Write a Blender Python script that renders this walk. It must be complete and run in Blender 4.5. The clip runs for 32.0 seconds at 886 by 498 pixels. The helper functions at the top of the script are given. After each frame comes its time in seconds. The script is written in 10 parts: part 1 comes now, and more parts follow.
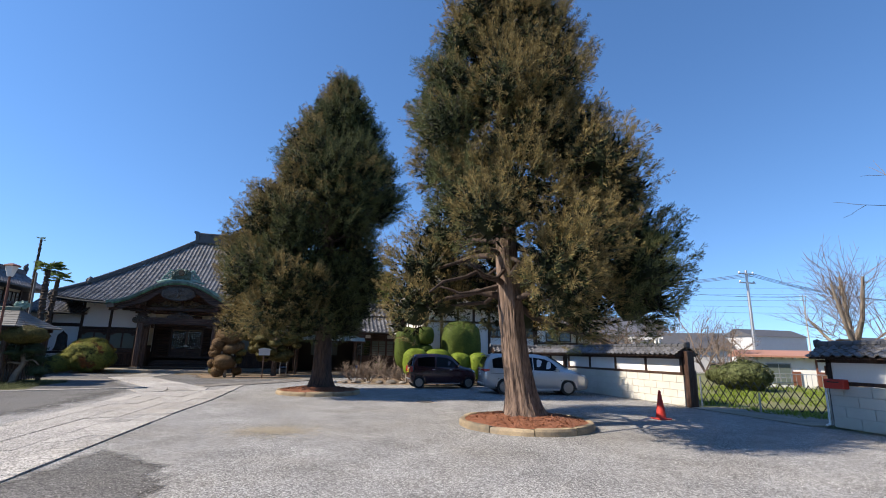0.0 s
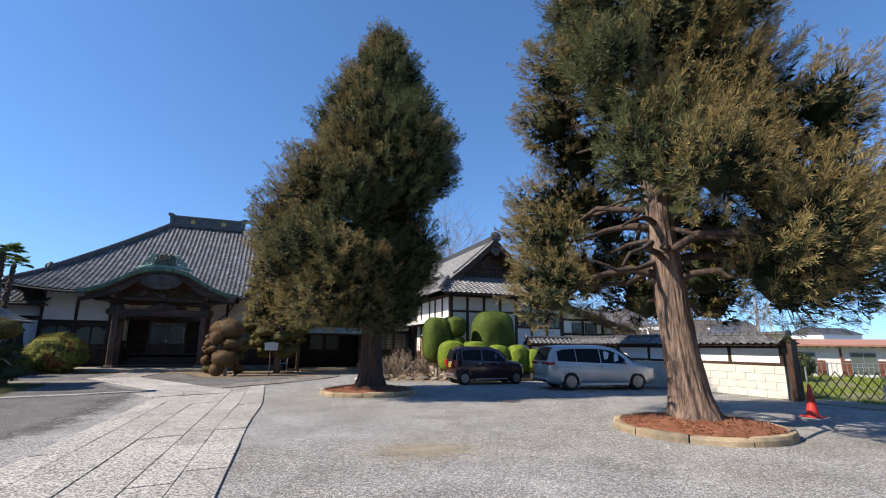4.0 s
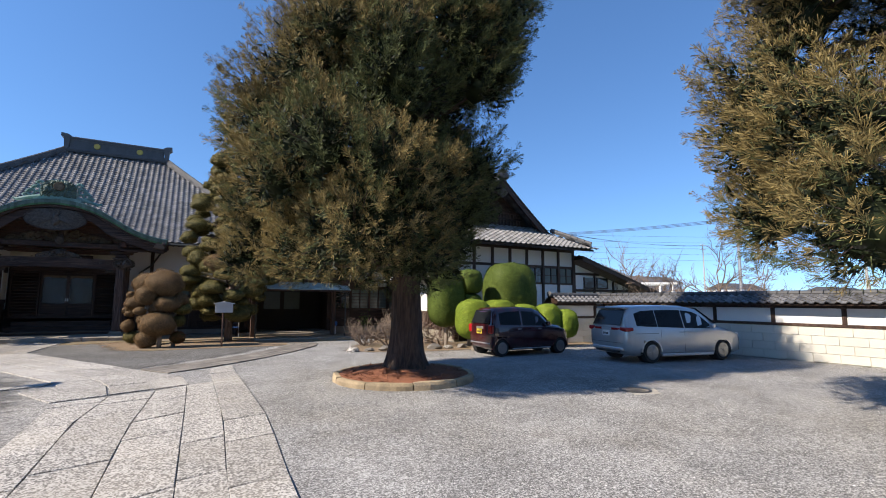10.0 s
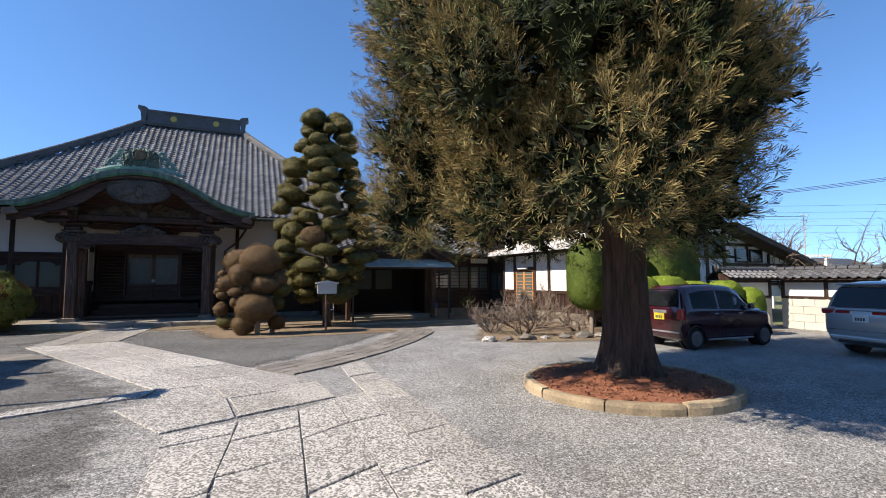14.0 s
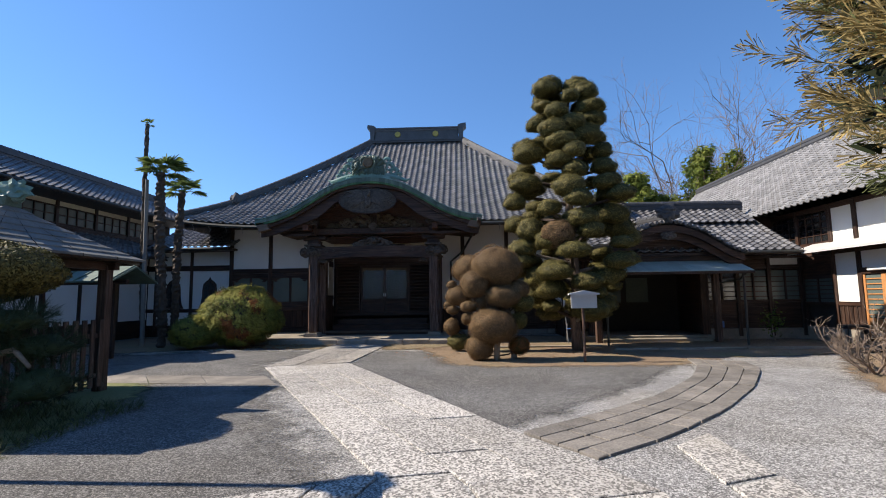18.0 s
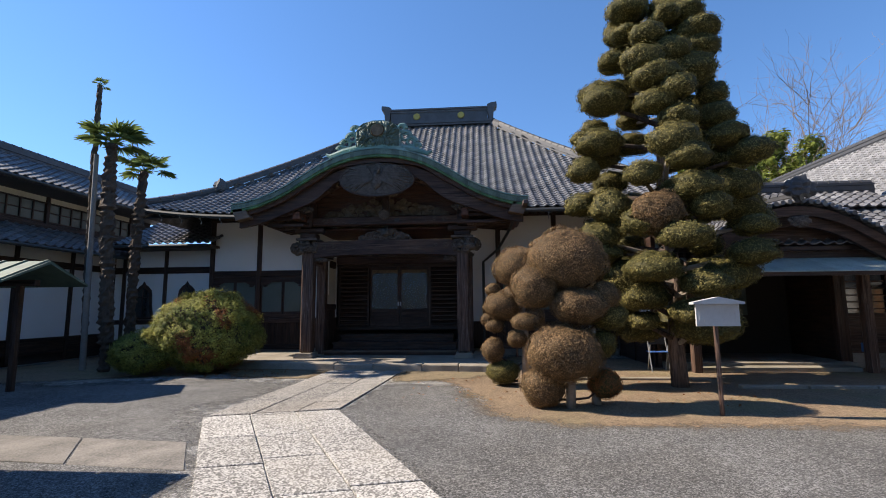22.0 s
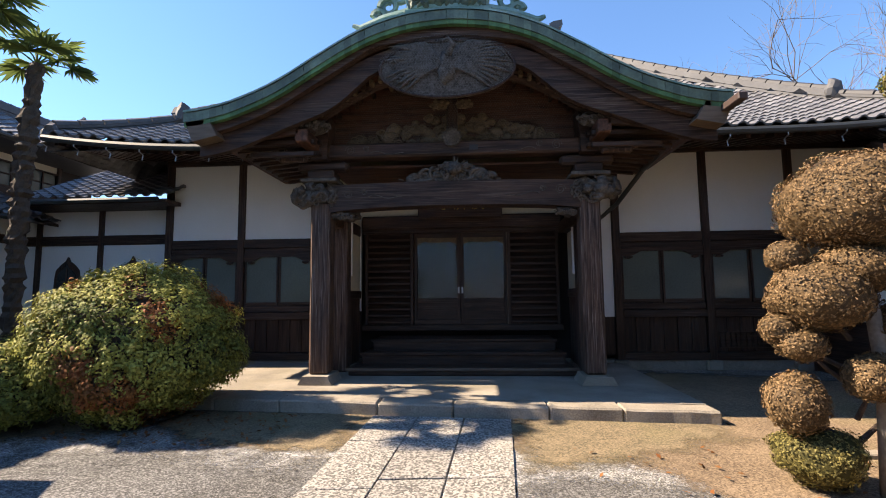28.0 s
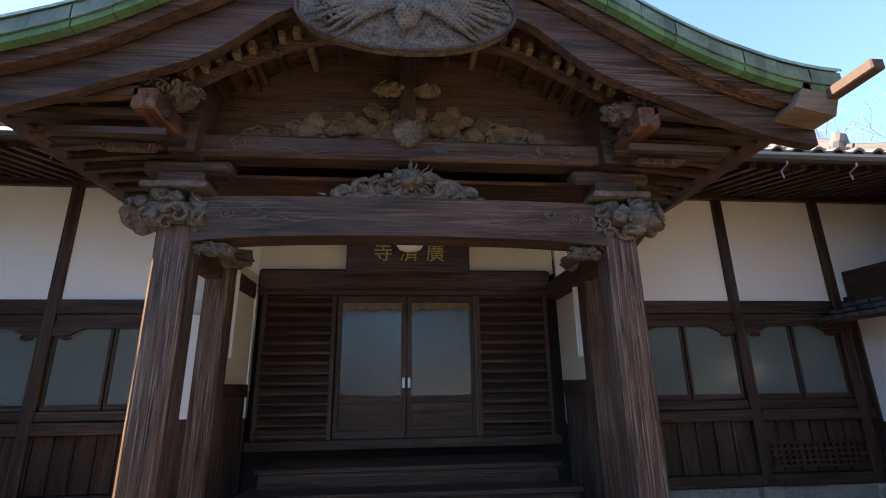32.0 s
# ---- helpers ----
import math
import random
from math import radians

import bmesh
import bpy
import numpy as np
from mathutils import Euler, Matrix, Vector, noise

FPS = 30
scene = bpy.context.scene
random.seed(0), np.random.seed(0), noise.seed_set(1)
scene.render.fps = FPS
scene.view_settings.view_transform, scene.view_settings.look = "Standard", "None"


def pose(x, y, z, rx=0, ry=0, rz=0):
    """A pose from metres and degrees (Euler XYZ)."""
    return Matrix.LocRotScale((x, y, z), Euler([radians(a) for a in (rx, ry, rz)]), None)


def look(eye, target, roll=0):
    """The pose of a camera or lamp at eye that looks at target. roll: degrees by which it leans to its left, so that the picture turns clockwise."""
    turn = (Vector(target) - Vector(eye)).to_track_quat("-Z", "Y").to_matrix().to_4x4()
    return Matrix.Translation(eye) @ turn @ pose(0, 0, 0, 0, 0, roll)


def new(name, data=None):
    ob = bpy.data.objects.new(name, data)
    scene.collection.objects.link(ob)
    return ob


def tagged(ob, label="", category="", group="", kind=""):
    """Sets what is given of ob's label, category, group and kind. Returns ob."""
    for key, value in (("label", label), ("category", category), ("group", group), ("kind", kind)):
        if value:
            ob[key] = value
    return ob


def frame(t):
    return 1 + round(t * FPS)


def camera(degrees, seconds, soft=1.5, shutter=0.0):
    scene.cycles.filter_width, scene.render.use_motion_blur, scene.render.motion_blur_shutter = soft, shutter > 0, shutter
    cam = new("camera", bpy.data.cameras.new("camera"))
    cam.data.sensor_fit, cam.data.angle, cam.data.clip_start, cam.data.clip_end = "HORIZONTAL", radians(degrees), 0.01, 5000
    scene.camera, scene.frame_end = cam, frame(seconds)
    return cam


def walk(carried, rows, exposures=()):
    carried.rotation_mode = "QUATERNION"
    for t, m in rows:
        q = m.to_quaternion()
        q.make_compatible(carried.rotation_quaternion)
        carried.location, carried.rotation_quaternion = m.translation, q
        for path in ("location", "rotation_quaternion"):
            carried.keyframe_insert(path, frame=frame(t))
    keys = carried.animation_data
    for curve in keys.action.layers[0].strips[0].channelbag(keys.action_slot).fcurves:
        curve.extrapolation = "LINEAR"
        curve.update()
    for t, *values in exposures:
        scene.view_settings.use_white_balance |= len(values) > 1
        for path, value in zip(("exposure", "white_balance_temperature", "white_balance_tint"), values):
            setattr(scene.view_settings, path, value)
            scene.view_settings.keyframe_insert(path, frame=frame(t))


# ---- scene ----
cam = camera(86.7, 32.0, soft=1.0)
PATH = [
    (0, (-1.667, 1.02, 1.545), (-1.17, 2.909, 1.976), 1.2),
    (0.5, (-2.222, 1.314, 1.502), (-1.735, 3.208, 1.921), 1.4),
    (1, (-2.723, 1.597, 1.501), (-2.268, 3.502, 1.906), 1.3),
    (1.5, (-3.239, 1.939, 1.482), (-2.782, 3.847, 1.871), 1.4),
    (2, (-3.663, 2.305, 1.491), (-3.193, 4.209, 1.883), 1.3),
    (2.5, (-4.082, 2.696, 1.488), (-3.59, 4.59, 1.898), 1.2),
    (4.5, (-4.77, 4.838, 1.455), (-3.987, 6.638, 1.843), 0.4),
    (5, (-5.038, 5.276, 1.441), (-4.136, 7.024, 1.802), 0.4),
    (5.5, (-5.135, 5.744, 1.449), (-4.107, 7.426, 1.789), 0.3),
    (6, (-5.222, 6.229, 1.479), (-4.078, 7.839, 1.791), 0.2),
    (6.5, (-5.299, 6.674, 1.49), (-4.09, 8.24, 1.779), 0.3),
    (7, (-5.341, 7.18, 1.505), (-4.086, 8.713, 1.781), 0.3),
    (7.5, (-5.37, 7.68, 1.537), (-4.104, 9.205, 1.805), 0.3),
    (8, (-5.421, 8.233, 1.534), (-4.167, 9.769, 1.795), 0.6),
    (8.5, (-5.553, 8.637, 1.579), (-4.38, 10.238, 1.825), 0.7),
    (9, (-5.611, 9.153, 1.61), (-4.514, 10.808, 1.845), 0.6),
    (9.5, (-5.663, 9.618, 1.631), (-4.634, 11.318, 1.859), 0.4),
    (10, (-5.707, 10.155, 1.638), (-4.738, 11.891, 1.86), 0.3),
    (10.5, (-5.854, 10.636, 1.658), (-4.914, 12.393, 1.834), 0.4),
    (11, (-5.946, 11.135, 1.628), (-5.055, 12.918, 1.789), 0.2),
    (11.5, (-6.062, 11.67, 1.661), (-5.21, 13.474, 1.805), 0.3),
    (12, (-6.107, 12.103, 1.613), (-5.315, 13.933, 1.763), -0.1),
    (12.5, (-6.245, 12.664, 1.639), (-5.462, 14.498, 1.786), -0.0),
    (13, (-6.45, 13.079, 1.646), (-5.672, 14.916, 1.786), -0.0),
    (13.5, (-6.568, 13.603, 1.612), (-5.768, 15.43, 1.752), -0.1),
    (15.5, (-6.755, 15.56, 1.546), (-6.273, 17.496, 1.686), -0.5),
    (16, (-6.823, 16.067, 1.529), (-6.492, 18.031, 1.713), -0.5),
    (16.5, (-6.898, 16.556, 1.507), (-6.711, 18.534, 1.74), -0.6),
    (17, (-6.937, 17.048, 1.51), (-6.873, 19.03, 1.77), -0.7),
    (17.5, (-7.021, 17.561, 1.503), (-7.019, 19.547, 1.744), -0.7),
    (18, (-7.038, 18.041, 1.491), (-7.112, 20.029, 1.695), -0.8),
    (18.5, (-7.052, 18.493, 1.468), (-7.072, 20.482, 1.679), -0.7),
    (19, (-7.028, 19.002, 1.479), (-6.982, 20.992, 1.676), -0.6),
    (19.5, (-7.008, 19.516, 1.475), (-6.914, 21.507, 1.644), -0.5),
    (20, (-7.03, 20.06, 1.477), (-6.965, 22.049, 1.673), -0.6),
    (20.5, (-7.049, 20.545, 1.505), (-7.055, 22.534, 1.715), -0.5),
    (21, (-7.173, 21.049, 1.519), (-7.245, 23.038, 1.708), -0.4),
    (21.5, (-7.304, 21.567, 1.507), (-7.466, 23.549, 1.719), -0.6),
    (22, (-7.532, 21.976, 1.489), (-7.688, 23.955, 1.736), -0.5),
    (22.5, (-7.679, 22.472, 1.495), (-7.87, 24.448, 1.74), -0.6),
    (23, (-7.839, 22.929, 1.487), (-8.034, 24.904, 1.738), -0.5),
    (23.5, (-7.958, 23.362, 1.511), (-8.199, 25.331, 1.768), -0.6),
    (24, (-8.14, 23.855, 1.485), (-8.409, 25.818, 1.759), -0.7),
    (24.5, (-8.388, 24.292, 1.503), (-8.636, 26.259, 1.771), -0.7),
    (25, (-8.656, 24.703, 1.518), (-8.887, 26.671, 1.786), -0.8),
    (25.5, (-8.989, 25.116, 1.522), (-9.179, 27.091, 1.776), -0.9),
    (27.5, (-9.632, 26.785, 1.553), (-9.778, 28.77, 1.748), -0.5),
    (28, (-9.805, 27.215, 1.562), (-9.941, 29.201, 1.748), -0.6),
    (28.5, (-9.888, 27.632, 1.584), (-10.004, 29.62, 1.775), -0.6),
    (29, (-10.017, 28.057, 1.595), (-10.065, 30.047, 1.795), -0.6),
    (29.5, (-10.016, 28.483, 1.581), (-10.064, 30.472, 1.787), -0.6),
    (30, (-10.038, 28.845, 1.546), (-10.058, 30.834, 1.761), -0.5),
    (30.5, (-10.111, 29.26, 1.547), (-10.095, 31.244, 1.799), -0.4),
    (31, (-10.106, 29.62, 1.564), (-10.032, 31.587, 1.92), -0.3),
    (31.5, (-10.147, 29.936, 1.556), (-10.004, 31.879, 2.007), -0.4),
    (32, (-10.193, 30.279, 1.563), (-10.019, 32.19, 2.124), -0.8),
]
walk(cam, [(t, look(eye, target, roll)) for t, eye, target, roll in PATH],
     [(0, 0.72, 6750, 13), (16, 0.75, 6750, 13), (21, 0.82, 6800, 13), (25, 1.2, 7200, 15), (28, 1.5, 7800, 16), (30, 1.9, 8500, 18), (32, 2.5, 9000, 19)])

# ---- world, sun ----
SUN_AZ, SUN_EL = radians(178.4), radians(41.0)
world = bpy.data.worlds.new("sky")
scene.world = world
world.use_nodes = True
wn = world.node_tree.nodes
sky = wn.new("ShaderNodeTexSky")
sky.sky_type = 'NISHITA'
sky.sun_disc = False
sky.sun_elevation = SUN_EL
sky.sun_rotation = radians(90.0) - SUN_AZ
sky.air_density, sky.dust_density, sky.ozone_density, sky.altitude = 1.0, 0.0, 6.0, 50
wn["Background"].inputs[1].default_value = 0.134
deeper = wn.new("ShaderNodeHueSaturation")
deeper.inputs["Saturation"].default_value = 1.1
lift = wn.new("ShaderNodeVectorMath")
lift.operation = 'ADD'
lift.inputs[1].default_value = (0, 0, 0.10)
unit = wn.new("ShaderNodeVectorMath")
unit.operation = 'NORMALIZE'
way = wn.new("ShaderNodeTexCoord")
world.node_tree.links.new(way.outputs["Generated"], lift.inputs[0])
world.node_tree.links.new(lift.outputs[0], unit.inputs[0])
world.node_tree.links.new(unit.outputs[0], sky.inputs["Vector"])
world.node_tree.links.new(sky.outputs[0], deeper.inputs["Color"])
world.node_tree.links.new(deeper.outputs[0], wn["Background"].inputs[0])
sun = new("sun", bpy.data.lights.new("sun", 'SUN'))
sun.data.energy, sun.data.angle, sun.data.color = 5.0, radians(0.55), (1.0, 0.925, 0.80)
sun_dir = Vector((math.cos(SUN_AZ) * math.cos(SUN_EL), math.sin(SUN_AZ) * math.cos(SUN_EL), math.sin(SUN_EL)))
sun.matrix_world = look(sun_dir * 60, (0, 0, 0))

# ---- materials ----
def surface(name, base, second=None, rough=0.7, metal=0.0, scale=3.0, fine=40.0, bump=0.2, bump_scale=None, mix=0.5, stretch=(1, 1, 1),
            rand=0.0, spec=0.5, island=False, stain=None, stain_amount=0.0, kind='noise', depth=0.01, contrast=0.2):
    """A node material: colour that varies at two scales, roughness and fine relief, in metres of the object's own space."""
    m = bpy.data.materials.new(name)
    m.use_nodes = True
    n, l = m.node_tree.nodes, m.node_tree.links
    b = n["Principled BSDF"]
    b.inputs["Metallic"].default_value = metal
    b.inputs["Specular IOR Level"].default_value = spec
    geo = n.new("ShaderNodeNewGeometry")
    mp = n.new("ShaderNodeMapping")
    mp.inputs["Scale"].default_value = stretch
    l.new(geo.outputs["Position"], mp.inputs[0])
    big = n.new("ShaderNodeTexNoise")
    big.inputs["Scale"].default_value, big.inputs["Detail"].default_value, big.inputs["Roughness"].default_value = scale, 5, 0.6
    l.new(mp.outputs[0], big.inputs["Vector"])
    if kind == 'voronoi':
        small = n.new("ShaderNodeTexVoronoi")
        small.inputs["Scale"].default_value = fine
        out = small.outputs["Color"]
    else:
        small = n.new("ShaderNodeTexNoise")
        small.inputs["Scale"].default_value, small.inputs["Detail"].default_value = fine, 4
        out = small.outputs[0]
    l.new(mp.outputs[0], small.inputs["Vector"])
    second = second or tuple(c * 0.6 for c in base)
    ramp = n.new("ShaderNodeMapRange")
    ramp.inputs[1].default_value, ramp.inputs[2].default_value = 0.5 - contrast, 0.5 + contrast
    add = n.new("ShaderNodeMath")
    add.operation = 'MULTIPLY_ADD'
    add.inputs[1].default_value = mix
    bw = n.new("ShaderNodeRGBToBW")
    l.new(out, bw.inputs[0])
    l.new(bw.outputs[0], add.inputs[0])
    sc = n.new("ShaderNodeMath")
    sc.operation = 'MULTIPLY'
    sc.inputs[1].default_value = 1 - mix
    l.new(big.outputs[0], sc.inputs[0])
    l.new(sc.outputs[0], add.inputs[2])
    l.new(add.outputs[0], ramp.inputs[0])
    col = n.new("ShaderNodeMix")
    col.data_type = 'RGBA'
    col.inputs[6].default_value, col.inputs[7].default_value = (*second, 1), (*base, 1)
    l.new(ramp.outputs[0], col.inputs[0])
    result = col.outputs[2]
    if stain:
        st = n.new("ShaderNodeTexNoise")
        st.inputs["Scale"].default_value, st.inputs["Detail"].default_value = scale * 0.35, 6
        l.new(mp.outputs[0], st.inputs["Vector"])
        sr = n.new("ShaderNodeMapRange")
        sr.inputs[1].default_value, sr.inputs[2].default_value, sr.inputs[4].default_value = 0.5, 0.72, stain_amount
        l.new(st.outputs[0], sr.inputs[0])
        c2 = n.new("ShaderNodeMix")
        c2.data_type = 'RGBA'
        c2.inputs[7].default_value = (*stain, 1)
        l.new(sr.outputs[0], c2.inputs[0])
        l.new(result, c2.inputs[6])
        result = c2.outputs[2]
    if rand:
        oi = n.new("ShaderNodeObjectInfo")
        src = geo.outputs["Random Per Island"] if island else oi.outputs["Random"]
        mr = n.new("ShaderNodeMapRange")
        mr.inputs[3].default_value, mr.inputs[4].default_value = 1 - rand, 1 + rand
        l.new(src, mr.inputs[0])
        hv = n.new("ShaderNodeHueSaturation")
        l.new(mr.outputs[0], hv.inputs["Value"])
        l.new(result, hv.inputs["Color"])
        result = hv.outputs[0]
    l.new(result, b.inputs["Base Color"])
    rr = n.new("ShaderNodeMapRange")
    rr.inputs[3].default_value, rr.inputs[4].default_value = max(0.02, rough - 0.08), min(1, rough + 0.1)
    l.new(small.outputs[0], rr.inputs[0])
    l.new(rr.outputs[0], b.inputs["Roughness"])
    if bump:
        bp = n.new("ShaderNodeBump")
        bp.inputs["Strength"].default_value, bp.inputs["Distance"].default_value = bump, depth
        l.new(add.outputs[0], bp.inputs["Height"])
        l.new(bp.outputs[0], b.inputs["Normal"])
    return m


def gravel(name, dark, mid, pale, patch, rough=0.92):
    """Asphalt strewn with chippings: stones of two sizes, each its own grey, bare dark patches and sandy ones."""
    m = bpy.data.materials.new(name)
    m.use_nodes = True
    n, l = m.node_tree.nodes, m.node_tree.links
    b = n["Principled BSDF"]
    b.inputs["Roughness"].default_value = rough
    b.inputs["Specular IOR Level"].default_value = 0.3
    geo = n.new("ShaderNodeNewGeometry")

    def cells(scale):
        v = n.new("ShaderNodeTexVoronoi")
        v.inputs["Scale"].default_value = scale
        l.new(geo.outputs["Position"], v.inputs["Vector"])
        bw = n.new("ShaderNodeSeparateColor")
        l.new(v.outputs["Color"], bw.inputs[0])
        return v, bw.outputs[0]

    def cloud(scale, detail, lo, hi):
        t = n.new("ShaderNodeTexNoise")
        t.inputs["Scale"].default_value, t.inputs["Detail"].default_value, t.inputs["Roughness"].default_value = scale, detail, 0.62
        l.new(geo.outputs["Position"], t.inputs["Vector"])
        r = n.new("ShaderNodeMapRange")
        r.inputs[1].default_value, r.inputs[2].default_value = lo, hi
        l.new(t.outputs[0], r.inputs[0])
        return r.outputs[0]

    def maths(op, a, c):
        k = n.new("ShaderNodeMath")
        k.operation = op
        for i, x in enumerate((a, c)):
            if isinstance(x, (int, float)):
                k.inputs[i].default_value = x
            else:
                l.new(x, k.inputs[i])
        return k.outputs[0]
    v1, c1 = cells(88.0)
    v2, c2 = cells(41.0)
    grain = maths('ADD', maths('MULTIPLY', c1, 0.74), maths('MULTIPLY', c2, 0.26))
    grain = maths('ADD', grain, maths('MULTIPLY', maths('SUBTRACT', cloud(0.9, 7, 0.3, 0.7), 0.5), 0.22))
    ramp = n.new("ShaderNodeValToRGB")
    e = ramp.color_ramp.elements
    e[0].position, e[0].color = 0.18, (*dark, 1)
    e[1].position, e[1].color = 0.86, (*pale, 1)
    k = ramp.color_ramp.elements.new(0.55)
    k.color = (*mid, 1)
    l.new(grain, ramp.inputs[0])
    tint = n.new("ShaderNodeMix")
    tint.data_type = 'RGBA'
    tint.blend_type = 'MULTIPLY'
    tint.inputs[7].default_value = (*patch, 1)
    l.new(maths('MULTIPLY', cloud(0.33, 6, 0.45, 0.7), 0.8), tint.inputs[0])
    l.new(ramp.outputs[0], tint.inputs[6])
    l.new(tint.outputs[2], b.inputs["Base Color"])
    bp = n.new("ShaderNodeBump")
    bp.inputs["Strength"].default_value, bp.inputs["Distance"].default_value = 0.8, 0.006
    l.new(maths('ADD', maths('MULTIPLY', v1.outputs["Distance"], -0.6), maths('ADD', maths('MULTIPLY', v2.outputs["Distance"], -0.5), grain)), bp.inputs["Height"])
    l.new(bp.outputs[0], b.inputs["Normal"])
    return m


ASPHALT = gravel("gravelly_asphalt", (0.090, 0.088, 0.085), (0.245, 0.239, 0.230), (0.54, 0.53, 0.51), (0.86, 0.82, 0.75))
DARK_ASPHALT = gravel("worn_dark_asphalt", (0.050, 0.049, 0.047), (0.118, 0.114, 0.109), (0.27, 0.263, 0.252), (0.84, 0.80, 0.74))
SOIL = surface("brown_soil", (0.30, 0.215, 0.135), (0.105, 0.07, 0.042), 0.95, scale=1.5, fine=70, bump=1.0, mix=0.6, kind='voronoi', stain=(0.16, 0.16, 0.05), stain_amount=0.4)
MOSS = surface("mossy_edge", (0.27, 0.20, 0.12), (0.10, 0.08, 0.045), 0.95, scale=3.5, fine=70, bump=1.0, mix=0.55, contrast=0.15, kind='voronoi', stain=(0.16, 0.145, 0.06), stain_amount=0.4)
CHIPS = surface("bark_chips", (0.33, 0.13, 0.065), (0.14, 0.05, 0.025), 0.95, scale=8, fine=60, bump=1.0, mix=0.7, depth=0.02)
GRASS = surface("thin_grass", (0.085, 0.125, 0.032), (0.19, 0.155, 0.075), 0.95, scale=0.8, fine=30, bump=0.6, mix=0.5)
STRAW = surface("dry_straw", (0.46, 0.40, 0.30), (0.28, 0.24, 0.18), 0.95, scale=10, fine=80, bump=0.5)
GRANITE = surface("pale_granite", (0.52, 0.492, 0.45), (0.135, 0.127, 0.115), 0.85, scale=1.2, fine=58, contrast=0.13, bump=0.9, mix=0.74, kind='voronoi', rand=0.14, stain=(0.36, 0.32, 0.26), stain_amount=0.5, depth=0.006)
DARKSTONE = surface("weathered_andesite", (0.25, 0.225, 0.195), (0.085, 0.077, 0.067), 0.9, scale=2.5, fine=50, bump=0.9, mix=0.5, rand=0.22, contrast=0.16)
GRANITE_WORN = surface("worn_grey_granite", (0.40, 0.37, 0.33), (0.10, 0.094, 0.085), 0.85, scale=1.2, fine=58, contrast=0.14, bump=0.9, mix=0.74, kind='voronoi', rand=0.14, stain=(0.26, 0.22, 0.17), stain_amount=0.5, depth=0.006)
STEPSTONE = surface("platform_stone", (0.36, 0.315, 0.255), (0.150, 0.130, 0.105), 0.9, scale=1.6, fine=55, bump=0.9, mix=0.5, contrast=0.15, stain=(0.20, 0.17, 0.10), stain_amount=0.6)
KERB = surface("yellow_sandstone", (0.44, 0.335, 0.205), (0.20, 0.155, 0.10), 0.9, scale=4, fine=45, bump=0.9, rand=0.25, contrast=0.16, stain=(0.13, 0.115, 0.09), stain_amount=0.8)
PLASTER = surface("white_plaster", (0.80, 0.795, 0.77), (0.72, 0.71, 0.68), 0.85, scale=0.8, fine=25, bump=0.05, mix=0.3, stain=(0.60, 0.56, 0.48), stain_amount=0.35)
CREAM = surface("cream_plaster", (0.70, 0.63, 0.48), (0.60, 0.53, 0.40), 0.85, scale=1.0, fine=25, bump=0.05, mix=0.3)
def timber(name, along, dark, mid, pale, worn, rough=0.6, rand=0.2):
    """Old dark timber: long fine grain, paler weathered streaks in places, raised grain."""
    m = bpy.data.materials.new(name)
    m.use_nodes = True
    n, l = m.node_tree.nodes, m.node_tree.links
    b = n["Principled BSDF"]
    b.inputs["Specular IOR Level"].default_value = 0.25
    geo = n.new("ShaderNodeNewGeometry")

    def grain(scale, stretch, lo, hi, detail=6):
        mp = n.new("ShaderNodeMapping")
        k = [1.0, 1.0, 1.0]
        k["xyz".index(along)] = stretch
        mp.inputs["Scale"].default_value = k
        l.new(geo.outputs["Position"], mp.inputs[0])
        t = n.new("ShaderNodeTexNoise")
        t.inputs["Scale"].default_value, t.inputs["Detail"].default_value, t.inputs["Roughness"].default_value = scale, detail, 0.62
        t.inputs["Distortion"].default_value = 0.25
        l.new(mp.outputs[0], t.inputs["Vector"])
        r = n.new("ShaderNodeMapRange")
        r.inputs[1].default_value, r.inputs[2].default_value = lo, hi
        l.new(t.outputs[0], r.inputs[0])
        return r.outputs[0]
    base, fine, patch = grain(14.0, 0.10, 0.34, 0.66), grain(60.0, 0.022, 0.50, 0.66, 4), grain(1.7, 0.35, 0.42, 0.66)
    c1 = n.new("ShaderNodeMix")
    c1.data_type = 'RGBA'
    c1.inputs[6].default_value, c1.inputs[7].default_value = (*dark, 1), (*mid, 1)
    l.new(base, c1.inputs[0])
    f = n.new("ShaderNodeMath")
    f.operation = 'MULTIPLY_ADD'
    f.inputs[1].default_value = worn
    f.inputs[2].default_value = worn * 0.25
    l.new(patch, f.inputs[0])
    g = n.new("ShaderNodeMath")
    g.operation = 'MULTIPLY'
    l.new(f.outputs[0], g.inputs[0])
    l.new(fine, g.inputs[1])
    c2 = n.new("ShaderNodeMix")
    c2.data_type = 'RGBA'
    c2.inputs[7].default_value = (*pale, 1)
    l.new(g.outputs[0], c2.inputs[0])
    l.new(c1.outputs[2], c2.inputs[6])
    oi = n.new("ShaderNodeObjectInfo")
    mr = n.new("ShaderNodeMapRange")
    mr.inputs[3].default_value, mr.inputs[4].default_value = 1 - rand, 1 + rand
    l.new(oi.outputs["Random"], mr.inputs[0])
    hv = n.new("ShaderNodeHueSaturation")
    l.new(mr.outputs[0], hv.inputs["Value"])
    l.new(c2.outputs[2], hv.inputs["Color"])
    l.new(hv.outputs[0], b.inputs["Base Color"])
    rr = n.new("ShaderNodeMapRange")
    rr.inputs[3].default_value, rr.inputs[4].default_value = rough - 0.1, min(1.0, rough + 0.2)
    l.new(fine, rr.inputs[0])
    l.new(rr.outputs[0], b.inputs["Roughness"])
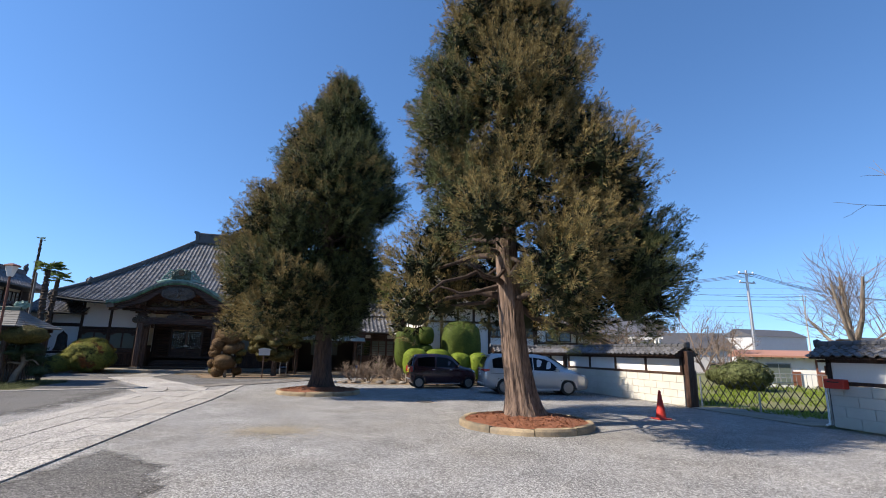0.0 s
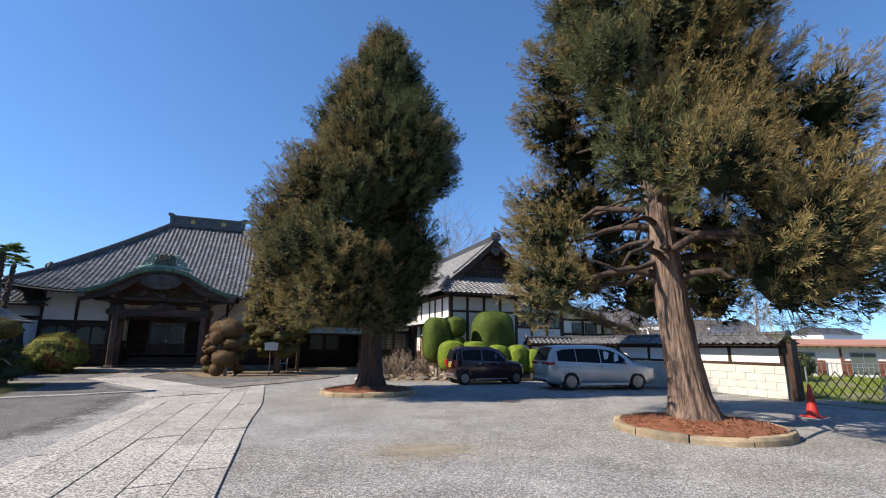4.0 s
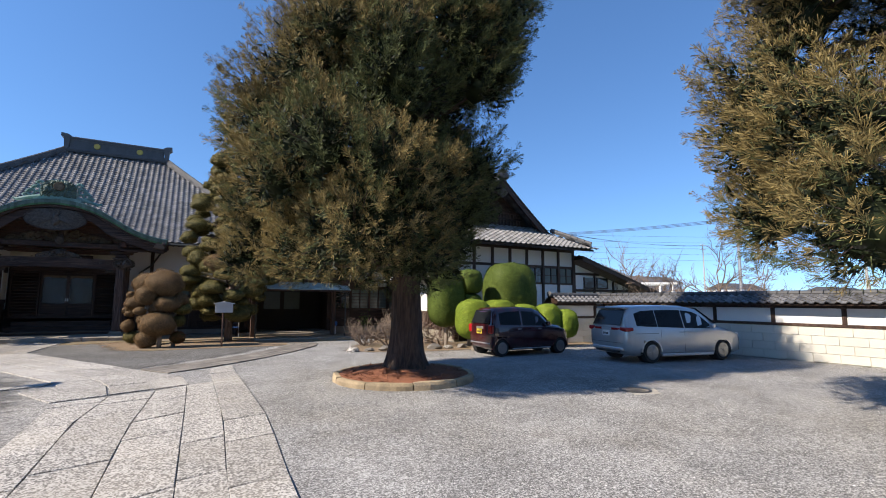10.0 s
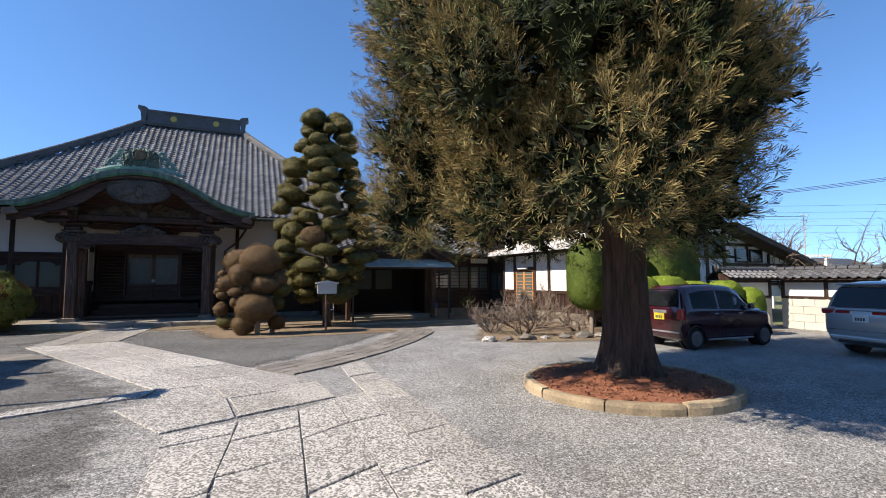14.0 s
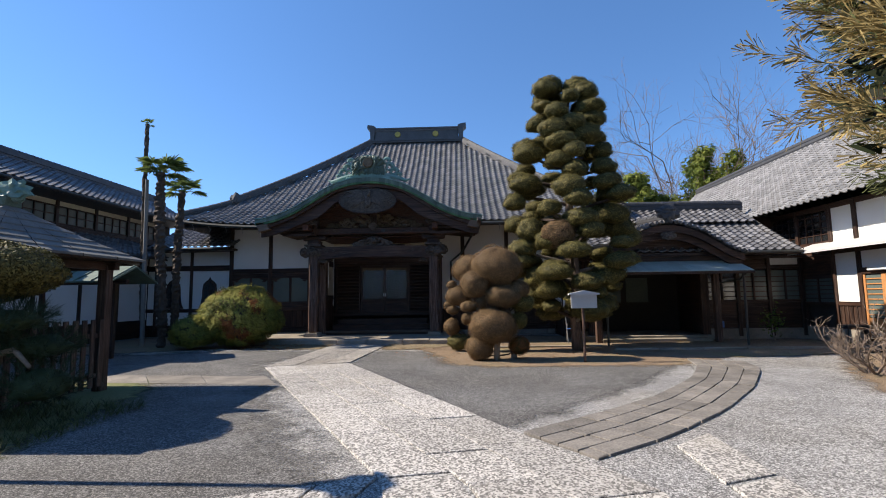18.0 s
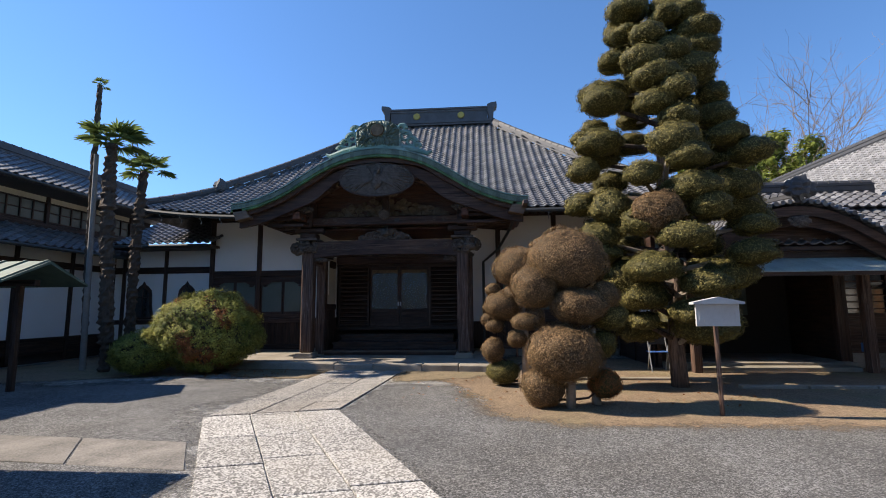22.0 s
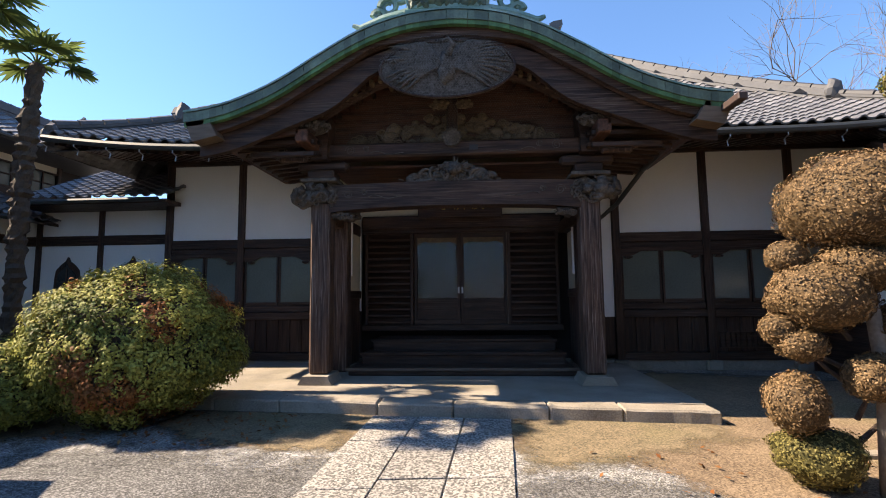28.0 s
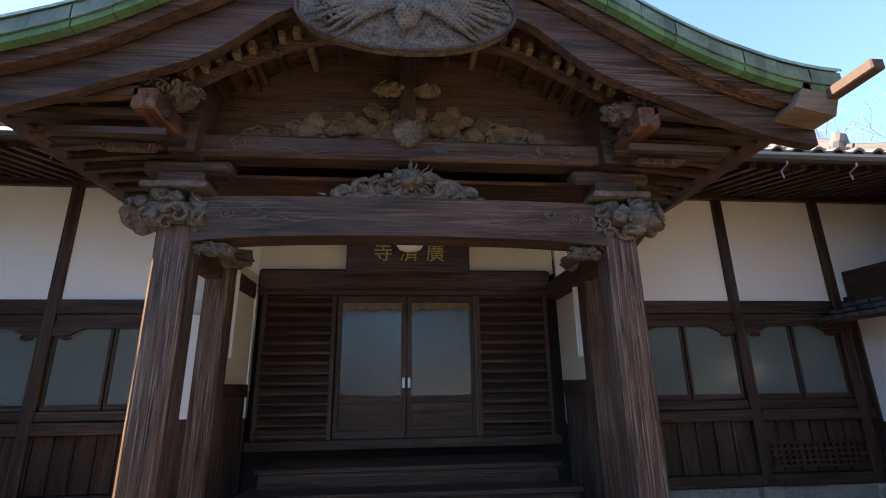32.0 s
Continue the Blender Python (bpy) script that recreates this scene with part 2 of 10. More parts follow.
    bp = n.new("ShaderNodeBump")
    bp.inputs["Strength"].default_value, bp.inputs["Distance"].default_value = 0.7, 0.004
    l.new(fine, bp.inputs["Height"])
    l.new(bp.outputs[0], b.inputs["Normal"])
    return m


WOOD = timber("dark_timber", "z", (0.016, 0.009, 0.007), (0.066, 0.035, 0.024), (0.17, 0.135, 0.115), 0.45, 0.52)
WOODX = timber("dark_timber_lengthwise", "x", (0.016, 0.009, 0.007), (0.068, 0.036, 0.024), (0.17, 0.135, 0.115), 0.45, 0.52)
WOODY = timber("dark_timber_deepwise", "y", (0.016, 0.009, 0.007), (0.075, 0.038, 0.025), (0.17, 0.13, 0.11), 0.4, 0.52)
POSTWOOD = timber("weathered_post_timber", "z", (0.024, 0.013, 0.010), (0.115, 0.067, 0.048), (0.30, 0.235, 0.195), 0.9, 0.65, 0.1)
BEAMWOOD = timber("weathered_beam_timber", "x", (0.016, 0.009, 0.007), (0.085, 0.046, 0.032), (0.22, 0.16, 0.125), 0.6, 0.6, 0.15)
UNDERWOOD = timber("red_brown_underside_timber", "x", (0.030, 0.014, 0.010), (0.165, 0.072, 0.045), (0.26, 0.17, 0.12), 0.35, 0.6)
UNDERWOODY = timber("red_brown_rafter_timber", "y", (0.030, 0.014, 0.010), (0.175, 0.076, 0.046), (0.28, 0.18, 0.12), 0.35, 0.6)
CARVED = surface("weathered_carving", (0.165, 0.140, 0.120), (0.030, 0.023, 0.018), 0.75, scale=12, fine=60, contrast=0.15, bump=1.0, mix=0.5, depth=0.02, spec=0.22)
CARVED_WARM = surface("browned_carving", (0.27, 0.195, 0.12), (0.055, 0.037, 0.023), 0.75, scale=9, fine=60, bump=0.9, mix=0.5, depth=0.02, spec=0.22)
STEPWOOD = surface("worn_step_timber", (0.20, 0.145, 0.105), (0.09, 0.062, 0.045), 0.6, scale=3, fine=24, bump=0.3, stretch=(0.12, 1, 1), rand=0.1, spec=0.22)
ORANGE = surface("orange_cedar", (0.50, 0.235, 0.085), (0.36, 0.15, 0.05), 0.55, scale=4, fine=30, bump=0.2, stretch=(1, 1, 0.12), rand=0.1)
TILE = surface("smoked_clay_tile", (0.185, 0.182, 0.184), (0.065, 0.065, 0.07), 0.48, scale=2.5, fine=22, bump=0.15, mix=0.4, rand=0.35, island=True, spec=0.5)
TILE_DARK = surface("dark_ridge_tile", (0.085, 0.085, 0.088), (0.042, 0.042, 0.045), 0.6, scale=3, fine=18, bump=0.15, mix=0.4, rand=0.25)
TILE_PALE = surface("pale_clay_tile", (0.26, 0.255, 0.25), (0.14, 0.138, 0.135), 0.58, scale=2.0, fine=18, bump=0.15, mix=0.4, rand=0.25, island=True)
COPPER = surface("green_copper", (0.20, 0.34, 0.285), (0.075, 0.155, 0.13), 0.6, scale=2.5, fine=25, bump=0.15, mix=0.4, rand=0.18, island=True, stain=(0.40, 0.45, 0.41), stain_amount=0.6)
COPPER_PALE = surface("chalky_copper", (0.46, 0.51, 0.46), (0.26, 0.32, 0.28), 0.65, scale=3, fine=25, bump=0.15, mix=0.4, rand=0.12, island=True)
COPPER_DARK = surface("dull_copper_edge", (0.135, 0.20, 0.145), (0.050, 0.075, 0.058), 0.6, scale=5, fine=25, bump=0.15, mix=0.4, rand=0.3, island=True)
BLOCK = surface("cream_concrete_block", (0.60, 0.575, 0.505), (0.49, 0.465, 0.405), 0.9, scale=1.0, fine=60, bump=0.3, mix=0.4, rand=0.035, stain=(0.38, 0.35, 0.29), stain_amount=0.4)
MORTAR = surface("grey_mortar", (0.52, 0.495, 0.43), (0.42, 0.40, 0.35), 0.95, scale=3, fine=60, bump=0.3)
BARK = surface("fibrous_bark", (0.255, 0.175, 0.130), (0.034, 0.022, 0.017), 0.95, scale=9, fine=34, contrast=0.13, bump=1.0, mix=0.5, stretch=(1, 1, 0.13), depth=0.04)
# Darker copy of fibrous_bark; crown shade on trunk and limbs is coloured in.
BARK_DARK = surface("shade_dark_bark", (0.092, 0.060, 0.045), (0.018, 0.012, 0.009), 0.95, scale=9, fine=28, contrast=0.14, bump=1.0, mix=0.5, stretch=(1, 1, 0.13), depth=0.04)
BARK_PALE = surface("grey_bark", (0.34, 0.285, 0.23), (0.15, 0.12, 0.095), 0.95, scale=4, fine=30, bump=0.6, mix=0.5)
TWIG = surface("bare_twigs", (0.22, 0.165, 0.125), (0.11, 0.08, 0.062), 0.95, scale=6, fine=40, bump=0.3)
PALMBARK = surface("shaggy_palm_bark", (0.11, 0.078, 0.056), (0.04, 0.028, 0.02), 0.95, scale=12, fine=50, bump=1.0, mix=0.5, depth=0.03)
CEMENT = surface("cement_pole", (0.45, 0.44, 0.42), (0.36, 0.35, 0.33), 0.9, scale=2, fine=40, bump=0.1)
STEEL = surface("galvanised_steel", (0.48, 0.49, 0.50), (0.36, 0.37, 0.38), 0.45, metal=0.8, scale=4, fine=40, bump=0.05)
RUST = surface("red_brown_paint", (0.20, 0.075, 0.045), (0.13, 0.05, 0.03), 0.6, scale=4, fine=40, bump=0.1)
BLACKMETAL = surface("dark_painted_metal", (0.03, 0.03, 0.032), (0.02, 0.02, 0.02), 0.5, scale=4, fine=40, bump=0.05)
GUTTER_BROWN = surface("brown_gutter", (0.085, 0.052, 0.043), (0.045, 0.030, 0.026), 0.55, scale=4, fine=30, bump=0.1)
GUTTER = surface("dark_gutter", (0.05, 0.055, 0.05), (0.03, 0.03, 0.03), 0.5, scale=3, fine=30, bump=0.05)
WHITEPAINT = surface("white_paint", (0.78, 0.78, 0.76), (0.70, 0.70, 0.68), 0.6, scale=2, fine=30, bump=0.03)
GREYPAINT = surface("grey_wall_paint", (0.50, 0.49, 0.47), (0.43, 0.42, 0.41), 0.8, scale=1, fine=30, bump=0.05)
REDPLASTIC = surface("red_plastic", (0.55, 0.035, 0.02), (0.40, 0.03, 0.02), 0.5, scale=3, fine=30, bump=0.05)
GOLD = surface("gold_leaf", (0.55, 0.37, 0.09), (0.36, 0.24, 0.06), 0.4, metal=0.7, scale=5, fine=40, bump=0.1)
# Near-black fill: the darkness of rooms without light is put into the colour.
DARKROOM = surface("interior_shade_colour", (0.05, 0.04, 0.035), (0.03, 0.025, 0.02), 0.9, scale=2, fine=20, bump=0.0)
BLUE = surface("blue_plastic", (0.05, 0.16, 0.45), (0.04, 0.12, 0.34), 0.5, scale=3, fine=30, bump=0.0)


def glass(name, tint, rough=0.05, bump=0.0, bscale=40, alpha_mix=0.0):
    """A real pane: transmission with gloss."""
    m = bpy.data.materials.new(name)
    m.use_nodes = True
    n, l = m.node_tree.nodes, m.node_tree.links
    b = n["Principled BSDF"]
    b.inputs["Base Color"].default_value = (*tint, 1)
    b.inputs["Roughness"].default_value = rough
    b.inputs["Transmission Weight"].default_value = 1.0 - alpha_mix
    b.inputs["IOR"].default_value = 1.45
    if bump:
        t = n.new("ShaderNodeTexNoise")
        t.inputs["Scale"].default_value = bscale
        p = n.new("ShaderNodeBump")
        p.inputs["Strength"].default_value, p.inputs["Distance"].default_value = bump, 0.01
        l.new(t.outputs[0], p.inputs["Height"])
        l.new(p.outputs[0], b.inputs["Normal"])
    return m


PANE = glass("wavy_glass", (0.75, 0.82, 0.84), 0.03, 0.5, 28)
FROSTED = surface("frosted_pane", (0.125, 0.155, 0.140), (0.085, 0.105, 0.095), 0.2, scale=1.2, fine=30, bump=0.08, spec=0.45)
DARKGLASS = surface("dark_window_glass", (0.02, 0.022, 0.024), (0.012, 0.013, 0.014), 0.08, scale=2, fine=10, bump=0.0, spec=0.8)

# ---- building helpers ----
def world_of(ob):
    m = ob.matrix_basis.copy()
    while ob.parent:
        m = ob.parent.matrix_basis @ ob.matrix_parent_inverse @ m
        ob = ob.parent
    return m


def thing(name, at, label, category, group="", kind="", turn=0.0):
    ob = new(name)
    ob.empty_display_size = 0.2
    ob.matrix_basis = pose(*at, 0, 0, turn)
    return tagged(ob, label, category, group, kind)


def attach(ob, parent):
    ob.parent = parent
    ob.matrix_parent_inverse = world_of(parent).inverted()
    return ob


def part(name, bm, material, parent=None, label="", smooth=False):
    """Links a bmesh, in world coordinates, as one mesh object."""
    me = bpy.data.meshes.new(name)
    if isinstance(bm, tuple):
        me.from_pydata(*bm)
    else:
        bm.to_mesh(me)
        bm.free()
    me.materials.append(material)
    if smooth:
        me.shade_smooth()
    ob = new(name, me)
    if parent:
        attach(ob, parent)
    if label:
        ob["label"] = label
    return ob


def box(x0, y0, z0, x1, y1, z1, bevel=0.0, bm=None, m=None):
    """A box, with rounded edges if bevel; added to bm if one is given."""
    own = bmesh.new()
    bmesh.ops.create_cube(own, size=1.0)
    for v in own.verts:
        v.co = Vector(((x0 + x1) / 2 + v.co.x * (x1 - x0), (y0 + y1) / 2 + v.co.y * (y1 - y0), (z0 + z1) / 2 + v.co.z * (z1 - z0)))
    if bevel:
        bmesh.ops.bevel(own, geom=own.edges[:], offset=bevel, segments=1, affect='EDGES')
    if m:
        own.transform(m)
    if bm is None:
        return own
    merge(bm, own)
    return bm


def merge(bm, other):
    idx = {v: bm.verts.new(v.co) for v in other.verts}
    for f in other.faces:
        bm.faces.new([idx[v] for v in f.verts])
    other.free()


def prism(pts, axis, a, b, bm=None):
    """A polygon extruded along an axis from a to b. pts in the two other axes, in xyz order."""
    own = bm or bmesh.new()

    def put(p, c):
        p = list(p)
        p.insert("xyz".index(axis), c)
        return own.verts.new(p)
    lo, hi = [put(p, a) for p in pts], [put(p, b) for p in pts]
    k = len(pts)
    own.faces.new(lo)
    own.faces.new(hi[::-1])
    for i in range(k):
        own.faces.new((lo[i], hi[i], hi[(i + 1) % k], lo[(i + 1) % k]))
    bmesh.ops.recalc_face_normals(own, faces=own.faces)
    return own


def tube(pts, radii, sides=8, bm=None, wob=0.0, rnd=random):
    """A tapered tube along points."""
    own = bm or bmesh.new()
    pts = [Vector(p) for p in pts]
    rings = []
    side = None
    for i, p in enumerate(pts):
        d = (pts[min(i + 1, len(pts) - 1)] - pts[max(i - 1, 0)]).normalized()
        if side is None:
            side = d.orthogonal().normalized()
        side = (side - d * side.dot(d)).normalized()
        up = d.cross(side)
        r = radii[i] if isinstance(radii, (list, tuple)) else radii
        rings.append([own.verts.new(p + (side * math.cos(a) + up * math.sin(a)) * r * (1 + wob * (rnd.random() - 0.5)))
                      for a in [2 * math.pi * k / sides for k in range(sides)]])
    for r0, r1 in zip(rings, rings[1:]):
        for k in range(sides):
            own.faces.new((r0[k], r0[(k + 1) % sides], r1[(k + 1) % sides], r1[k]))
    own.faces.new(rings[0][::-1])
    own.faces.new(rings[-1])
    return own


def lathe(profile, at, sides=16, bm=None):
    own = bm or bmesh.new()
    rings = []
    for r, z in profile:
        rings.append([own.verts.new((at[0] + r * math.cos(2 * math.pi * k / sides), at[1] + r * math.sin(2 * math.pi * k / sides), at[2] + z)) for k in range(sides)])
    for r0, r1 in zip(rings, rings[1:]):
        for k in range(sides):
            own.faces.new((r0[k], r0[(k + 1) % sides], r1[(k + 1) % sides], r1[k]))
    own.faces.new(rings[0][::-1])
    own.faces.new(rings[-1])
    return own


def outline(pts, z0, z1):
    """A flat slab with the given plan."""
    return prism(pts, "z", z0, z1)


def lump(at, size, seed, detail=3, rough=0.25, freq=2.0, flat=1.0):
    """A rounded, uneven mass; flat below 1 presses in its underside."""
    bm = bmesh.new()
    bmesh.ops.create_icosphere(bm, subdivisions=detail, radius=1.0)
    off = Vector((seed * 7.31, seed * 3.7, seed * 1.9))
    for v in bm.verts:
        k = 1 + rough * noise.fractal(v.co * freq + off, 1.0, 2.0, 3)
        v.co = Vector((at[0] + v.co.x * size[0] * k, at[1] + v.co.y * size[1] * k, at[2] + v.co.z * (flat if v.co.z < 0 else 1.0) * size[2] * k))
    return bm


def curve_at(table, x):
    """Smooth interpolation in a table of (x, y)."""
    xs = [p[0] for p in table]
    x = min(max(x, xs[0]), xs[-1])
    i = min(max(j for j in range(len(xs)) if xs[j] <= x), len(xs) - 2)
    p0, p1, p2, p3 = table[max(i - 1, 0)][1], table[i][1], table[i + 1][1], table[min(i + 2, len(xs) - 1)][1]
    t = (x - xs[i]) / (xs[i + 1] - xs[i])
    return 0.5 * (2 * p1 + (p2 - p0) * t + (2 * p0 - 5 * p1 + 4 * p2 - p3) * t * t + (3 * p1 - p0 - 3 * p2 + p3) * t ** 3)


def scrollwork(at, size, seed, count=14, curls=9):
    """A carved cluster: rounded lobes wound about with curling bands, over the front of an ellipsoid."""
    rnd = random.Random(seed)
    bm = lump(at, [x * 0.72 for x in size], seed, 3, 0.35, 2.2)
    for k in range(count):
        a, e = rnd.uniform(-math.pi, 0), rnd.uniform(-0.9, 0.9)
        v = Vector((math.cos(a) * math.cos(e), math.sin(a) * math.cos(e), math.sin(e)))
        r = min(size) * (0.20 + 0.18 * rnd.random())
        merge(bm, lump([at[i] + v[i] * size[i] * 0.80 for i in range(3)], (r * 1.2, r, r), seed + k, 2, 0.3, 2.0))
    for k in range(curls):
        a, e = rnd.uniform(-math.pi * 0.95, -0.05), rnd.uniform(-0.9, 0.9)
        v = Vector((math.cos(a) * math.cos(e), math.sin(a) * math.cos(e), math.sin(e)))
        c = Vector([at[i] + v[i] * size[i] * 0.92 for i in range(3)])
        sx = v.cross(Vector((0, 0, 1))).normalized()
        sz = sx.cross(v).normalized()
        r, hand = min(size) * (0.30 + 0.22 * rnd.random()), rnd.choice((-1, 1))
        pts, rad = [], []
        for q in range(15):
            t = q / 14
            rr = r * (1 - 0.86 * t)
            w = hand * 7.2 * t + k
            pts.append(c + sx * rr * math.cos(w) + sz * rr * math.sin(w) + v * r * 0.28 * t)
            rad.append(r * (0.20 - 0.08 * t))
        tube(pts, rad, 6, bm)
    return bm


def cloud_band(cx, y, z, half, height, seed, count=60):
    """Carved clouds along a beam: heaped lobes and curls, highest in the middle."""
    rnd = random.Random(seed)
    bm = bmesh.new()
    for k in range(count):
        u = rnd.uniform(-1, 1)
        top = height * (1 - abs(u) ** 1.5 * 0.85)
        zz = z + top * rnd.random() ** 1.3
        r = 0.040 + 0.045 * rnd.random()
        merge(bm, lump((cx + u * half, y - 0.10 * rnd.random(), zz), (r * 1.5, r * 0.9, r), seed + k, 2, 0.35, 2.5))
        if k % 3 < 2:
            c, hand = Vector((cx + u * half, y - 0.13, zz)), rnd.choice((-1, 1))
            pts = [c + Vector((hand * r * 1.1 * (1 - 0.85 * q / 12) * math.cos(6.6 * q / 12), -0.03 * q / 12, r * 1.1 * (1 - 0.85 * q / 12) * math.sin(6.6 * q / 12))) for q in range(13)]
            tube(pts, [r * 0.2 * (1 - q / 20) for q in range(13)], 5, bm)
    return bm


def dragon_body(cx, y, z, half, height, seed):
    """A carved dragon: a coiled scaled body heaped round a maned head, thinning out to the sides."""
    rnd = random.Random(seed)
    bm = bmesh.new()
    for k in range(64):
        u = rnd.uniform(-1, 1) * abs(rnd.random()) ** 0.35
        top = height * (1 - 0.82 * abs(u) ** 1.4)
        r = 0.030 + 0.030 * rnd.random()
        merge(bm, lump((cx + u * half, y - 0.02 * rnd.random(), z + top * 0.86 * rnd.random()), (r * 1.6, r, r), seed + k, 2, 0.35, 2.5))
    for k in range(7):
        u0 = -0.78 + 0.26 * k
        top = height * (1 - 0.80 * abs(u0) ** 1.4)
        r0 = 0.36 * top
        pts = [(cx + u0 * half + r0 * 1.25 * math.cos(0.55 * q + k), y - 0.05 - 0.02 * math.sin(1.1 * q), z + 0.47 * top + r0 * math.sin(0.55 * q + k)) for q in range(11)]
        tube(pts, [0.020 + 0.016 * math.sin(math.pi * q / 10) + 0.004 * (q % 2) for q in range(11)], 8, bm)
    head = Vector((cx + 0.05, y - 0.11, z + height * 0.55))
    merge(bm, lump(head, (0.12, 0.09, 0.10), seed, 3, 0.55, 4.0))
    merge(bm, lump(head + Vector((-0.03, -0.07, -0.05)), (0.07, 0.06, 0.045), seed + 1, 2, 0.4, 4.0))
    for k in range(90):
        far = k >= 34
        w = rnd.uniform(0, 6.283)
        p = head + Vector((0.10 * math.cos(w), 0.02, 0.09 * math.sin(w)))
        if far:
            u = rnd.uniform(-1, 1)
            p = Vector((cx + u * half, y - 0.05, z + height * (1 - 0.82 * abs(u) ** 1.4) * rnd.uniform(0.15, 0.85)))
        ln = rnd.uniform(0.07, 0.13) * (0.8 if far else 1.25)
        d, e = Vector((math.cos(w), -0.15, math.sin(w))), Vector((-math.sin(w), 0, math.cos(w))) * rnd.choice((-1, 1))
        tube([p, p + d * ln * 0.4 + e * ln * 0.10, p + d * ln * 0.75 + e * ln * 0.06, p + d * ln * 0.95 + e * ln * 0.30], [0.016, 0.013, 0.010, 0.004], 5, bm)
    for k, v in enumerate(bm.verts):
        u = (v.co.x - cx) / half
        lid = z + height * 1.08 * max(0.12, 1 - 0.72 * min(1.0, abs(u)) ** 1.5)
        v.co.z = max(z - 0.01, min(v.co.z, lid))
    return bm


def phoenix_body(cx, y, z, half, height, seed):
    """A carved bird with spread wings and streaming tail on an oval ground."""
    rnd = random.Random(seed)
    bm = bmesh.new()
    merge(bm, lump((cx, y - 0.05, z), (0.13, 0.10, 0.24), seed, 3, 0.3, 2.0))
    tube([(cx + 0.02, y - 0.12, z + 0.16), (cx + 0.10, y - 0.16, z + 0.28), (cx + 0.03, y - 0.18, z + 0.36), (cx - 0.05, y - 0.19, z + 0.33)], [0.06, 0.045, 0.04, 0.012], 8, bm)
    for sg in (-1, 1):
        for k in range(15):
            a = -0.75 + 1.75 * k / 14
            ln = half * (0.55 + 0.40 * math.cos(a * 0.9)) * (0.85 + 0.2 * rnd.random())
            lim = height * 0.9
            pts = []
            for q in range(6):
                t = q / 5
                zz = max(-lim, min(lim, ln * t * math.sin(a) * 0.75 + 0.10 * math.sin(2.6 * t)))
                pts.append((cx + sg * (0.06 + ln * t * math.cos(a)), y - 0.10 + 0.07 * t, z + zz))
            tube(pts, [0.012, 0.030, 0.034, 0.032, 0.024, 0.006], 6, bm)
        for k in range(7):
            a = rnd.uniform(-0.5, 0.5)
            c = Vector((cx + sg * half * rnd.uniform(0.35, 0.85), y - 0.05, z + height * a))
            r = rnd.uniform(0.05, 0.085)
            tube([c + Vector((r * (1 - 0.85 * q / 12) * math.cos(6.6 * q / 12) * sg, -0.03 * q / 12, r * (1 - 0.85 * q / 12) * math.sin(6.6 * q / 12))) for q in range(13)], [r * 0.24 * (1 - q / 20) for q in range(13)], 5, bm)
    return bm


def wire_net(cx, cz, half, high, y, inside, cell=0.034, w=0.0016):
    """Hexagonal wire netting in an upright plane, where inside(u, v) holds for -1..1."""
    verts, faces = [], []
    dx, dz = cell * math.sqrt(3), cell * 1.5
    r = cell
    for j in range(int(2 * high / dz) + 2):
        for i in range(int(2 * half / dx) + 2):
            x, z = -half + i * dx + (dx / 2 if j % 2 else 0), -high + j * dz
            if not inside(x / half, z / high):
                continue
            for k in range(3):
                a0, a1 = math.radians(30 + 60 * k), math.radians(90 + 60 * k)
                p, q = (x + r * math.cos(a0), z + r * math.sin(a0)), (x + r * math.cos(a1), z + r * math.sin(a1))
                ex, ez = -(q[1] - p[1]) / r * w, (q[0] - p[0]) / r * w
                b = len(verts)
                verts += [(cx + p[0] - ex, y, cz + p[1] - ez), (cx + p[0] + ex, y, cz + p[1] + ez), (cx + q[0] + ex, y, cz + q[1] + ez), (cx + q[0] - ex, y, cz + q[1] - ez)]
                faces.append((b, b + 1, b + 2, b + 3))
    return verts, [], faces


TILE_WAVE = [(-0.5, 0.010), (-0.30, 0.0), (-0.08, 0.004), (0.10, 0.042), (0.26, 0.056), (0.40, 0.042), (0.5, 0.010)]


def tile_roof(name, surf, u0, u1, rows, parent, material=TILE, wide=0.27, lip=0.03, lo=None, hi=None, label="", near=None):
    """Tiles in courses over surf(u, v), v from 0 at the eave to rows at the top; lo(v), hi(v) trim at hips. near(u, v) picks tiles of their own."""
    verts, faces, own = [], [], []
    e = 0.05
    cols = int(math.ceil((u1 - u0) / wide))
    for j in range(rows):
        a, b = (lo(j) if lo else u0), (hi(j) if hi else u1)
        for i in range(cols):
            uc = u0 + (i + 0.5) * wide
            if uc < a or uc > b:
                continue
            p, pu, pv = surf(uc, j + 0.5), surf(uc + e, j + 0.5), surf(uc, j + 0.5 + e)
            n = (pu - p).cross(pv - p).normalized()
            if n.z < 0:
                n = -n
            tv, tf = [], []
            for du, h in TILE_WAVE:
                low, top = surf(uc + du * wide, j - 0.06), surf(uc + du * wide, j + 1.0)
                tv += [low + n * (h + lip - 0.03), low + n * (h + lip), top + n * h]
            k = len(TILE_WAVE)
            for q in range(k - 1):
                for w in (0, 1):
                    tf.append((q * 3 + w, q * 3 + 3 + w, q * 3 + 4 + w, q * 3 + 1 + w))
            if near and near(uc, j):
                own.append((tv, tf))
                continue
            base = len(verts)
            verts += [tuple(v) for v in tv]
            faces += [tuple(base + x for x in f) for f in tf]
    ob = part(name, (verts, [], faces), material, parent, label)
    if not own:
        ob["kind"] = "stuff"
    for tv, tf in own:
        part("roof_tile", ([tuple(v) for v in tv], [], tf), material, ob)
    return ob


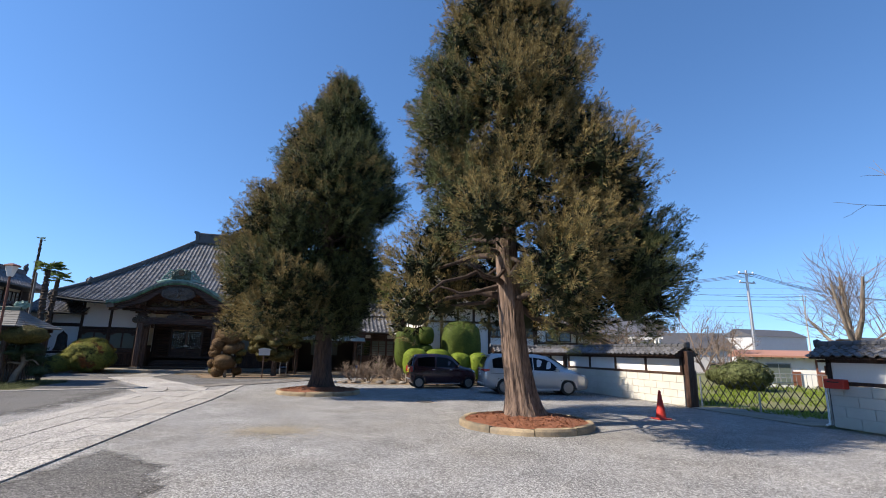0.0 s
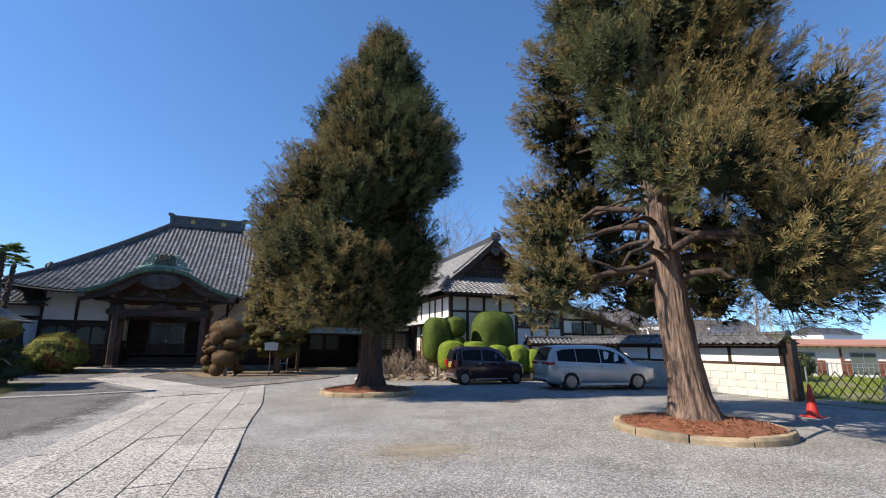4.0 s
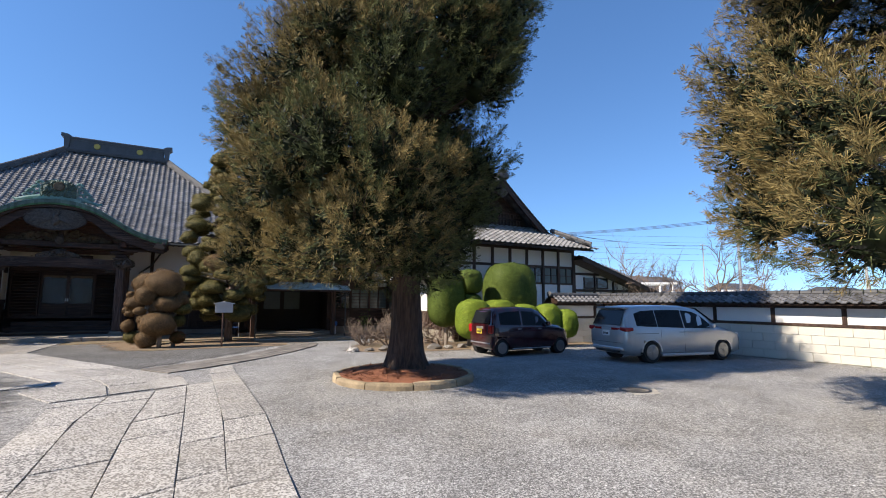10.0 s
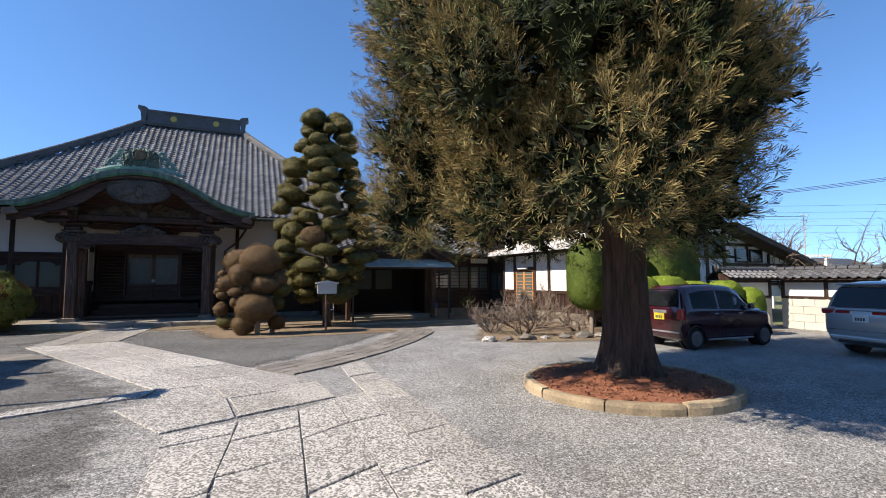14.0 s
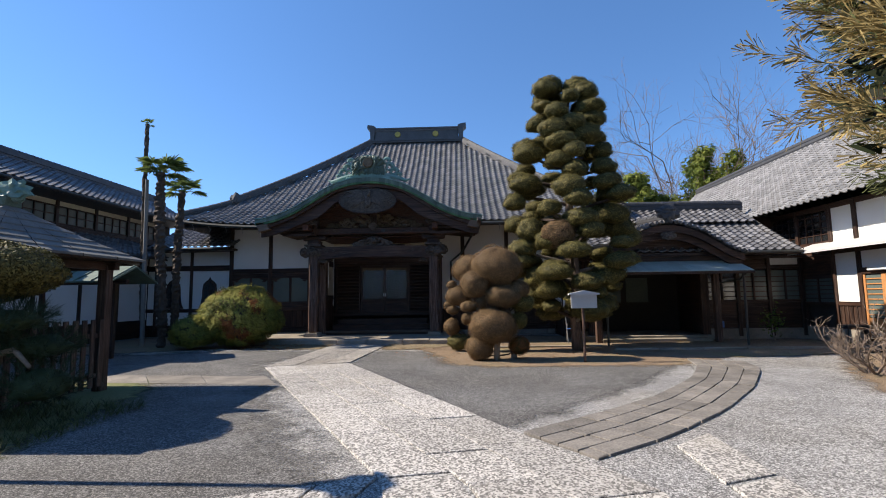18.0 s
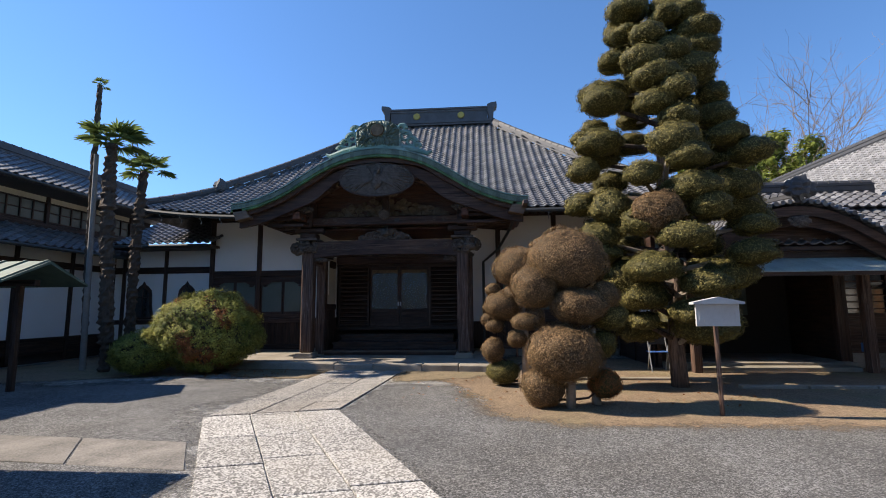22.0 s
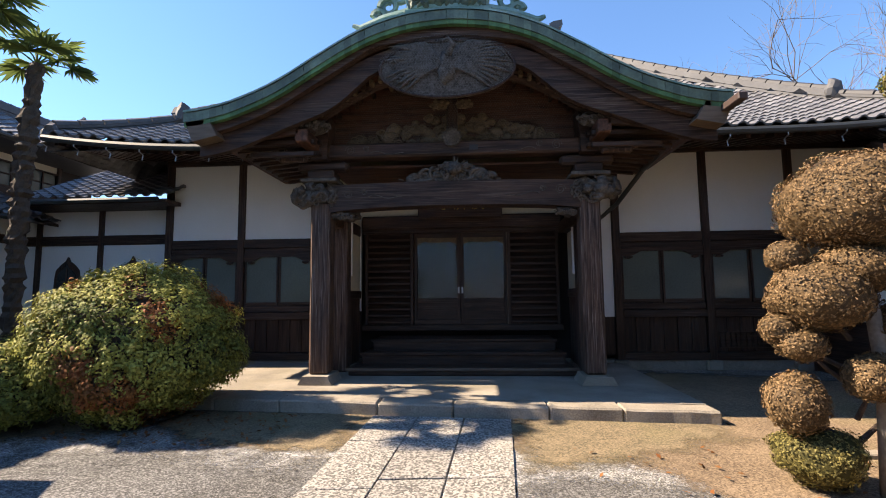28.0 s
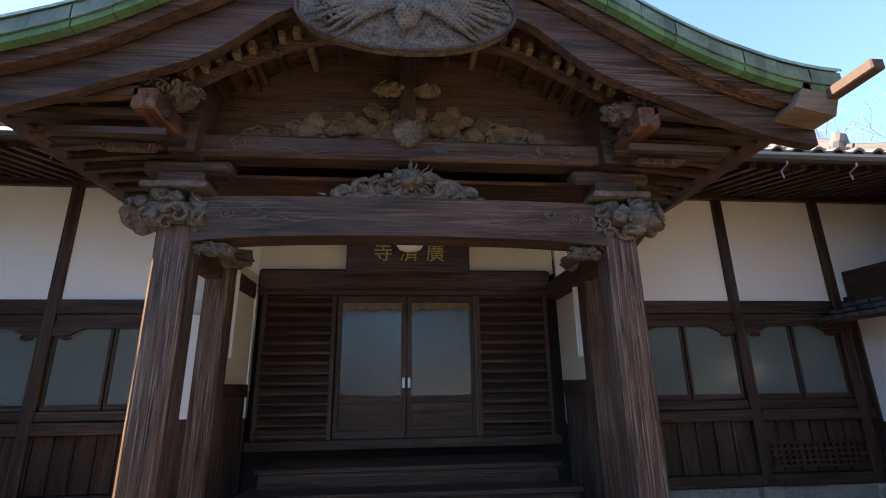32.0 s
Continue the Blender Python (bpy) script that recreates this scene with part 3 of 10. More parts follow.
def ridge_line(name, pts, parent, height=0.3, width=0.24, layers=3, material=TILE_DARK, cap=True):
    """A ridge of stacked flat tiles with a round cap along points."""
    bm = bmesh.new()
    pts = [Vector(p) for p in pts]
    h = height / (layers + 1)
    for k in range(layers):
        w = width * (1.0 if k % 2 else 0.86)
        for a, b in zip(pts, pts[1:]):
            d = b - a
            s = Vector((-d.y, d.x, 0)).normalized() * w / 2
            up0, up1 = Vector((0, 0, k * h + (0.01 if k % 2 else 0))), Vector((0, 0, (k + 1) * h))
            v = [bm.verts.new(p) for p in (a - s + up0, a + s + up0, b + s + up0, b - s + up0, a - s + up1, a + s + up1, b + s + up1, b - s + up1)]
            for f in ((0, 1, 2, 3), (7, 6, 5, 4), (0, 4, 5, 1), (2, 6, 7, 3), (1, 5, 6, 2), (0, 3, 7, 4)):
                bm.faces.new([v[i] for i in f])
    bmesh.ops.recalc_face_normals(bm, faces=bm.faces)
    ob = part(name, bm, material, parent)
    ob["kind"] = "stuff"
    if cap:
        bm = bmesh.new()
        for a, b in zip(pts, pts[1:]):
            d = b - a
            n = max(1, int(d.length / 0.28))
            for i in range(n):
                p, q = a + d * (i / n), a + d * ((i + 0.93) / n)
                z = Vector((0, 0, layers * h + 0.02))
                tube([p + z, q + z], [0.095, 0.085], 8, bm)
        part("ridge_cap", bm, material, ob, smooth=False)["kind"] = "stuff"
    return ob

# ---- ground and paving ----
def wavy(pts, amp=0.12, step=0.35, seed=1):
    """A closed outline made uneven."""
    out, rnd = [], random.Random(seed)
    for (x0, y0), (x1, y1) in zip(pts, pts[1:] + pts[:1]):
        n = max(1, int(math.hypot(x1 - x0, y1 - y0) / step))
        for i in range(n):
            out.append((x0 + (x1 - x0) * i / n + amp * (rnd.random() - 0.5), y0 + (y1 - y0) * i / n + amp * (rnd.random() - 0.5)))
    return out


def noise_mask(x, y):
    """Patchy density from 0 to 1."""
    return 0.5 + 0.25 * np.sin(x * 1.7 + 0.6 * np.sin(y * 1.1)) + 0.25 * np.sin(y * 1.3 + 1.2 * np.sin(x * 0.8))


bm = bmesh.new()
bmesh.ops.create_grid(bm, x_segments=40, y_segments=40, size=400)
part_ground = tagged(part("ground", bm, ASPHALT), "gravelly grey asphalt yard reaching to the horizon", "ground", kind="structure")

SOILS = [
    ("soil_bed", [(-13.9, 33.4), (-13.2, 32.6), (-12.2, 32.2), (-9.0, 32.2), (-8.1, 31.6), (-7.7, 30.0), (-7.3, 28.7), (-6.4, 28.2), (-2.4, 28.3), (-1.0, 29.3), (4.0, 30.2), (4.1, 33.7), (-6.8, 36.8), (-7.0, 33.2)], SOIL, "bare brown soil bed along the temple front"),
    ("soil_bed", [(-0.9, 25.3), (0.4, 24.3), (3.6, 23.9), (5.9, 23.6), (9.0, 23.6), (9.0, 26.8), (4.0, 26.8), (4.0, 30.2), (2.4, 29.8), (0.4, 27.6)], SOIL, "bare brown soil bed with stones under the shrubs"),
    ("soil_bed", [(-20.0, 37.0), (-20.0, 30.0), (-16.5, 31.6), (-13.9, 32.6), (-13.9, 36.6)], SOIL, "bare brown soil bed along the side building"),
    ("planting_bed", [(-16.5, 17.5), (-12.0, 19.8), (-11.3, 21.3), (-11.7, 22.5), (-12.2, 25.8), (-13.2, 26.9), (-20, 27)], GRASS, "thin grass bed beside the yard"),
]
def thinned(m):
    """A loose layer that thins out over what lies below it, by the mesh's own cover value."""
    n, l = m.node_tree.nodes, m.node_tree.links
    at = n.new("ShaderNodeAttribute")
    at.attribute_name = "cover"
    geo = n.new("ShaderNodeNewGeometry")
    big = n.new("ShaderNodeTexNoise")
    big.inputs["Scale"].default_value, big.inputs["Detail"].default_value = 2.2, 8
    big.inputs["Roughness"].default_value = 0.75
    l.new(geo.outputs["Position"], big.inputs["Vector"])
    add = n.new("ShaderNodeMath")
    l.new(at.outputs["Fac"], add.inputs[0])
    l.new(big.outputs[0], add.inputs[1])
    mr = n.new("ShaderNodeMapRange")
    mr.inputs[1].default_value, mr.inputs[2].default_value = 0.85, 1.15
    l.new(add.outputs[0], mr.inputs[0])
    clear = n.new("ShaderNodeBsdfTransparent")
    mx = n.new("ShaderNodeMixShader")
    l.new(mr.outputs[0], mx.inputs[0])
    l.new(clear.outputs[0], mx.inputs[1])
    l.new(n["Principled BSDF"].outputs[0], mx.inputs[2])
    l.new(mx.outputs[0], n["Material Output"].inputs[0])


def loose_layer(name, pts, z, material, soft=0.7, step=0.22):
    """A thin sheet of soil whose cover falls off across its outline."""
    P = np.array(pts, dtype=float)
    gx = np.arange(P[:, 0].min() - soft, P[:, 0].max() + soft + step, step)
    gy = np.arange(P[:, 1].min() - soft, P[:, 1].max() + soft + step, step)
    X, Y = np.meshgrid(gx, gy)
    dist = np.full(X.shape, 1e9)
    inside = np.zeros(X.shape, dtype=bool)
    for (x0, y0), (x1, y1) in zip(P, np.roll(P, -1, axis=0)):
        dx, dy = x1 - x0, y1 - y0
        t = np.clip(((X - x0) * dx + (Y - y0) * dy) / (dx * dx + dy * dy + 1e-9), 0, 1)
        dist = np.minimum(dist, np.hypot(X - x0 - t * dx, Y - y0 - t * dy))
        cross = (y0 > Y) != (y1 > Y)
        inside ^= cross & (X < dx * (Y - y0) / (dy + 1e-12) + x0)
    cover = np.clip(0.5 + 0.5 * np.where(inside, dist, -dist) / soft, 0, 1)
    ny, nx = X.shape
    idx = np.arange(ny * nx).reshape(ny, nx)
    keep = (cover[:-1, :-1] > 0) | (cover[1:, 1:] > 0) | (cover[1:, :-1] > 0) | (cover[:-1, 1:] > 0)
    F = np.stack([idx[:-1, :-1], idx[:-1, 1:], idx[1:, 1:], idx[1:, :-1]], axis=-1)[keep]
    me = bpy.data.meshes.new(name)
    me.from_pydata(np.stack([X.ravel(), Y.ravel(), np.full(X.size, z)], axis=1), [], F)
    me.attributes.new("cover", 'FLOAT', 'POINT').data.foreach_set("value", cover.ravel())
    me.materials.append(material)
    return new(name, me)


for m in (SOIL, MOSS, GRASS, DARK_ASPHALT):
    thinned(m)
tagged(loose_layer("worn_asphalt", wavy([(-19, 13), (-14, 9), (-8.4, 10), (-7.6, 19.5), (-8.2, 22), (-11.3, 27.5), (-11.4, 31.5), (-20, 31)], 1.2, 1.6, 8), 0.003, DARK_ASPHALT, 1.2, 0.4), "darker worn asphalt beside the stone path", "asphalt", kind="structure")
tagged(loose_layer("worn_asphalt", [(-6.6, 23.5), (-4.4, 25.8), (-2.3, 28.6), (-6.4, 28.7), (-7.4, 29.3), (-8.0, 31.2), (-9.4, 31.4), (-9.6, 28.9)], 0.0035, DARK_ASPHALT, 0.5, 0.2), "darker worn asphalt between the stone paths", "asphalt", kind="structure")
tagged(loose_layer("broken_asphalt", [(-5.2, 5.0), (-3.9, 5.2), (-3.2, 7.0), (-3.5, 8.3), (-4.55, 9.6), (-4.9, 8.0)], 0.0045, DARK_ASPHALT, 0.45, 0.12), "dark crumbling asphalt along the path's edge", "asphalt", kind="structure")
for k, (nm, pts, m, lab) in enumerate(SOILS):
    tagged(loose_layer(nm, pts, 0.005 + 0.002 * k, m), lab, "soil", kind="structure")
tagged(loose_layer("grass_field", [(10.2, 8), (40, -6), (60, 20), (40, 44), (14, 30), (10.2, 24)], 0.006, GRASS, 1.0, 0.8), "thin green grass lot beyond the gate", "grass", kind="structure")
tagged(loose_layer("moss_strip", [(-13.7, 32.75), (-13.0, 32.3), (-11.3, 31.9), (-11.2, 33.4), (-13.7, 33.6)], 0.014, MOSS, 0.5, 0.12), "mossy brown strip before the platform", "moss", kind="structure")
tagged(loose_layer("moss_strip", [(-9.3, 31.5), (-8.0, 32.0), (-7.1, 32.5), (-7.1, 33.25), (-9.3, 33.3)], 0.014, MOSS, 0.5, 0.12), "mossy brown strip before the platform", "moss", kind="structure")


def slab(quad, parent, material, z=0.024, gap=0.013, tilt=0.006, rnd=random.Random(4)):
    """One paving stone with worn edges."""
    c = Vector((sum(p[0] for p in quad) / 4, sum(p[1] for p in quad) / 4, 0))
    bm = bmesh.new()
    low, mid, top = [], [], []
    dz = (rnd.random() - 0.5) * 0.008
    for p in quad:
        p = Vector((p[0], p[1], 0))
        d = (c - p).normalized()
        p = p + d * (gap * (0.7 + rnd.random() * 0.6))
        t = (rnd.random() - 0.5) * tilt
        low.append(bm.verts.new((p.x, p.y, -0.03)))
        mid.append(bm.verts.new((p.x, p.y, z - 0.006 + dz + t)))
        q = p + d * 0.012
        top.append(bm.verts.new((q.x, q.y, z + dz + t)))
    for a, b in ((low, mid), (mid, top)):
        for i in range(4):
            bm.faces.new((a[i], a[(i + 1) % 4], b[(i + 1) % 4], b[i]))
    bm.faces.new(top)
    bmesh.ops.recalc_face_normals(bm, faces=bm.faces)
    return part("paving_stone", bm, material, parent)


def strip_of_slabs(left, right, lengths, cols, parent, material, seed, z=0.022, offset=0.5):
    """Slabs laid in columns between two edge lines, each given as a list of points of equal count."""
    rnd = random.Random(seed)

    def along(line, t):
        seg = [math.dist(a, b) for a, b in zip(line, line[1:])]
        t *= sum(seg)
        for (a, b), s in zip(zip(line, line[1:]), seg):
            if t <= s or b == line[-1]:
                k = t / s
                return a[0] + (b[0] - a[0]) * k, a[1] + (b[1] - a[1]) * k
            t -= s
    total = sum(math.dist(a, b) for a, b in zip(left, left[1:]))
    for c in range(cols):
        t = -(offset * lengths / total) * ((c % 2) * 0.9 + 0.6 * rnd.random())
        while t < 1:
            step = lengths * (0.7 + 0.65 * rnd.random()) / total
            t0, t1 = max(t, 0), min(t + step, 1)
            t += step
            if t1 - t0 < 0.004:
                continue
            pts = []
            for tt, cc in ((t0, c), (t0, c + 1), (t1, c + 1), (t1, c)):
                a, b = along(left, tt), along(right, tt)
                k = cc / cols
                pts.append((a[0] + (b[0] - a[0]) * k, a[1] + (b[1] - a[1]) * k))
            slab(pts, parent, material, z, rnd=rnd)


JOINT = surface("earthy_joint", (0.17, 0.15, 0.125), (0.07, 0.062, 0.052), 0.95, scale=3, fine=60, bump=0.4)
main_path = tagged(part("stone_path", outline([(-7.35, 8.6), (-4.7, 5.0), (-4.75, 17.0), (-5.0, 21.6), (-9.6, 28.9), (-9.36, 33.18), (-11.1, 33.31), (-11.35, 28.4), (-7.7, 21.9), (-7.3, 17.0)], -0.05, -0.006), JOINT),
                   "pale granite slab path across the yard", "path", kind="structure")
# the straight approach, four columns wide, with a long edging strip
JOINTS = [[(-7.45, 6.0), (-7.3, 17.1), (-7.35, 19.75)], [(-7.05, 6.0), (-6.84, 15.8), (-6.84, 18.2), (-6.65, 19.95)], [(-6.5, 6.0), (-6.23, 15.45), (-6.2, 17.25), (-5.98, 20.2)],
          [(-5.95, 6.0), (-5.64, 15.1), (-5.55, 17.84), (-5.48, 20.6)], [(-5.5, 6.0), (-5.25, 14.7), (-5.07, 17.6), (-5.02, 20.8)], [(-5.05, 6.0), (-4.75, 14.3), (-4.52, 17.3), (-4.47, 22.1)]]
for k in range(5):
    strip_of_slabs(JOINTS[k] if k < 4 else JOINTS[4][:3] + [(-5.0, 21.9)], JOINTS[k + 1], 1.25, 1, main_path, GRANITE, 30 + k)
slab([(-5.0, 21.95), (-4.48, 22.15), (-4.45, 23.3), (-4.96, 22.9)], main_path, GRANITE)
# the slanting stretch to the porch
strip_of_slabs([(-7.3, 19.9), (-7.65, 21.88), (-11.38, 28.39)], [(-5.45, 20.68), (-5.06, 20.95), (-9.65, 28.97)], 1.15, 3, main_path, GRANITE, 13)
strip_of_slabs([(-11.36, 28.45), (-11.13, 33.28)], [(-9.63, 29.0), (-9.39, 33.16)], 1.1, 3, main_path, GRANITE_WORN, 14)
slab([(-8.08, 21.08), (-7.48, 21.49), (-6.72, 20.10), (-7.40, 19.80)], main_path, GRANITE, gap=0.035)
branch = tagged(part("stone_branch_path", outline([(-7.77, 22.09), (-7.9, 21.75), (-12.3, 19.9), (-12.4, 20.2)], -0.05, -0.006), JOINT), "narrow pale stone strip leading off the path", "path", kind="structure")
strip_of_slabs([(-7.75, 22.1), (-12.4, 20.25)], [(-7.85, 21.72), (-12.3, 19.9)], 1.2, 1, branch, GRANITE, 15)
side_strip = tagged(part("stone_side_strip", outline([(-10.9, 27.2), (-10.3, 26.4), (-13.6, 26.6), (-14.4, 27.4)], -0.05, -0.006), JOINT), "pale worn stone strip beside the shelter", "path", kind="structure")
strip_of_slabs([(-10.85, 27.25), (-14.3, 27.5)], [(-10.3, 26.35), (-13.6, 26.6)], 1.5, 1, side_strip, DARKSTONE, 16, z=0.012)
DL = [(-6.4, 23.32), (-5.2, 24.3), (-4.26, 25.15), (-3.05, 26.6), (-2.25, 28.0), (-1.95, 29.1)]
DR = [(-5.82, 22.5), (-4.85, 23.2), (-3.65, 24.35), (-2.4, 25.85), (-1.22, 27.6), (-0.95, 28.6)]
dark_path = tagged(part("dark_stone_path", outline(DL + DR[::-1], -0.05, -0.006), JOINT), "dark weathered stone side path to the entrance", "path", kind="structure")
strip_of_slabs(DL, DR, 0.52, 4, dark_path, DARKSTONE, 17, z=0.03)

# platform of the porch: kerb stones round a flat top
platform = tagged(part("porch_platform", outline([(-7.1, 33.34), (-7.1, 36.75), (-14.3, 36.75), (-14.3, 33.90)], 0, 0.166), STEPSTONE), "low worn stone platform under the porch", "platform", kind="structure")
x = -14.6
rnd = random.Random(27)
for w in (1.22, 0.94, 1.35, 0.98, 1.18, 0.86, 1.09):
    bm = box(x + 0.003, 33.02, -0.02, x + w - 0.003, 33.35, 0.160 + 0.012 * rnd.random(), 0.022)
    bmesh.ops.subdivide_edges(bm, edges=[e for e in bm.edges if abs((e.verts[0].co - e.verts[1].co).x) > 0.5], cuts=9)
    for v in bm.verts:
        v.co.y += 0.022 * noise.noise(v.co * 3.1) + 0.079 * (-7.2 - v.co.x)
        v.co.z += 0.010 * noise.noise(v.co * 4.3 + Vector((5, 0, 0)))
    part("kerb_stone", bm, STEPSTONE, platform)
    x += w
for k in range(3):
    part("kerb_stone", box(-7.11, 33.36 + k * 1.13, -0.02, -6.98, 33.36 + (k + 1) * 1.13 - 0.006, 0.165, 0.015), STEPSTONE, platform)
kerb = tagged(part("low_kerb", box(-6.6, 31.92, -0.02, -3.0, 32.06, 0.05, 0.01), STEPSTONE), "low stone kerb line along the entrance front", "kerb", kind="structure")
for k in range(6):
    part("kerb_stone", box(-2.9 + k * 1.15, 31.0, -0.02, -1.78 + k * 1.15, 31.14, 0.055, 0.01), STEPSTONE, kerb)

# loose pale chippings over the yard
PEBBLE = surface("stone_chippings", (0.52, 0.51, 0.485), (0.30, 0.29, 0.275), 0.9, scale=6, fine=60, bump=0.2, rand=0.45, island=True)
rng = np.random.default_rng(12)
count = 90000
px = rng.uniform(-11.0, 6.0, count)
py = rng.uniform(2.0, 26.0, count)
keep = ~((px > -7.4) & (px < -4.6) & (py > 5.6) & (py < 23)) & (noise_mask(px, py) > rng.random(count)) & ~((py > 19.5) & (px < -4.6))
px, py = px[keep], py[keep]
count = len(px)
r = 0.004 + 0.010 * rng.random(count) ** 2.2
shape = np.array([(1, 0, 0), (0, 1, 0), (-1, 0, 0), (0, -1, 0), (0, 0, 0.8)], dtype=float)
ang = rng.random(count) * 6.28
ca, sa = np.cos(ang), np.sin(ang)
V = np.zeros((count, 5, 3))
for k, (a, b, c) in enumerate(shape):
    b *= 0.7
    V[:, k, 0] = px + r * (a * ca - b * sa) * (0.7 + 0.6 * rng.random(count))
    V[:, k, 1] = py + r * (a * sa + b * ca) * (0.7 + 0.6 * rng.random(count))
    V[:, k, 2] = 0.001 + r * c
F = (np.arange(count)[:, None, None] * 5 + np.array([(0, 1, 4), (1, 2, 4), (2, 3, 4), (3, 0, 4)])).reshape(-1, 3)
me = bpy.data.meshes.new("stone_chippings")
me.from_pydata(V.reshape(-1, 3), [], F)
me.materials.append(PEBBLE)
tagged(new("stone_chippings", me), "loose pale stone chippings scattered over the asphalt", "gravel", kind="stuff")

# ---- the temple hall ----
FY = 36.92
hall = thing("temple_hall", (-9.35, 40, 0), "dark timber temple hall with white plaster panels and grey tiled roof", "temple")
RZ0, RYE, RYR, RXC = 4.27, 35.10, 43.4, -9.35


def roof_z(t):
    return RZ0 + 3.77 * t + 2.05 * t * t


def lift(x, half, c):
    """The upturn of the eave near its corners."""
    k = max(0.0, abs(x - c) / half - 0.55) / 0.45
    return 0.30 * k * k


ROWS_H = 42


def front_surf(u, v):
    t = v / ROWS_H
    return Vector((u, RYE + (RYR - RYE) * t, roof_z(t) + lift(u, 8.35, RXC) * max(0, 1 - 2.2 * t)))


def hip_x(t):
    return 8.35 - 6.0 * max(t, 0) ** 1.4


main_roof = tile_roof("roof", front_surf, RXC - 8.35, RXC + 8.35, ROWS_H, hall, lo=lambda j: RXC - hip_x((j + 0.5) / ROWS_H), hi=lambda j: RXC + hip_x((j + 0.5) / ROWS_H),
                      near=lambda u, j: j < 7 and (-6.9 < u < -2.0))
for sgn in (-1, 1):
    def side_surf(u, v, sgn=sgn):
        t = v / ROWS_H
        return Vector((RXC + sgn * hip_x(t), u, roof_z(t)))
    tile_roof("side_roof", side_surf, RYE, 2 * RYR - RYE, ROWS_H, hall, lo=lambda j: RYE + (RYR - RYE) * j / ROWS_H, hi=lambda j: 2 * RYR - RYE - (RYR - RYE) * j / ROWS_H, wide=0.54)
# back slope and the boarding under the tiles
bm = bmesh.new()
N = 14
for back in (0, 1):
    rows = []
    for j in range(N + 1):
        t = j / N
        y = RYE + (RYR - RYE) * t
        y = 2 * RYR - y if back else y
        rows.append([bm.verts.new((RXC + s * (hip_x(t) - 0.05), y, roof_z(t) - 0.06)) for s in (-1, 1)])
    for a, b in zip(rows, rows[1:]):
        bm.faces.new((a[0], a[1], b[1], b[0]))
part("roof_boarding", bm, TILE_DARK, hall)
bm = bmesh.new()
rows = []
for y, z in ((RYE + 0.06, RZ0 - 0.09), (FY + 0.1, RZ0 + 0.29)):
    rows.append([bm.verts.new((RXC - 8.3 + 16.6 * i / 24, y, z + lift(RXC - 8.3 + 16.6 * i / 24, 8.35, RXC) * (1 if y < 36 else 0.4))) for i in range(25)])
for i in range(24):
    bm.faces.new((rows[0][i], rows[0][i + 1], rows[1][i + 1], rows[1][i]))
part("eave_soffit", bm, WOODY, hall)
for i in range(74):
    x = RXC - 8.2 + i * 16.4 / 73
    if -14.0 < x < -6.4:
        continue
    z = lift(x, 8.35, RXC)
    part("rafter", prism([(RYE + 0.12, RZ0 - 0.17 + z), (RYE + 0.12, RZ0 - 0.09 + z), (FY + 0.05, RZ0 + 0.28 + 0.4 * z), (FY + 0.05, RZ0 + 0.19 + 0.4 * z)], "x", x - 0.04, x + 0.04), WOODY, hall)
for a, b in ((RXC - 8.3, -13.9), (-6.5, RXC + 8.3)):
    pts = [(a + (b - a) * i / 12, RYE - 0.06, RZ0 - 0.10 + lift(a + (b - a) * i / 12, 8.35, RXC)) for i in range(13)]
    g = part("gutter", tube(pts, 0.065, 8), GUTTER, hall)
    for i in range(0, 13, 2):
        x, y, z = pts[i]
        part("gutter_hook", tube([(x, y, z + 0.05), (x, y - 0.02, z - 0.1), (x, y + 0.09, z - 0.14), (x, y + 0.07, z - 0.24)], 0.012, 5), STEEL, g)
# hips and the main ridge
for sgn in (-1, 1):
    pts = [(RXC + sgn * hip_x(t), RYE + (RYR - RYE) * t, roof_z(t) + lift(RXC + hip_x(t), 8.35, RXC) * max(0, 1 - 2.2 * t)) for t in [0.02 + 0.3 * i / 6 for i in range(7)]]
    ridge_line("hip_ridge", pts, hall, 0.20, 0.2, 2)
    pts = [(RXC + sgn * hip_x(t), RYE + (RYR - RYE) * t, roof_z(t) + 0.02) for t in [0.3 + 0.7 * i / 12 for i in range(13)]]
    ridge_line("hip_ridge", pts, hall, 0.34, 0.24, 3)
    p = pts[0]
    part("hip_end_ornament", lump((p[0] + sgn * 0.05, p[1] - 0.12, p[2] + 0.22), (0.17, 0.12, 0.26), 3 + sgn, 2, 0.5, 3), TILE_DARK, hall)
    p = (RXC + sgn * hip_x(0.02), RYE + 0.1, RZ0 + 0.36)
    part("corner_ornament", lump(p, (0.14, 0.14, 0.16), 7 + sgn, 2, 0.5, 3), TILE_DARK, hall)
RT = roof_z(1.0)
ridge_line("main_ridge_base", [(RXC - 2.5, RYR, RT - 0.05), (RXC + 2.5, RYR, RT - 0.05)], hall, 0.32, 0.62, 3, cap=False)
part("ridge_panel", box(RXC - 2.3, RYR - 0.22, RT + 0.18, RXC + 2.3, RYR + 0.22, RT + 0.62), TILE_DARK, hall, "dark ridge panel with wave pattern")
ridge_line("main_ridge", [(RXC - 2.45, RYR, RT + 0.6), (RXC + 2.45, RYR, RT + 0.6)], hall, 0.26, 0.6, 2)
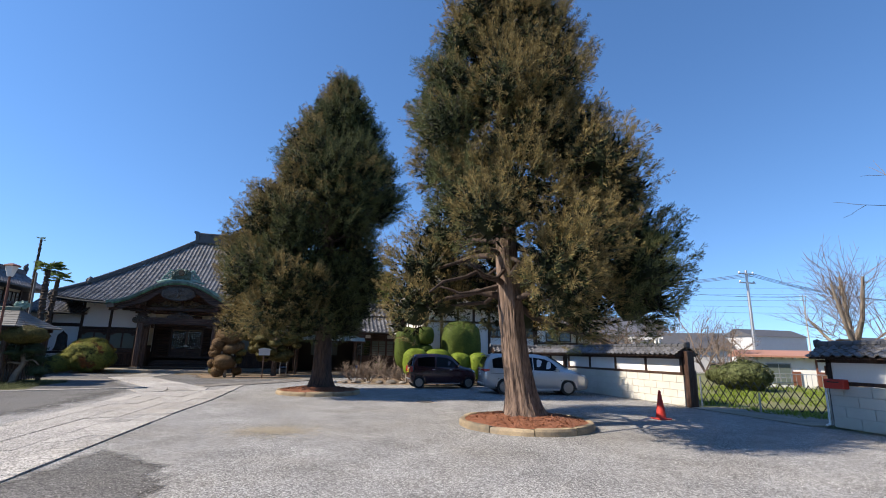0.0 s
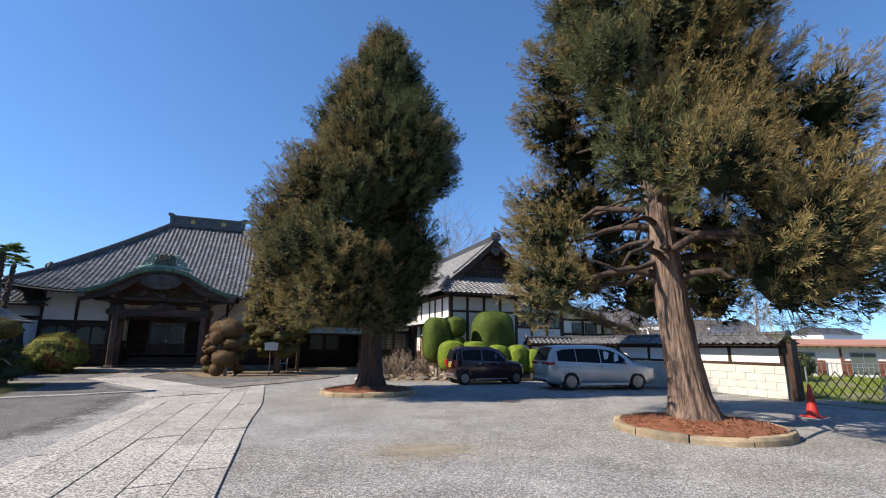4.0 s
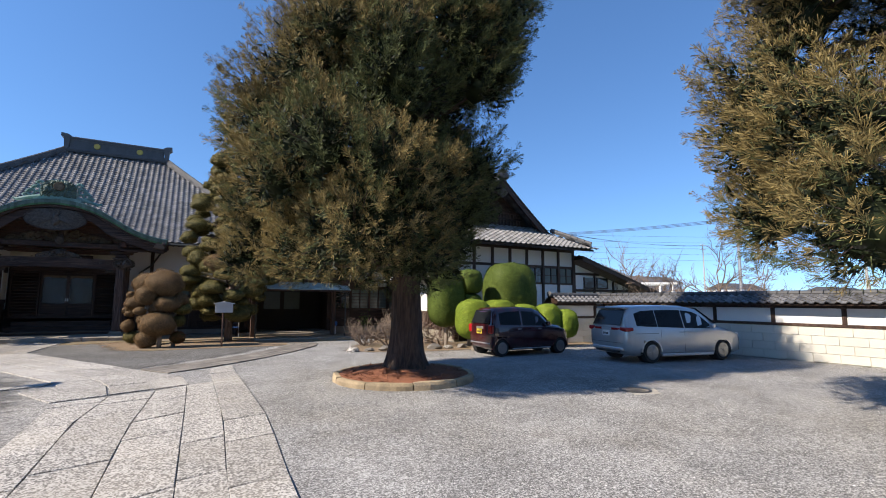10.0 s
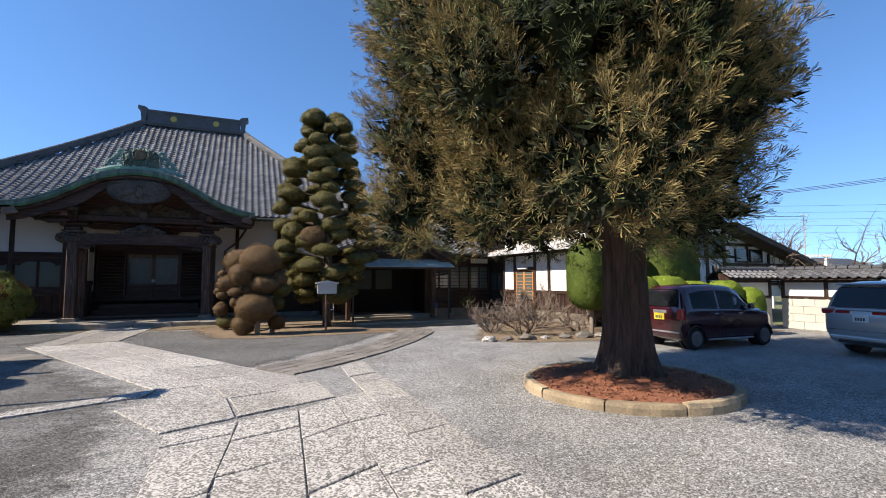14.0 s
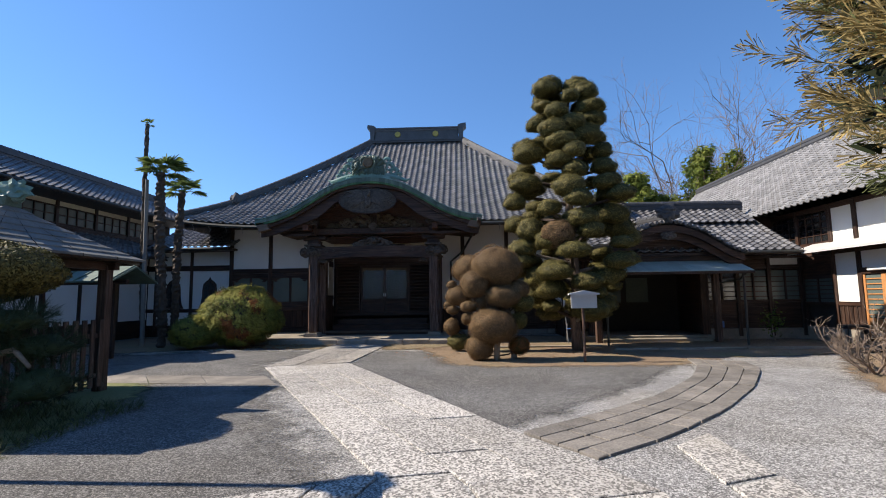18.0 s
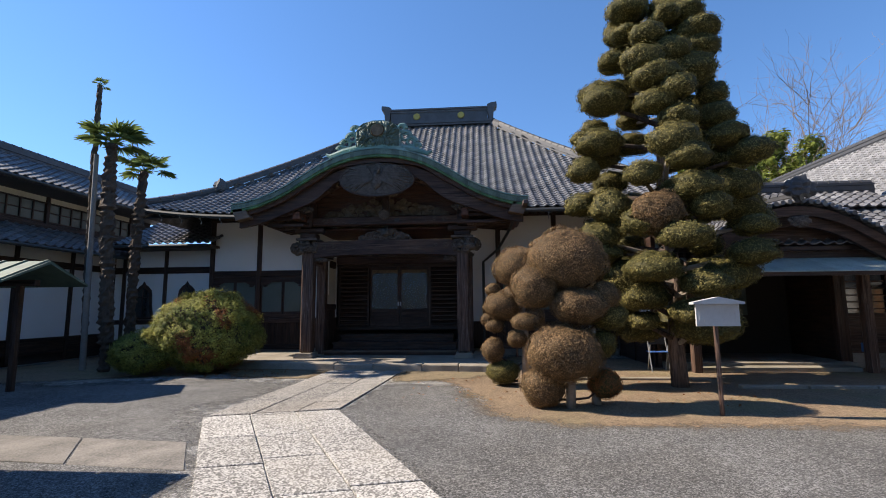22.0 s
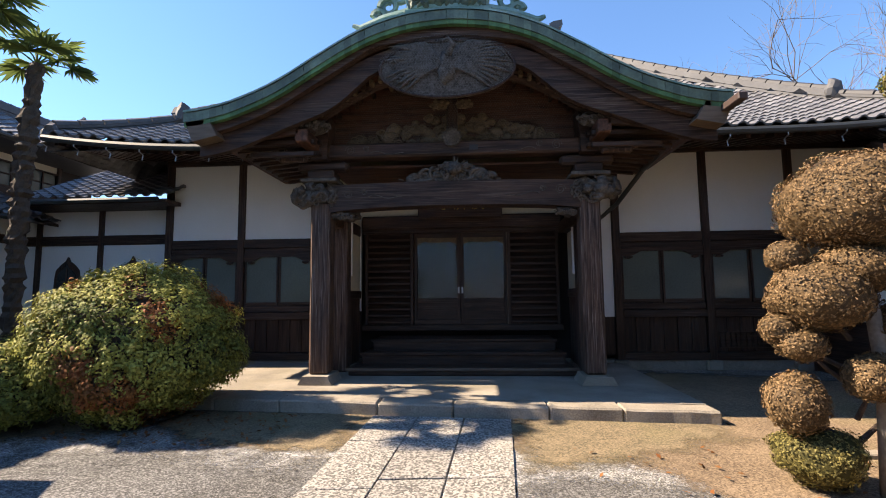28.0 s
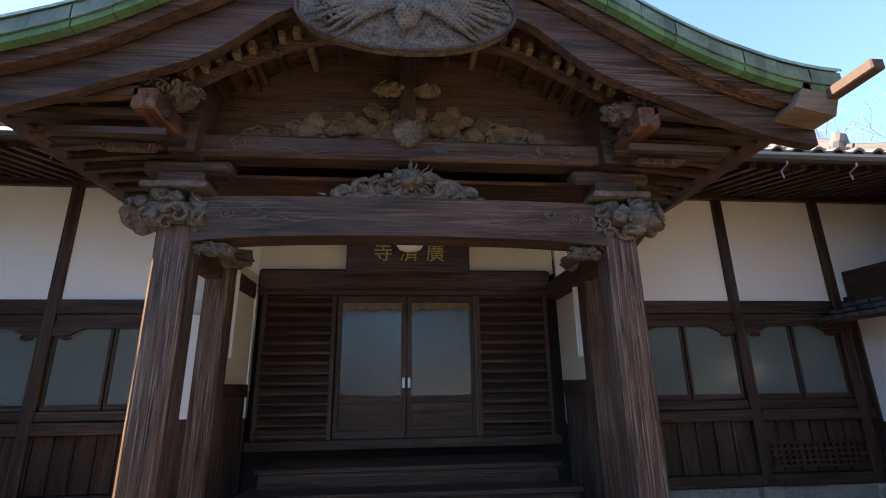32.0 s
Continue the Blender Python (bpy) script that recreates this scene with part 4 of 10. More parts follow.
for sgn in (-1, 1):
    o = part("ridge_end_tile", prism([(0.0, -0.25), (0.18, -0.1), (0.22, 0.45), (0.36, 0.55), (0.34, 0.72), (0.05, 0.68), (-0.1, 0.6)], "y", RYR - 0.3, RYR + 0.3), TILE_DARK, hall)
    o.data.transform(Matrix.Translation((RXC + sgn * 2.38, 0, RT + 0.25)) @ Matrix.Diagonal((sgn, 1, 1, 1)))
    c = bmesh.new()
    bmesh.ops.create_cone(c, cap_ends=True, segments=20, radius1=0.17, radius2=0.15, depth=0.05)
    c.transform(Matrix.Translation((RXC + sgn * 1.05, RYR - 0.245, RT + 0.4)) @ Matrix.Rotation(math.pi / 2, 4, 'X'))
    part("crest_disc", c, GOLD, hall, "round gold crest disc")

# walls of the front
def wall_bay(x0, x1, parent, y=FY):
    """One bay between two posts: boards, window, plaster."""
    part("plaster_panel", box(x0, y, 2.74, x1, y + 0.10, 4.37), PLASTER, parent)
    part("lintel", box(x0, y - 0.05, 2.55, x1, y + 0.08, 2.74, 0.008), WOODX, parent)
    part("head_rail", box(x0, y - 0.02, 2.44, x1, y + 0.06, 2.545, 0.006), WOODX, parent)
    part("sill_beam", box(x0, y - 0.07, 1.04, x1, y + 0.08, 1.19, 0.008), WOODX, parent)
    part("window_sill", box(x0, y - 0.03, 1.20, x1, y + 0.07, 1.32, 0.006), WOODX, parent)
    n = 6
    for i in range(n):
        w = (x1 - x0) / n
        part("wall_board", box(x0 + i * w + 0.004, y + 0.02, 0.36, x0 + (i + 1) * w - 0.004, y + 0.05, 1.04), WOOD, parent)
        part("batten", box(x0 + i * w - 0.018, y - 0.01, 0.36, x0 + i * w + 0.018, y + 0.02, 1.04), WOOD, parent)
    part("ground_sill", box(x0, y - 0.06, 0.2, x1, y + 0.1, 0.35, 0.01), WOODX, parent)
    mid = (x0 + x1) / 2
    for a, b in ((x0, mid), (mid, x1)):
        win = part("window_sash", box(a + 0.01, y + 0.0, 1.33, b - 0.01, y + 0.03, 1.40), WOODX, parent)
        part("stile", box(a + 0.01, y, 1.40, a + 0.05, y + 0.03, 2.435), WOOD, win)
        part("stile", box(b - 0.05, y, 1.40, b - 0.01, y + 0.03, 2.435), WOOD, win)
        part("pane", box(a + 0.05, y + 0.012, 1.40, b - 0.05, y + 0.02, 2.435), FROSTED, win, "greenish frosted glass pane")
    # scalloped board at the window's head, with curled ends
    pts = [(x0, 2.44), (x1, 2.44), (x1, 2.26)]
    for k in range(9):
        s = k / 8
        pts.append((x1 - 0.02 - (x1 - x0 - 0.04) * s, 2.26 + 0.10 * math.sin(math.pi * min(1, max(0, (s - 0.12) / 0.1)) / 2) if s < 0.5 else 2.26 + 0.10 * math.sin(math.pi * min(1, max(0, (0.88 - s) / 0.1)) / 2)))
    pts.append((x0, 2.26))
    part("scalloped_board", prism(pts, "y", y - 0.045, y - 0.015), WOODX, parent)
    for xx in (x0 + 0.16, x1 - 0.16):
        part("curled_bracket", lump((xx, y - 0.03, 2.24), (0.09, 0.02, 0.035), xx, 1, 0.3), WOOD, parent)


posts = [-16.42, -14.80, -13.15]
right = [-6.95, -5.19, -3.53, -1.9]
for xs in (posts, right):
    for a, b in zip(xs, xs[1:]):
        wall_bay(a + 0.075, b - 0.075, hall)
for xp in posts + right:
    part("wall_post", box(xp - 0.075, FY - 0.06, 0.2, xp + 0.075, FY + 0.12, 4.5, 0.01), WOOD, hall)
    part("post_stone", box(xp - 0.15, FY - 0.14, 0.0, xp + 0.15, FY + 0.14, 0.2, 0.03), STEPSTONE, hall)
part("head_beam", box(-16.5, FY - 0.08, 4.37, -1.8, FY + 0.12, 4.56, 0.01), WOODX, hall)
part("foundation", box(-16.5, FY - 0.02, 0, -1.8, FY + 0.3, 0.2), STEPSTONE, hall)
part("vent_grille", box(-3.40 - 1.6, FY - 0.015, 0.42, -3.45, FY + 0.0, 0.46), WOODX, hall)
for k in range(16):
    part("vent_bar", box(-5.02 + k * 0.1, FY - 0.02, 0.42, -4.98 + k * 0.1, FY + 0.015, 0.74), WOOD, hall)
for k in range(5):
    part("vent_rail", box(-5.05, FY - 0.024, 0.42 + k * 0.075, -3.45, FY - 0.001, 0.45 + k * 0.075), WOODX, hall)
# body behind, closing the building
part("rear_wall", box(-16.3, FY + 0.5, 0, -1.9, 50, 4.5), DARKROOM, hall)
# plaster returns beside the doors
part("plaster_panel", box(-13.07, FY, 1.2, -12.2, FY + 0.1, 4.37), PLASTER, hall)
part("plaster_panel", box(-7.9, FY, 1.05, -7.03, FY + 0.1, 4.37), PLASTER, hall)
part("wall_board", box(-13.07, FY + 0.02, 0.3, -12.2, FY + 0.06, 1.2), WOOD, hall)
part("wall_board", box(-7.9, FY + 0.02, 0.3, -7.03, FY + 0.06, 1.05), WOOD, hall)
for sgn, xw in ((1, -12.22), (-1, -7.92)):
    y0 = 35.75
    part("side_plaster", box(min(xw, xw - sgn * 0.08), y0 + 0.12, 1.62, max(xw, xw - sgn * 0.08), FY, 3.1), CREAM, hall, "cream plaster side panel")
    part("side_rail", box(min(xw + sgn * 0.03, xw - sgn * 0.1), y0 + 0.1, 1.46, max(xw + sgn * 0.03, xw - sgn * 0.1), FY, 1.62, 0.008), WOODY, hall)
    for k in range(5):
        part("side_board", box(min(xw, xw - sgn * 0.06), y0 + 0.12 + k * 0.21, 0.2, max(xw, xw - sgn * 0.06), y0 + 0.325 + k * 0.21, 1.46), POSTWOOD, hall)
    part("inner_post", box(xw - 0.13 - sgn * 0.04, y0 - 0.13, 0.17, xw + 0.13 - sgn * 0.04, y0 + 0.13, 3.1, 0.02), POSTWOOD, hall, "brown inner post")
    part("inner_capital", lump((xw - sgn * 0.04 + sgn * 0.1, y0 - 0.1, 3.0), (0.26, 0.2, 0.12), 5 + sgn, 3, 0.5, 4), CARVED, hall, "carved bracket end")
    part("light_tube", box(xw + sgn * 0.05, y0 + 0.2, 1.9, xw + sgn * 0.09, y0 + 0.26, 2.95, 0.01), WHITEPAINT, hall, "long white plastic strip")
# entrance: doors, louvres, lintel, sign
DY = FY - 0.02
for a, b, nm in ((-12.08, -11.08, "louvre_door"), (-9.15, -8.12, "louvre_door")):
    d = part(nm, box(a, DY, 0.92, b, DY + 0.02, 2.80), WOOD, hall, "dark louvred timber panel")
    for xx in (a, b - 0.06):
        part("stile", box(xx, DY - 0.09, 0.92, xx + 0.06, DY - 0.002, 2.80, 0.006), WOOD, d)
    for k in range(14):
        z = 0.96 + k * 0.13
        part("slat", prism([(DY - 0.10, z), (DY - 0.10, z + 0.028), (DY - 0.004, z + 0.12), (DY - 0.004, z + 0.09)], "x", a + 0.06, b - 0.06), WOODX, d)
for a, b in ((-11.07, -10.12), (-10.11, -9.16)):
    d = part("sliding_door", box(a, DY - 0.02, 0.92, b, DY + 0.02, 1.02, 0.005), WOODX, hall, "dark timber sliding door with wavy glass")
    for xx in (a, b - 0.065):
        part("stile", box(xx, DY - 0.02, 1.02, xx + 0.065, DY + 0.02, 2.80, 0.005), WOOD, d)
    part("rail", box(a + 0.065, DY - 0.02, 2.70, b - 0.065, DY + 0.02, 2.80, 0.005), WOODX, d)
    part("rail", box(a + 0.065, DY - 0.02, 1.36, b - 0.065, DY + 0.02, 1.45, 0.005), WOODX, d)
    part("lower_panel", box(a + 0.065, DY + 0.005, 1.02, b - 0.065, DY + 0.015, 1.36), WOODX, d)
    part("moulding", prism([(a + 0.12, 1.08), (b - 0.12, 1.08), (b - 0.12, 1.22), (b - 0.25, 1.31), (a + 0.25, 1.31), (a + 0.12, 1.22)], "y", DY - 0.008, DY + 0.004), WOODX, d)
    o = part("pane", box(a + 0.065, DY - 0.003, 1.45, b - 0.065, DY + 0.003, 2.70), PANE, d, "wavy glass pane")
    o.visible_shadow = False
    part("carved_head", prism([(a + 0.066, 2.70), (b - 0.066, 2.70), (b - 0.066, 2.55), (b - 0.2, 2.62), ((a + b) / 2, 2.59), (a + 0.2, 2.62), (a + 0.066, 2.55)], "y", DY - 0.018, DY - 0.006), CARVED_WARM, d, "carved openwork head")
    part("pull", box(b - 0.05 if a < -10.5 else a + 0.015, DY - 0.03, 1.55, b - 0.015 if a < -10.5 else a + 0.05, DY - 0.02, 1.68), STEEL, d, "small steel pull")
for xx in (-11.12, -9.14):
    part("door_stop", box(xx - 0.03, DY - 0.06, 0.92, xx + 0.03, DY - 0.022, 2.8, 0.006), STEPWOOD, hall)
part("door_track", box(-12.15, DY - 0.1, 0.80, -8.05, DY + 0.08, 0.92, 0.01), WOODX, hall)
part("door_head", box(-12.15, DY - 0.08, 2.80, -8.05, DY + 0.08, 2.88, 0.01), WOODX, hall)
bm = box(-12.15, DY - 0.14, 2.88, -8.05, DY + 0.05, 3.16, 0.03)
part("carved_lintel", bm, BEAMWOOD, hall)
part("plaster_panel", box(-12.2, FY, 3.15, -7.95, FY + 0.1, 4.37), CREAM, hall)
sign = part("name_board", box(-10.95, DY - 0.34, 3.06, -9.25, DY - 0.28, 3.62, 0.02, m=None), WOODX, hall, "dark framed temple name board with gilt characters")
for k, ch in enumerate("寺濟廣"):
    cu = bpy.data.curves.new("character", 'FONT')
    cu.body, cu.size, cu.align_x, cu.align_y, cu.extrude = ch, 0.27, 'CENTER', 'CENTER', 0.004
    ob = new("character", cu)
    ob.matrix_basis = pose(-10.45 + k * 0.36, DY - 0.348, 3.33, 90, 0, 0)
    cu.materials.append(GOLD)
    attach(ob, sign)
tagged(part("porch_lamp", lathe([(0.02, 0.16), (0.06, 0.15), (0.15, 0.09), (0.17, 0.02), (0.13, -0.04), (0.02, -0.07)][::-1], (-10.1, 35.6, 3.16), 16), WHITEPAINT, None, "", True), "white round porch lamp under the beam", "lamp")
# steps
for k, (y0, z0, z1) in enumerate(((35.25, 0.17, 0.30), (35.72, 0.30, 0.50), (36.10, 0.50, 0.70))):
    part("wooden_step", box(-12.0 + 0.12 * k, y0, z0 if k == 0 else 0.17, -8.15 - 0.1 * k, 36.88, z1, 0.015), WOODX, hall)
    part("tread_lip", box(-12.03 + 0.12 * k, y0 - 0.03, z1 - 0.05, -8.12 - 0.1 * k, y0 + 0.02, z1 + 0.004, 0.008), STEPWOOD if k == 0 else WOODX, hall)

# ---- the porch ----
PX, PY = -10.15, 34.85
HAFU = [(0.0, 5.60), (0.65, 5.53), (1.25, 5.33), (1.85, 5.00), (2.45, 4.64), (3.0, 4.40), (3.45, 4.27), (3.85, 4.22)]


def hafu_z(d):
    return curve_at(HAFU, abs(d))


porch = thing("porch_roof", (PX, 34.9, 0), "green copper porch roof with curved gable on carved timber posts", "porch")
XS = [-3.85 + 7.7 * i / 44 for i in range(45)]


def curved_sheet(y0, y1, top, bottom, xs=XS):
    """A sheet between two heights that follows the gable's curve."""
    bm = bmesh.new()
    cols = []
    for d in xs:
        z = hafu_z(d)
        cols.append([bm.verts.new((PX + d, y, z + h)) for y, h in ((y0, bottom), (y0, top), (y1, top), (y1, bottom))])
    for a, b in zip(cols, cols[1:]):
        for i in range(4):
            bm.faces.new((a[i], a[(i + 1) % 4], b[(i + 1) % 4], b[i]))
    bm.faces.new(cols[0])
    bm.faces.new(cols[-1][::-1])
    bmesh.ops.recalc_face_normals(bm, faces=bm.faces)
    return bm


# copper sheets in courses from the edge backwards
GY = 33.55
GREENEDGE = surface("mossy_copper", (0.085, 0.21, 0.085), (0.04, 0.10, 0.045), 0.7, scale=5, fine=25, bump=0.3, mix=0.4, rand=0.3, island=True)
for nm, y0, y1, up, low, mat, lab in (("copper_edge", GY, GY + 0.10, -0.015, -0.15, COPPER_DARK, "pale green copper fascia in short plates"), ("lower_copper_edge", GY + 0.02, GY + 0.10, -0.152, -0.215, GREENEDGE, "darker green lower copper strip")):
    verts, faces = [], []
    for i in range(26):
        d0, d1 = -3.85 + 7.7 * i / 26, -3.85 + 7.7 * (i + 1) / 26 - 0.006
        for q in range(3):
            e0, e1 = d0 + (d1 - d0) * q / 3, d0 + (d1 - d0) * (q + 1) / 3
            b = len(verts)
            for e in (e0, e1):
                verts += [(PX + e, y0 - 0.004 * (i % 2), hafu_z(e) + low), (PX + e, y0 - 0.004 * (i % 2), hafu_z(e) + up), (PX + e, y1, hafu_z(e) + up), (PX + e, y1, hafu_z(e) + low)]
            faces += [(b, b + 4, b + 5, b + 1), (b + 1, b + 5, b + 6, b + 2), (b + 3, b + 2, b + 6, b + 7), (b, b + 3, b + 7, b + 4)]
    part(nm, (verts, [], faces), mat, porch, lab)["kind"] = "stuff"
verts, faces = [], []
ys = [GY - 0.02 + 0.42 * k for k in range(12)]
for k, y in enumerate(ys):
    for i in range(len(XS) - 1):
        b = len(verts)
        h = 0.02
        for d, yy, hh in ((XS[i], y, h), (XS[i + 1], y, h), (XS[i + 1], y + 0.44, h - 0.018), (XS[i], y + 0.44, h - 0.018), (XS[i], y, h - 0.03), (XS[i + 1], y, h - 0.03)):
            verts.append((PX + d, yy, hafu_z(d) + hh + 0.10 * (yy - GY) * 0.3))
        faces += [(b, b + 1, b + 2, b + 3), (b + 4, b + 5, b + 1, b)]
part("copper_roof", (verts, [], faces), COPPER, porch)
bm = bmesh.new()
for i in range(0, len(XS), 2):
    d = XS[i]
    tube([(PX + d, GY + 0.04, hafu_z(d) + 0.018), (PX + d, GY + 0.45, hafu_z(d) + 0.032)], 0.016, 6, bm)
part("copper_seams", bm, COPPER, porch)["kind"] = "stuff"
part("roof_underside", curved_sheet(GY + 0.12, 37.2, -0.10, -0.16), UNDERWOOD, porch)


def hafu_board(y0, y1, up, depth, waist, name, material):
    """The broad curved gable board."""
    bm = bmesh.new()
    cols = []
    for d in [x * 0.97 for x in XS]:
        z = hafu_z(d)
        a = abs(d)
        low = depth + waist * math.exp(-((a - 1.75) / 0.5) ** 2) - 0.06 * math.exp(-((a - 1.1) / 0.25) ** 2)
        cols.append([bm.verts.new((PX + d, y, z + h)) for y, h in ((y0, -up - low), (y0, -up), (y1, -up), (y1, -up - low))])
    for a, b in zip(cols, cols[1:]):
        for i in range(4):
            bm.faces.new((a[i], a[(i + 1) % 4], b[(i + 1) % 4], b[i]))
    bm.faces.new(cols[0])
    bm.faces.new(cols[-1][::-1])
    bmesh.ops.recalc_face_normals(bm, faces=bm.faces)
    return part(name, bm, material, porch)


hafu_board(GY + 0.12, GY + 0.24, 0.18, 0.14, 0.0, "upper_gable_board", BEAMWOOD)
hafu_board(GY + 0.26, GY + 0.36, 0.30, 0.30, 0.16, "gable_board", BEAMWOOD)
for sgn in (-1, 1):
    part("eave_end_block", prism([(PX + sgn * 3.35, 3.86), (PX + sgn * 3.72, 3.78), (PX + sgn * 3.84, 4.1), (PX + sgn * 3.5, 4.12)], "y", GY + 0.02, GY + 0.3), STEPWOOD, porch, "pale weathered beam end")
    # rafters in two tiers under each side
    for k in range(10):
        d = sgn * (1.6 + k * 0.23)
        z = hafu_z(d)
        part("rafter", box(PX + d - 0.045, GY + 0.36, z - 0.30, PX + d + 0.045, 36.9, z - 0.20, 0.006), UNDERWOODY, porch)
    for k in range(6):
        z = 3.72 + k * 0.09
        dd = 2.55 + 0.16 * k
        part("side_rafter", box(min(PX + sgn * 2.1, PX + sgn * (dd + 0.55)), 34.1 + 0.3 * (k % 2), z - 0.03, max(PX + sgn * 2.1, PX + sgn * (dd + 0.55)), 34.19 + 0.3 * (k % 2), z + 0.04, 0.006), WOODX, porch)
    for k in range(11):
        y = 33.95 + k * 0.26
        part("side_rafter", prism([(PX + sgn * 2.3, 3.98), (PX + sgn * 3.5, 3.86), (PX + sgn * 3.5, 3.94), (PX + sgn * 2.3, 4.07)], "y", y, y + 0.08), BEAMWOOD, porch)
    part("side_purlin", box(min(PX + sgn * 2.15, PX + sgn * 2.35), 33.95, 3.86, max(PX + sgn * 2.15, PX + sgn * 2.35), 36.9, 4.06, 0.015), UNDERWOODY, porch)
    part("eave_fascia", box(min(PX + sgn * 3.45, PX + sgn * 3.6), GY + 0.3, 3.9, max(PX + sgn * 3.45, PX + sgn * 3.6), 36.6, 4.02, 0.01), WOODY, porch)
    # post with its stone and capital
    px = PX + sgn * 2.15
    st = part("post", box(px - 0.16, 34.58, 0.30, px + 0.16, 34.90, 3.05, 0.035), POSTWOOD, porch, "weathered square timber post")
    part("post_base", prism([(px - 0.27, 0.172), (px + 0.27, 0.172), (px + 0.22, 0.25), (px + 0.2, 0.30), (px - 0.2, 0.30), (px - 0.22, 0.25)], "y", 34.42, 35.0), STEPSTONE, st, "stone post base")
    part("capital", scrollwork((px + sgn * 0.10, 34.72, 3.17), (0.42, 0.33, 0.24), 21 + sgn, 22, 16), CARVED, porch, "carved beast-head beam end")
    part("capital_plate", box(px - 0.3, 34.45, 3.36, px + 0.3, 35.05, 3.42, 0.01), CARVED, porch)
    part("bracket_block", box(px - 0.22, 34.55, 3.42, px + 0.22, 34.95, 3.58, 0.03), BEAMWOOD, porch)
    part("bracket_arm", box(px - 0.42, 34.65, 3.58, px + 0.42, 34.85, 3.74, 0.04), BEAMWOOD, porch)
    part("strut", prism([(px - sgn * 0.12, 3.74), (px + sgn * 0.12, 3.74), (px + sgn * 0.16, 4.35), (px - sgn * 0.16, 4.45)], "y", 34.5, 34.85), BEAMWOOD, porch)
    part("carved_nosing", scrollwork((px + sgn * 0.05, 34.25, 4.16), (0.34, 0.26, 0.13), 31 + sgn, 14, 12), CARVED, porch, "carved nosing of the purlin")
    part("lower_carving", scrollwork((px - sgn * 0.34, 34.74, 2.84), (0.22, 0.15, 0.09), 41 + sgn, 10, 8), CARVED, porch, "small carved bracket")
    part("tie_beam", box(px - 0.1, 34.95, 2.75, px + 0.1, 36.9, 2.98, 0.02), BEAMWOOD, porch)
# rainbow beam, upper beam
bm = bmesh.new()
cols = []
for i in range(21):
    d = -2.06 + 4.12 * i / 20
    a = abs(d) / 2.06
    up = 0.05 * (1 - a * a)
    cols.append([bm.verts.new((PX + d, y, z)) for y, z in ((34.60, 2.91 + up - 0.04 * a ** 6), (34.60, 3.32 + up * 0.7), (34.92, 3.32 + up * 0.7), (34.92, 2.91 + up - 0.04 * a ** 6))])
for a, b in zip(cols, cols[1:]):
    for i in range(4):
        bm.faces.new((a[i], a[(i + 1) % 4], b[(i + 1) % 4], b[i]))
bm.faces.new(cols[0])
bm.faces.new(cols[-1][::-1])
bmesh.ops.recalc_face_normals(bm, faces=bm.faces)
part("rainbow_beam", bm, BEAMWOOD, porch, "long carved cross beam")
part("upper_beam", box(PX - 2.1, 34.62, 3.78, PX + 2.1, 34.90, 4.02, 0.03), BEAMWOOD, porch)
part("gable_back", prism([(PX + d, 3.95) for d in (-2.6, 2.6)] + [(PX + d, hafu_z(d) - 0.2) for d in [2.6 - 0.26 * i for i in range(21)]], "y", 35.0, 35.06), UNDERWOOD, porch)
part("ceiling_boards", box(PX - 2.1, 35.0, 3.70, PX + 2.1, 36.9, 3.74), UNDERWOOD, porch)

# ---- the side building with bell-shaped windows, and the long wing beside it ----
link = thing("link_building", (-18.3, 39, 0), "white plastered link building with bell-shaped windows", "building")
LY = 37.3
for a, b in ((-20.15, -19.86), (-19.74, -18.36), (-18.24, -16.5)):
    part("plaster_panel", box(a, LY, 2.94, b, LY + 0.1, 3.55), PLASTER, link)
    part("plaster_panel", box(a, LY, 1.15, b, LY + 0.1, 2.72), PLASTER, link)
    part("plaster_panel", box(a, LY, 0.45, b, LY + 0.1, 1.0), PLASTER, link)
for z in (0.33, 1.0, 2.72, 3.5):
    part("cross_beam", box(-20.2, LY - 0.04, z, -16.4, LY + 0.12, z + (0.15 if z < 2 else 0.22), 0.008), WOODX, link)
for x in (-19.8, -18.3):
    part("wall_post", box(x - 0.06, LY - 0.05, 0.1, x + 0.06, LY + 0.1, 3.6, 0.008), WOOD, link)


def bell_window(cx, parent, s=1.0):
    """A bell-shaped window: black frame, glass and bars."""
    half = [(0.0, 1.30), (0.05, 1.20), (0.16, 1.12), (0.27, 1.0), (0.30, 0.8), (0.31, 0.5), (0.36, 0.2), (0.45, 0.0)]
    pts = [(cx + x * s, 1.16 + z * s) for x, z in half] + [(cx - x * s, 1.16 + z * s) for x, z in half[::-1][:-1]]
    w = part("bell_window", prism(pts, "y", LY - 0.05, LY - 0.004), WOOD, parent, "black bell-shaped window frame")
    inner = [(cx + (p[0] - cx) * 0.78, 1.24 + (p[1] - 1.16) * 0.82) for p in pts]
    part("pane", prism(inner, "y", LY - 0.058, LY - 0.052), DARKGLASS, w)
    part("bar", box(cx - 0.015, LY - 0.07, 1.26, cx + 0.015, LY - 0.06, 2.2), WOOD, w)
    for z in (1.55, 1.9):
        part("bar", box(cx - 0.22, LY - 0.07, z, cx + 0.22, LY - 0.062, z + 0.02), WOOD, w)


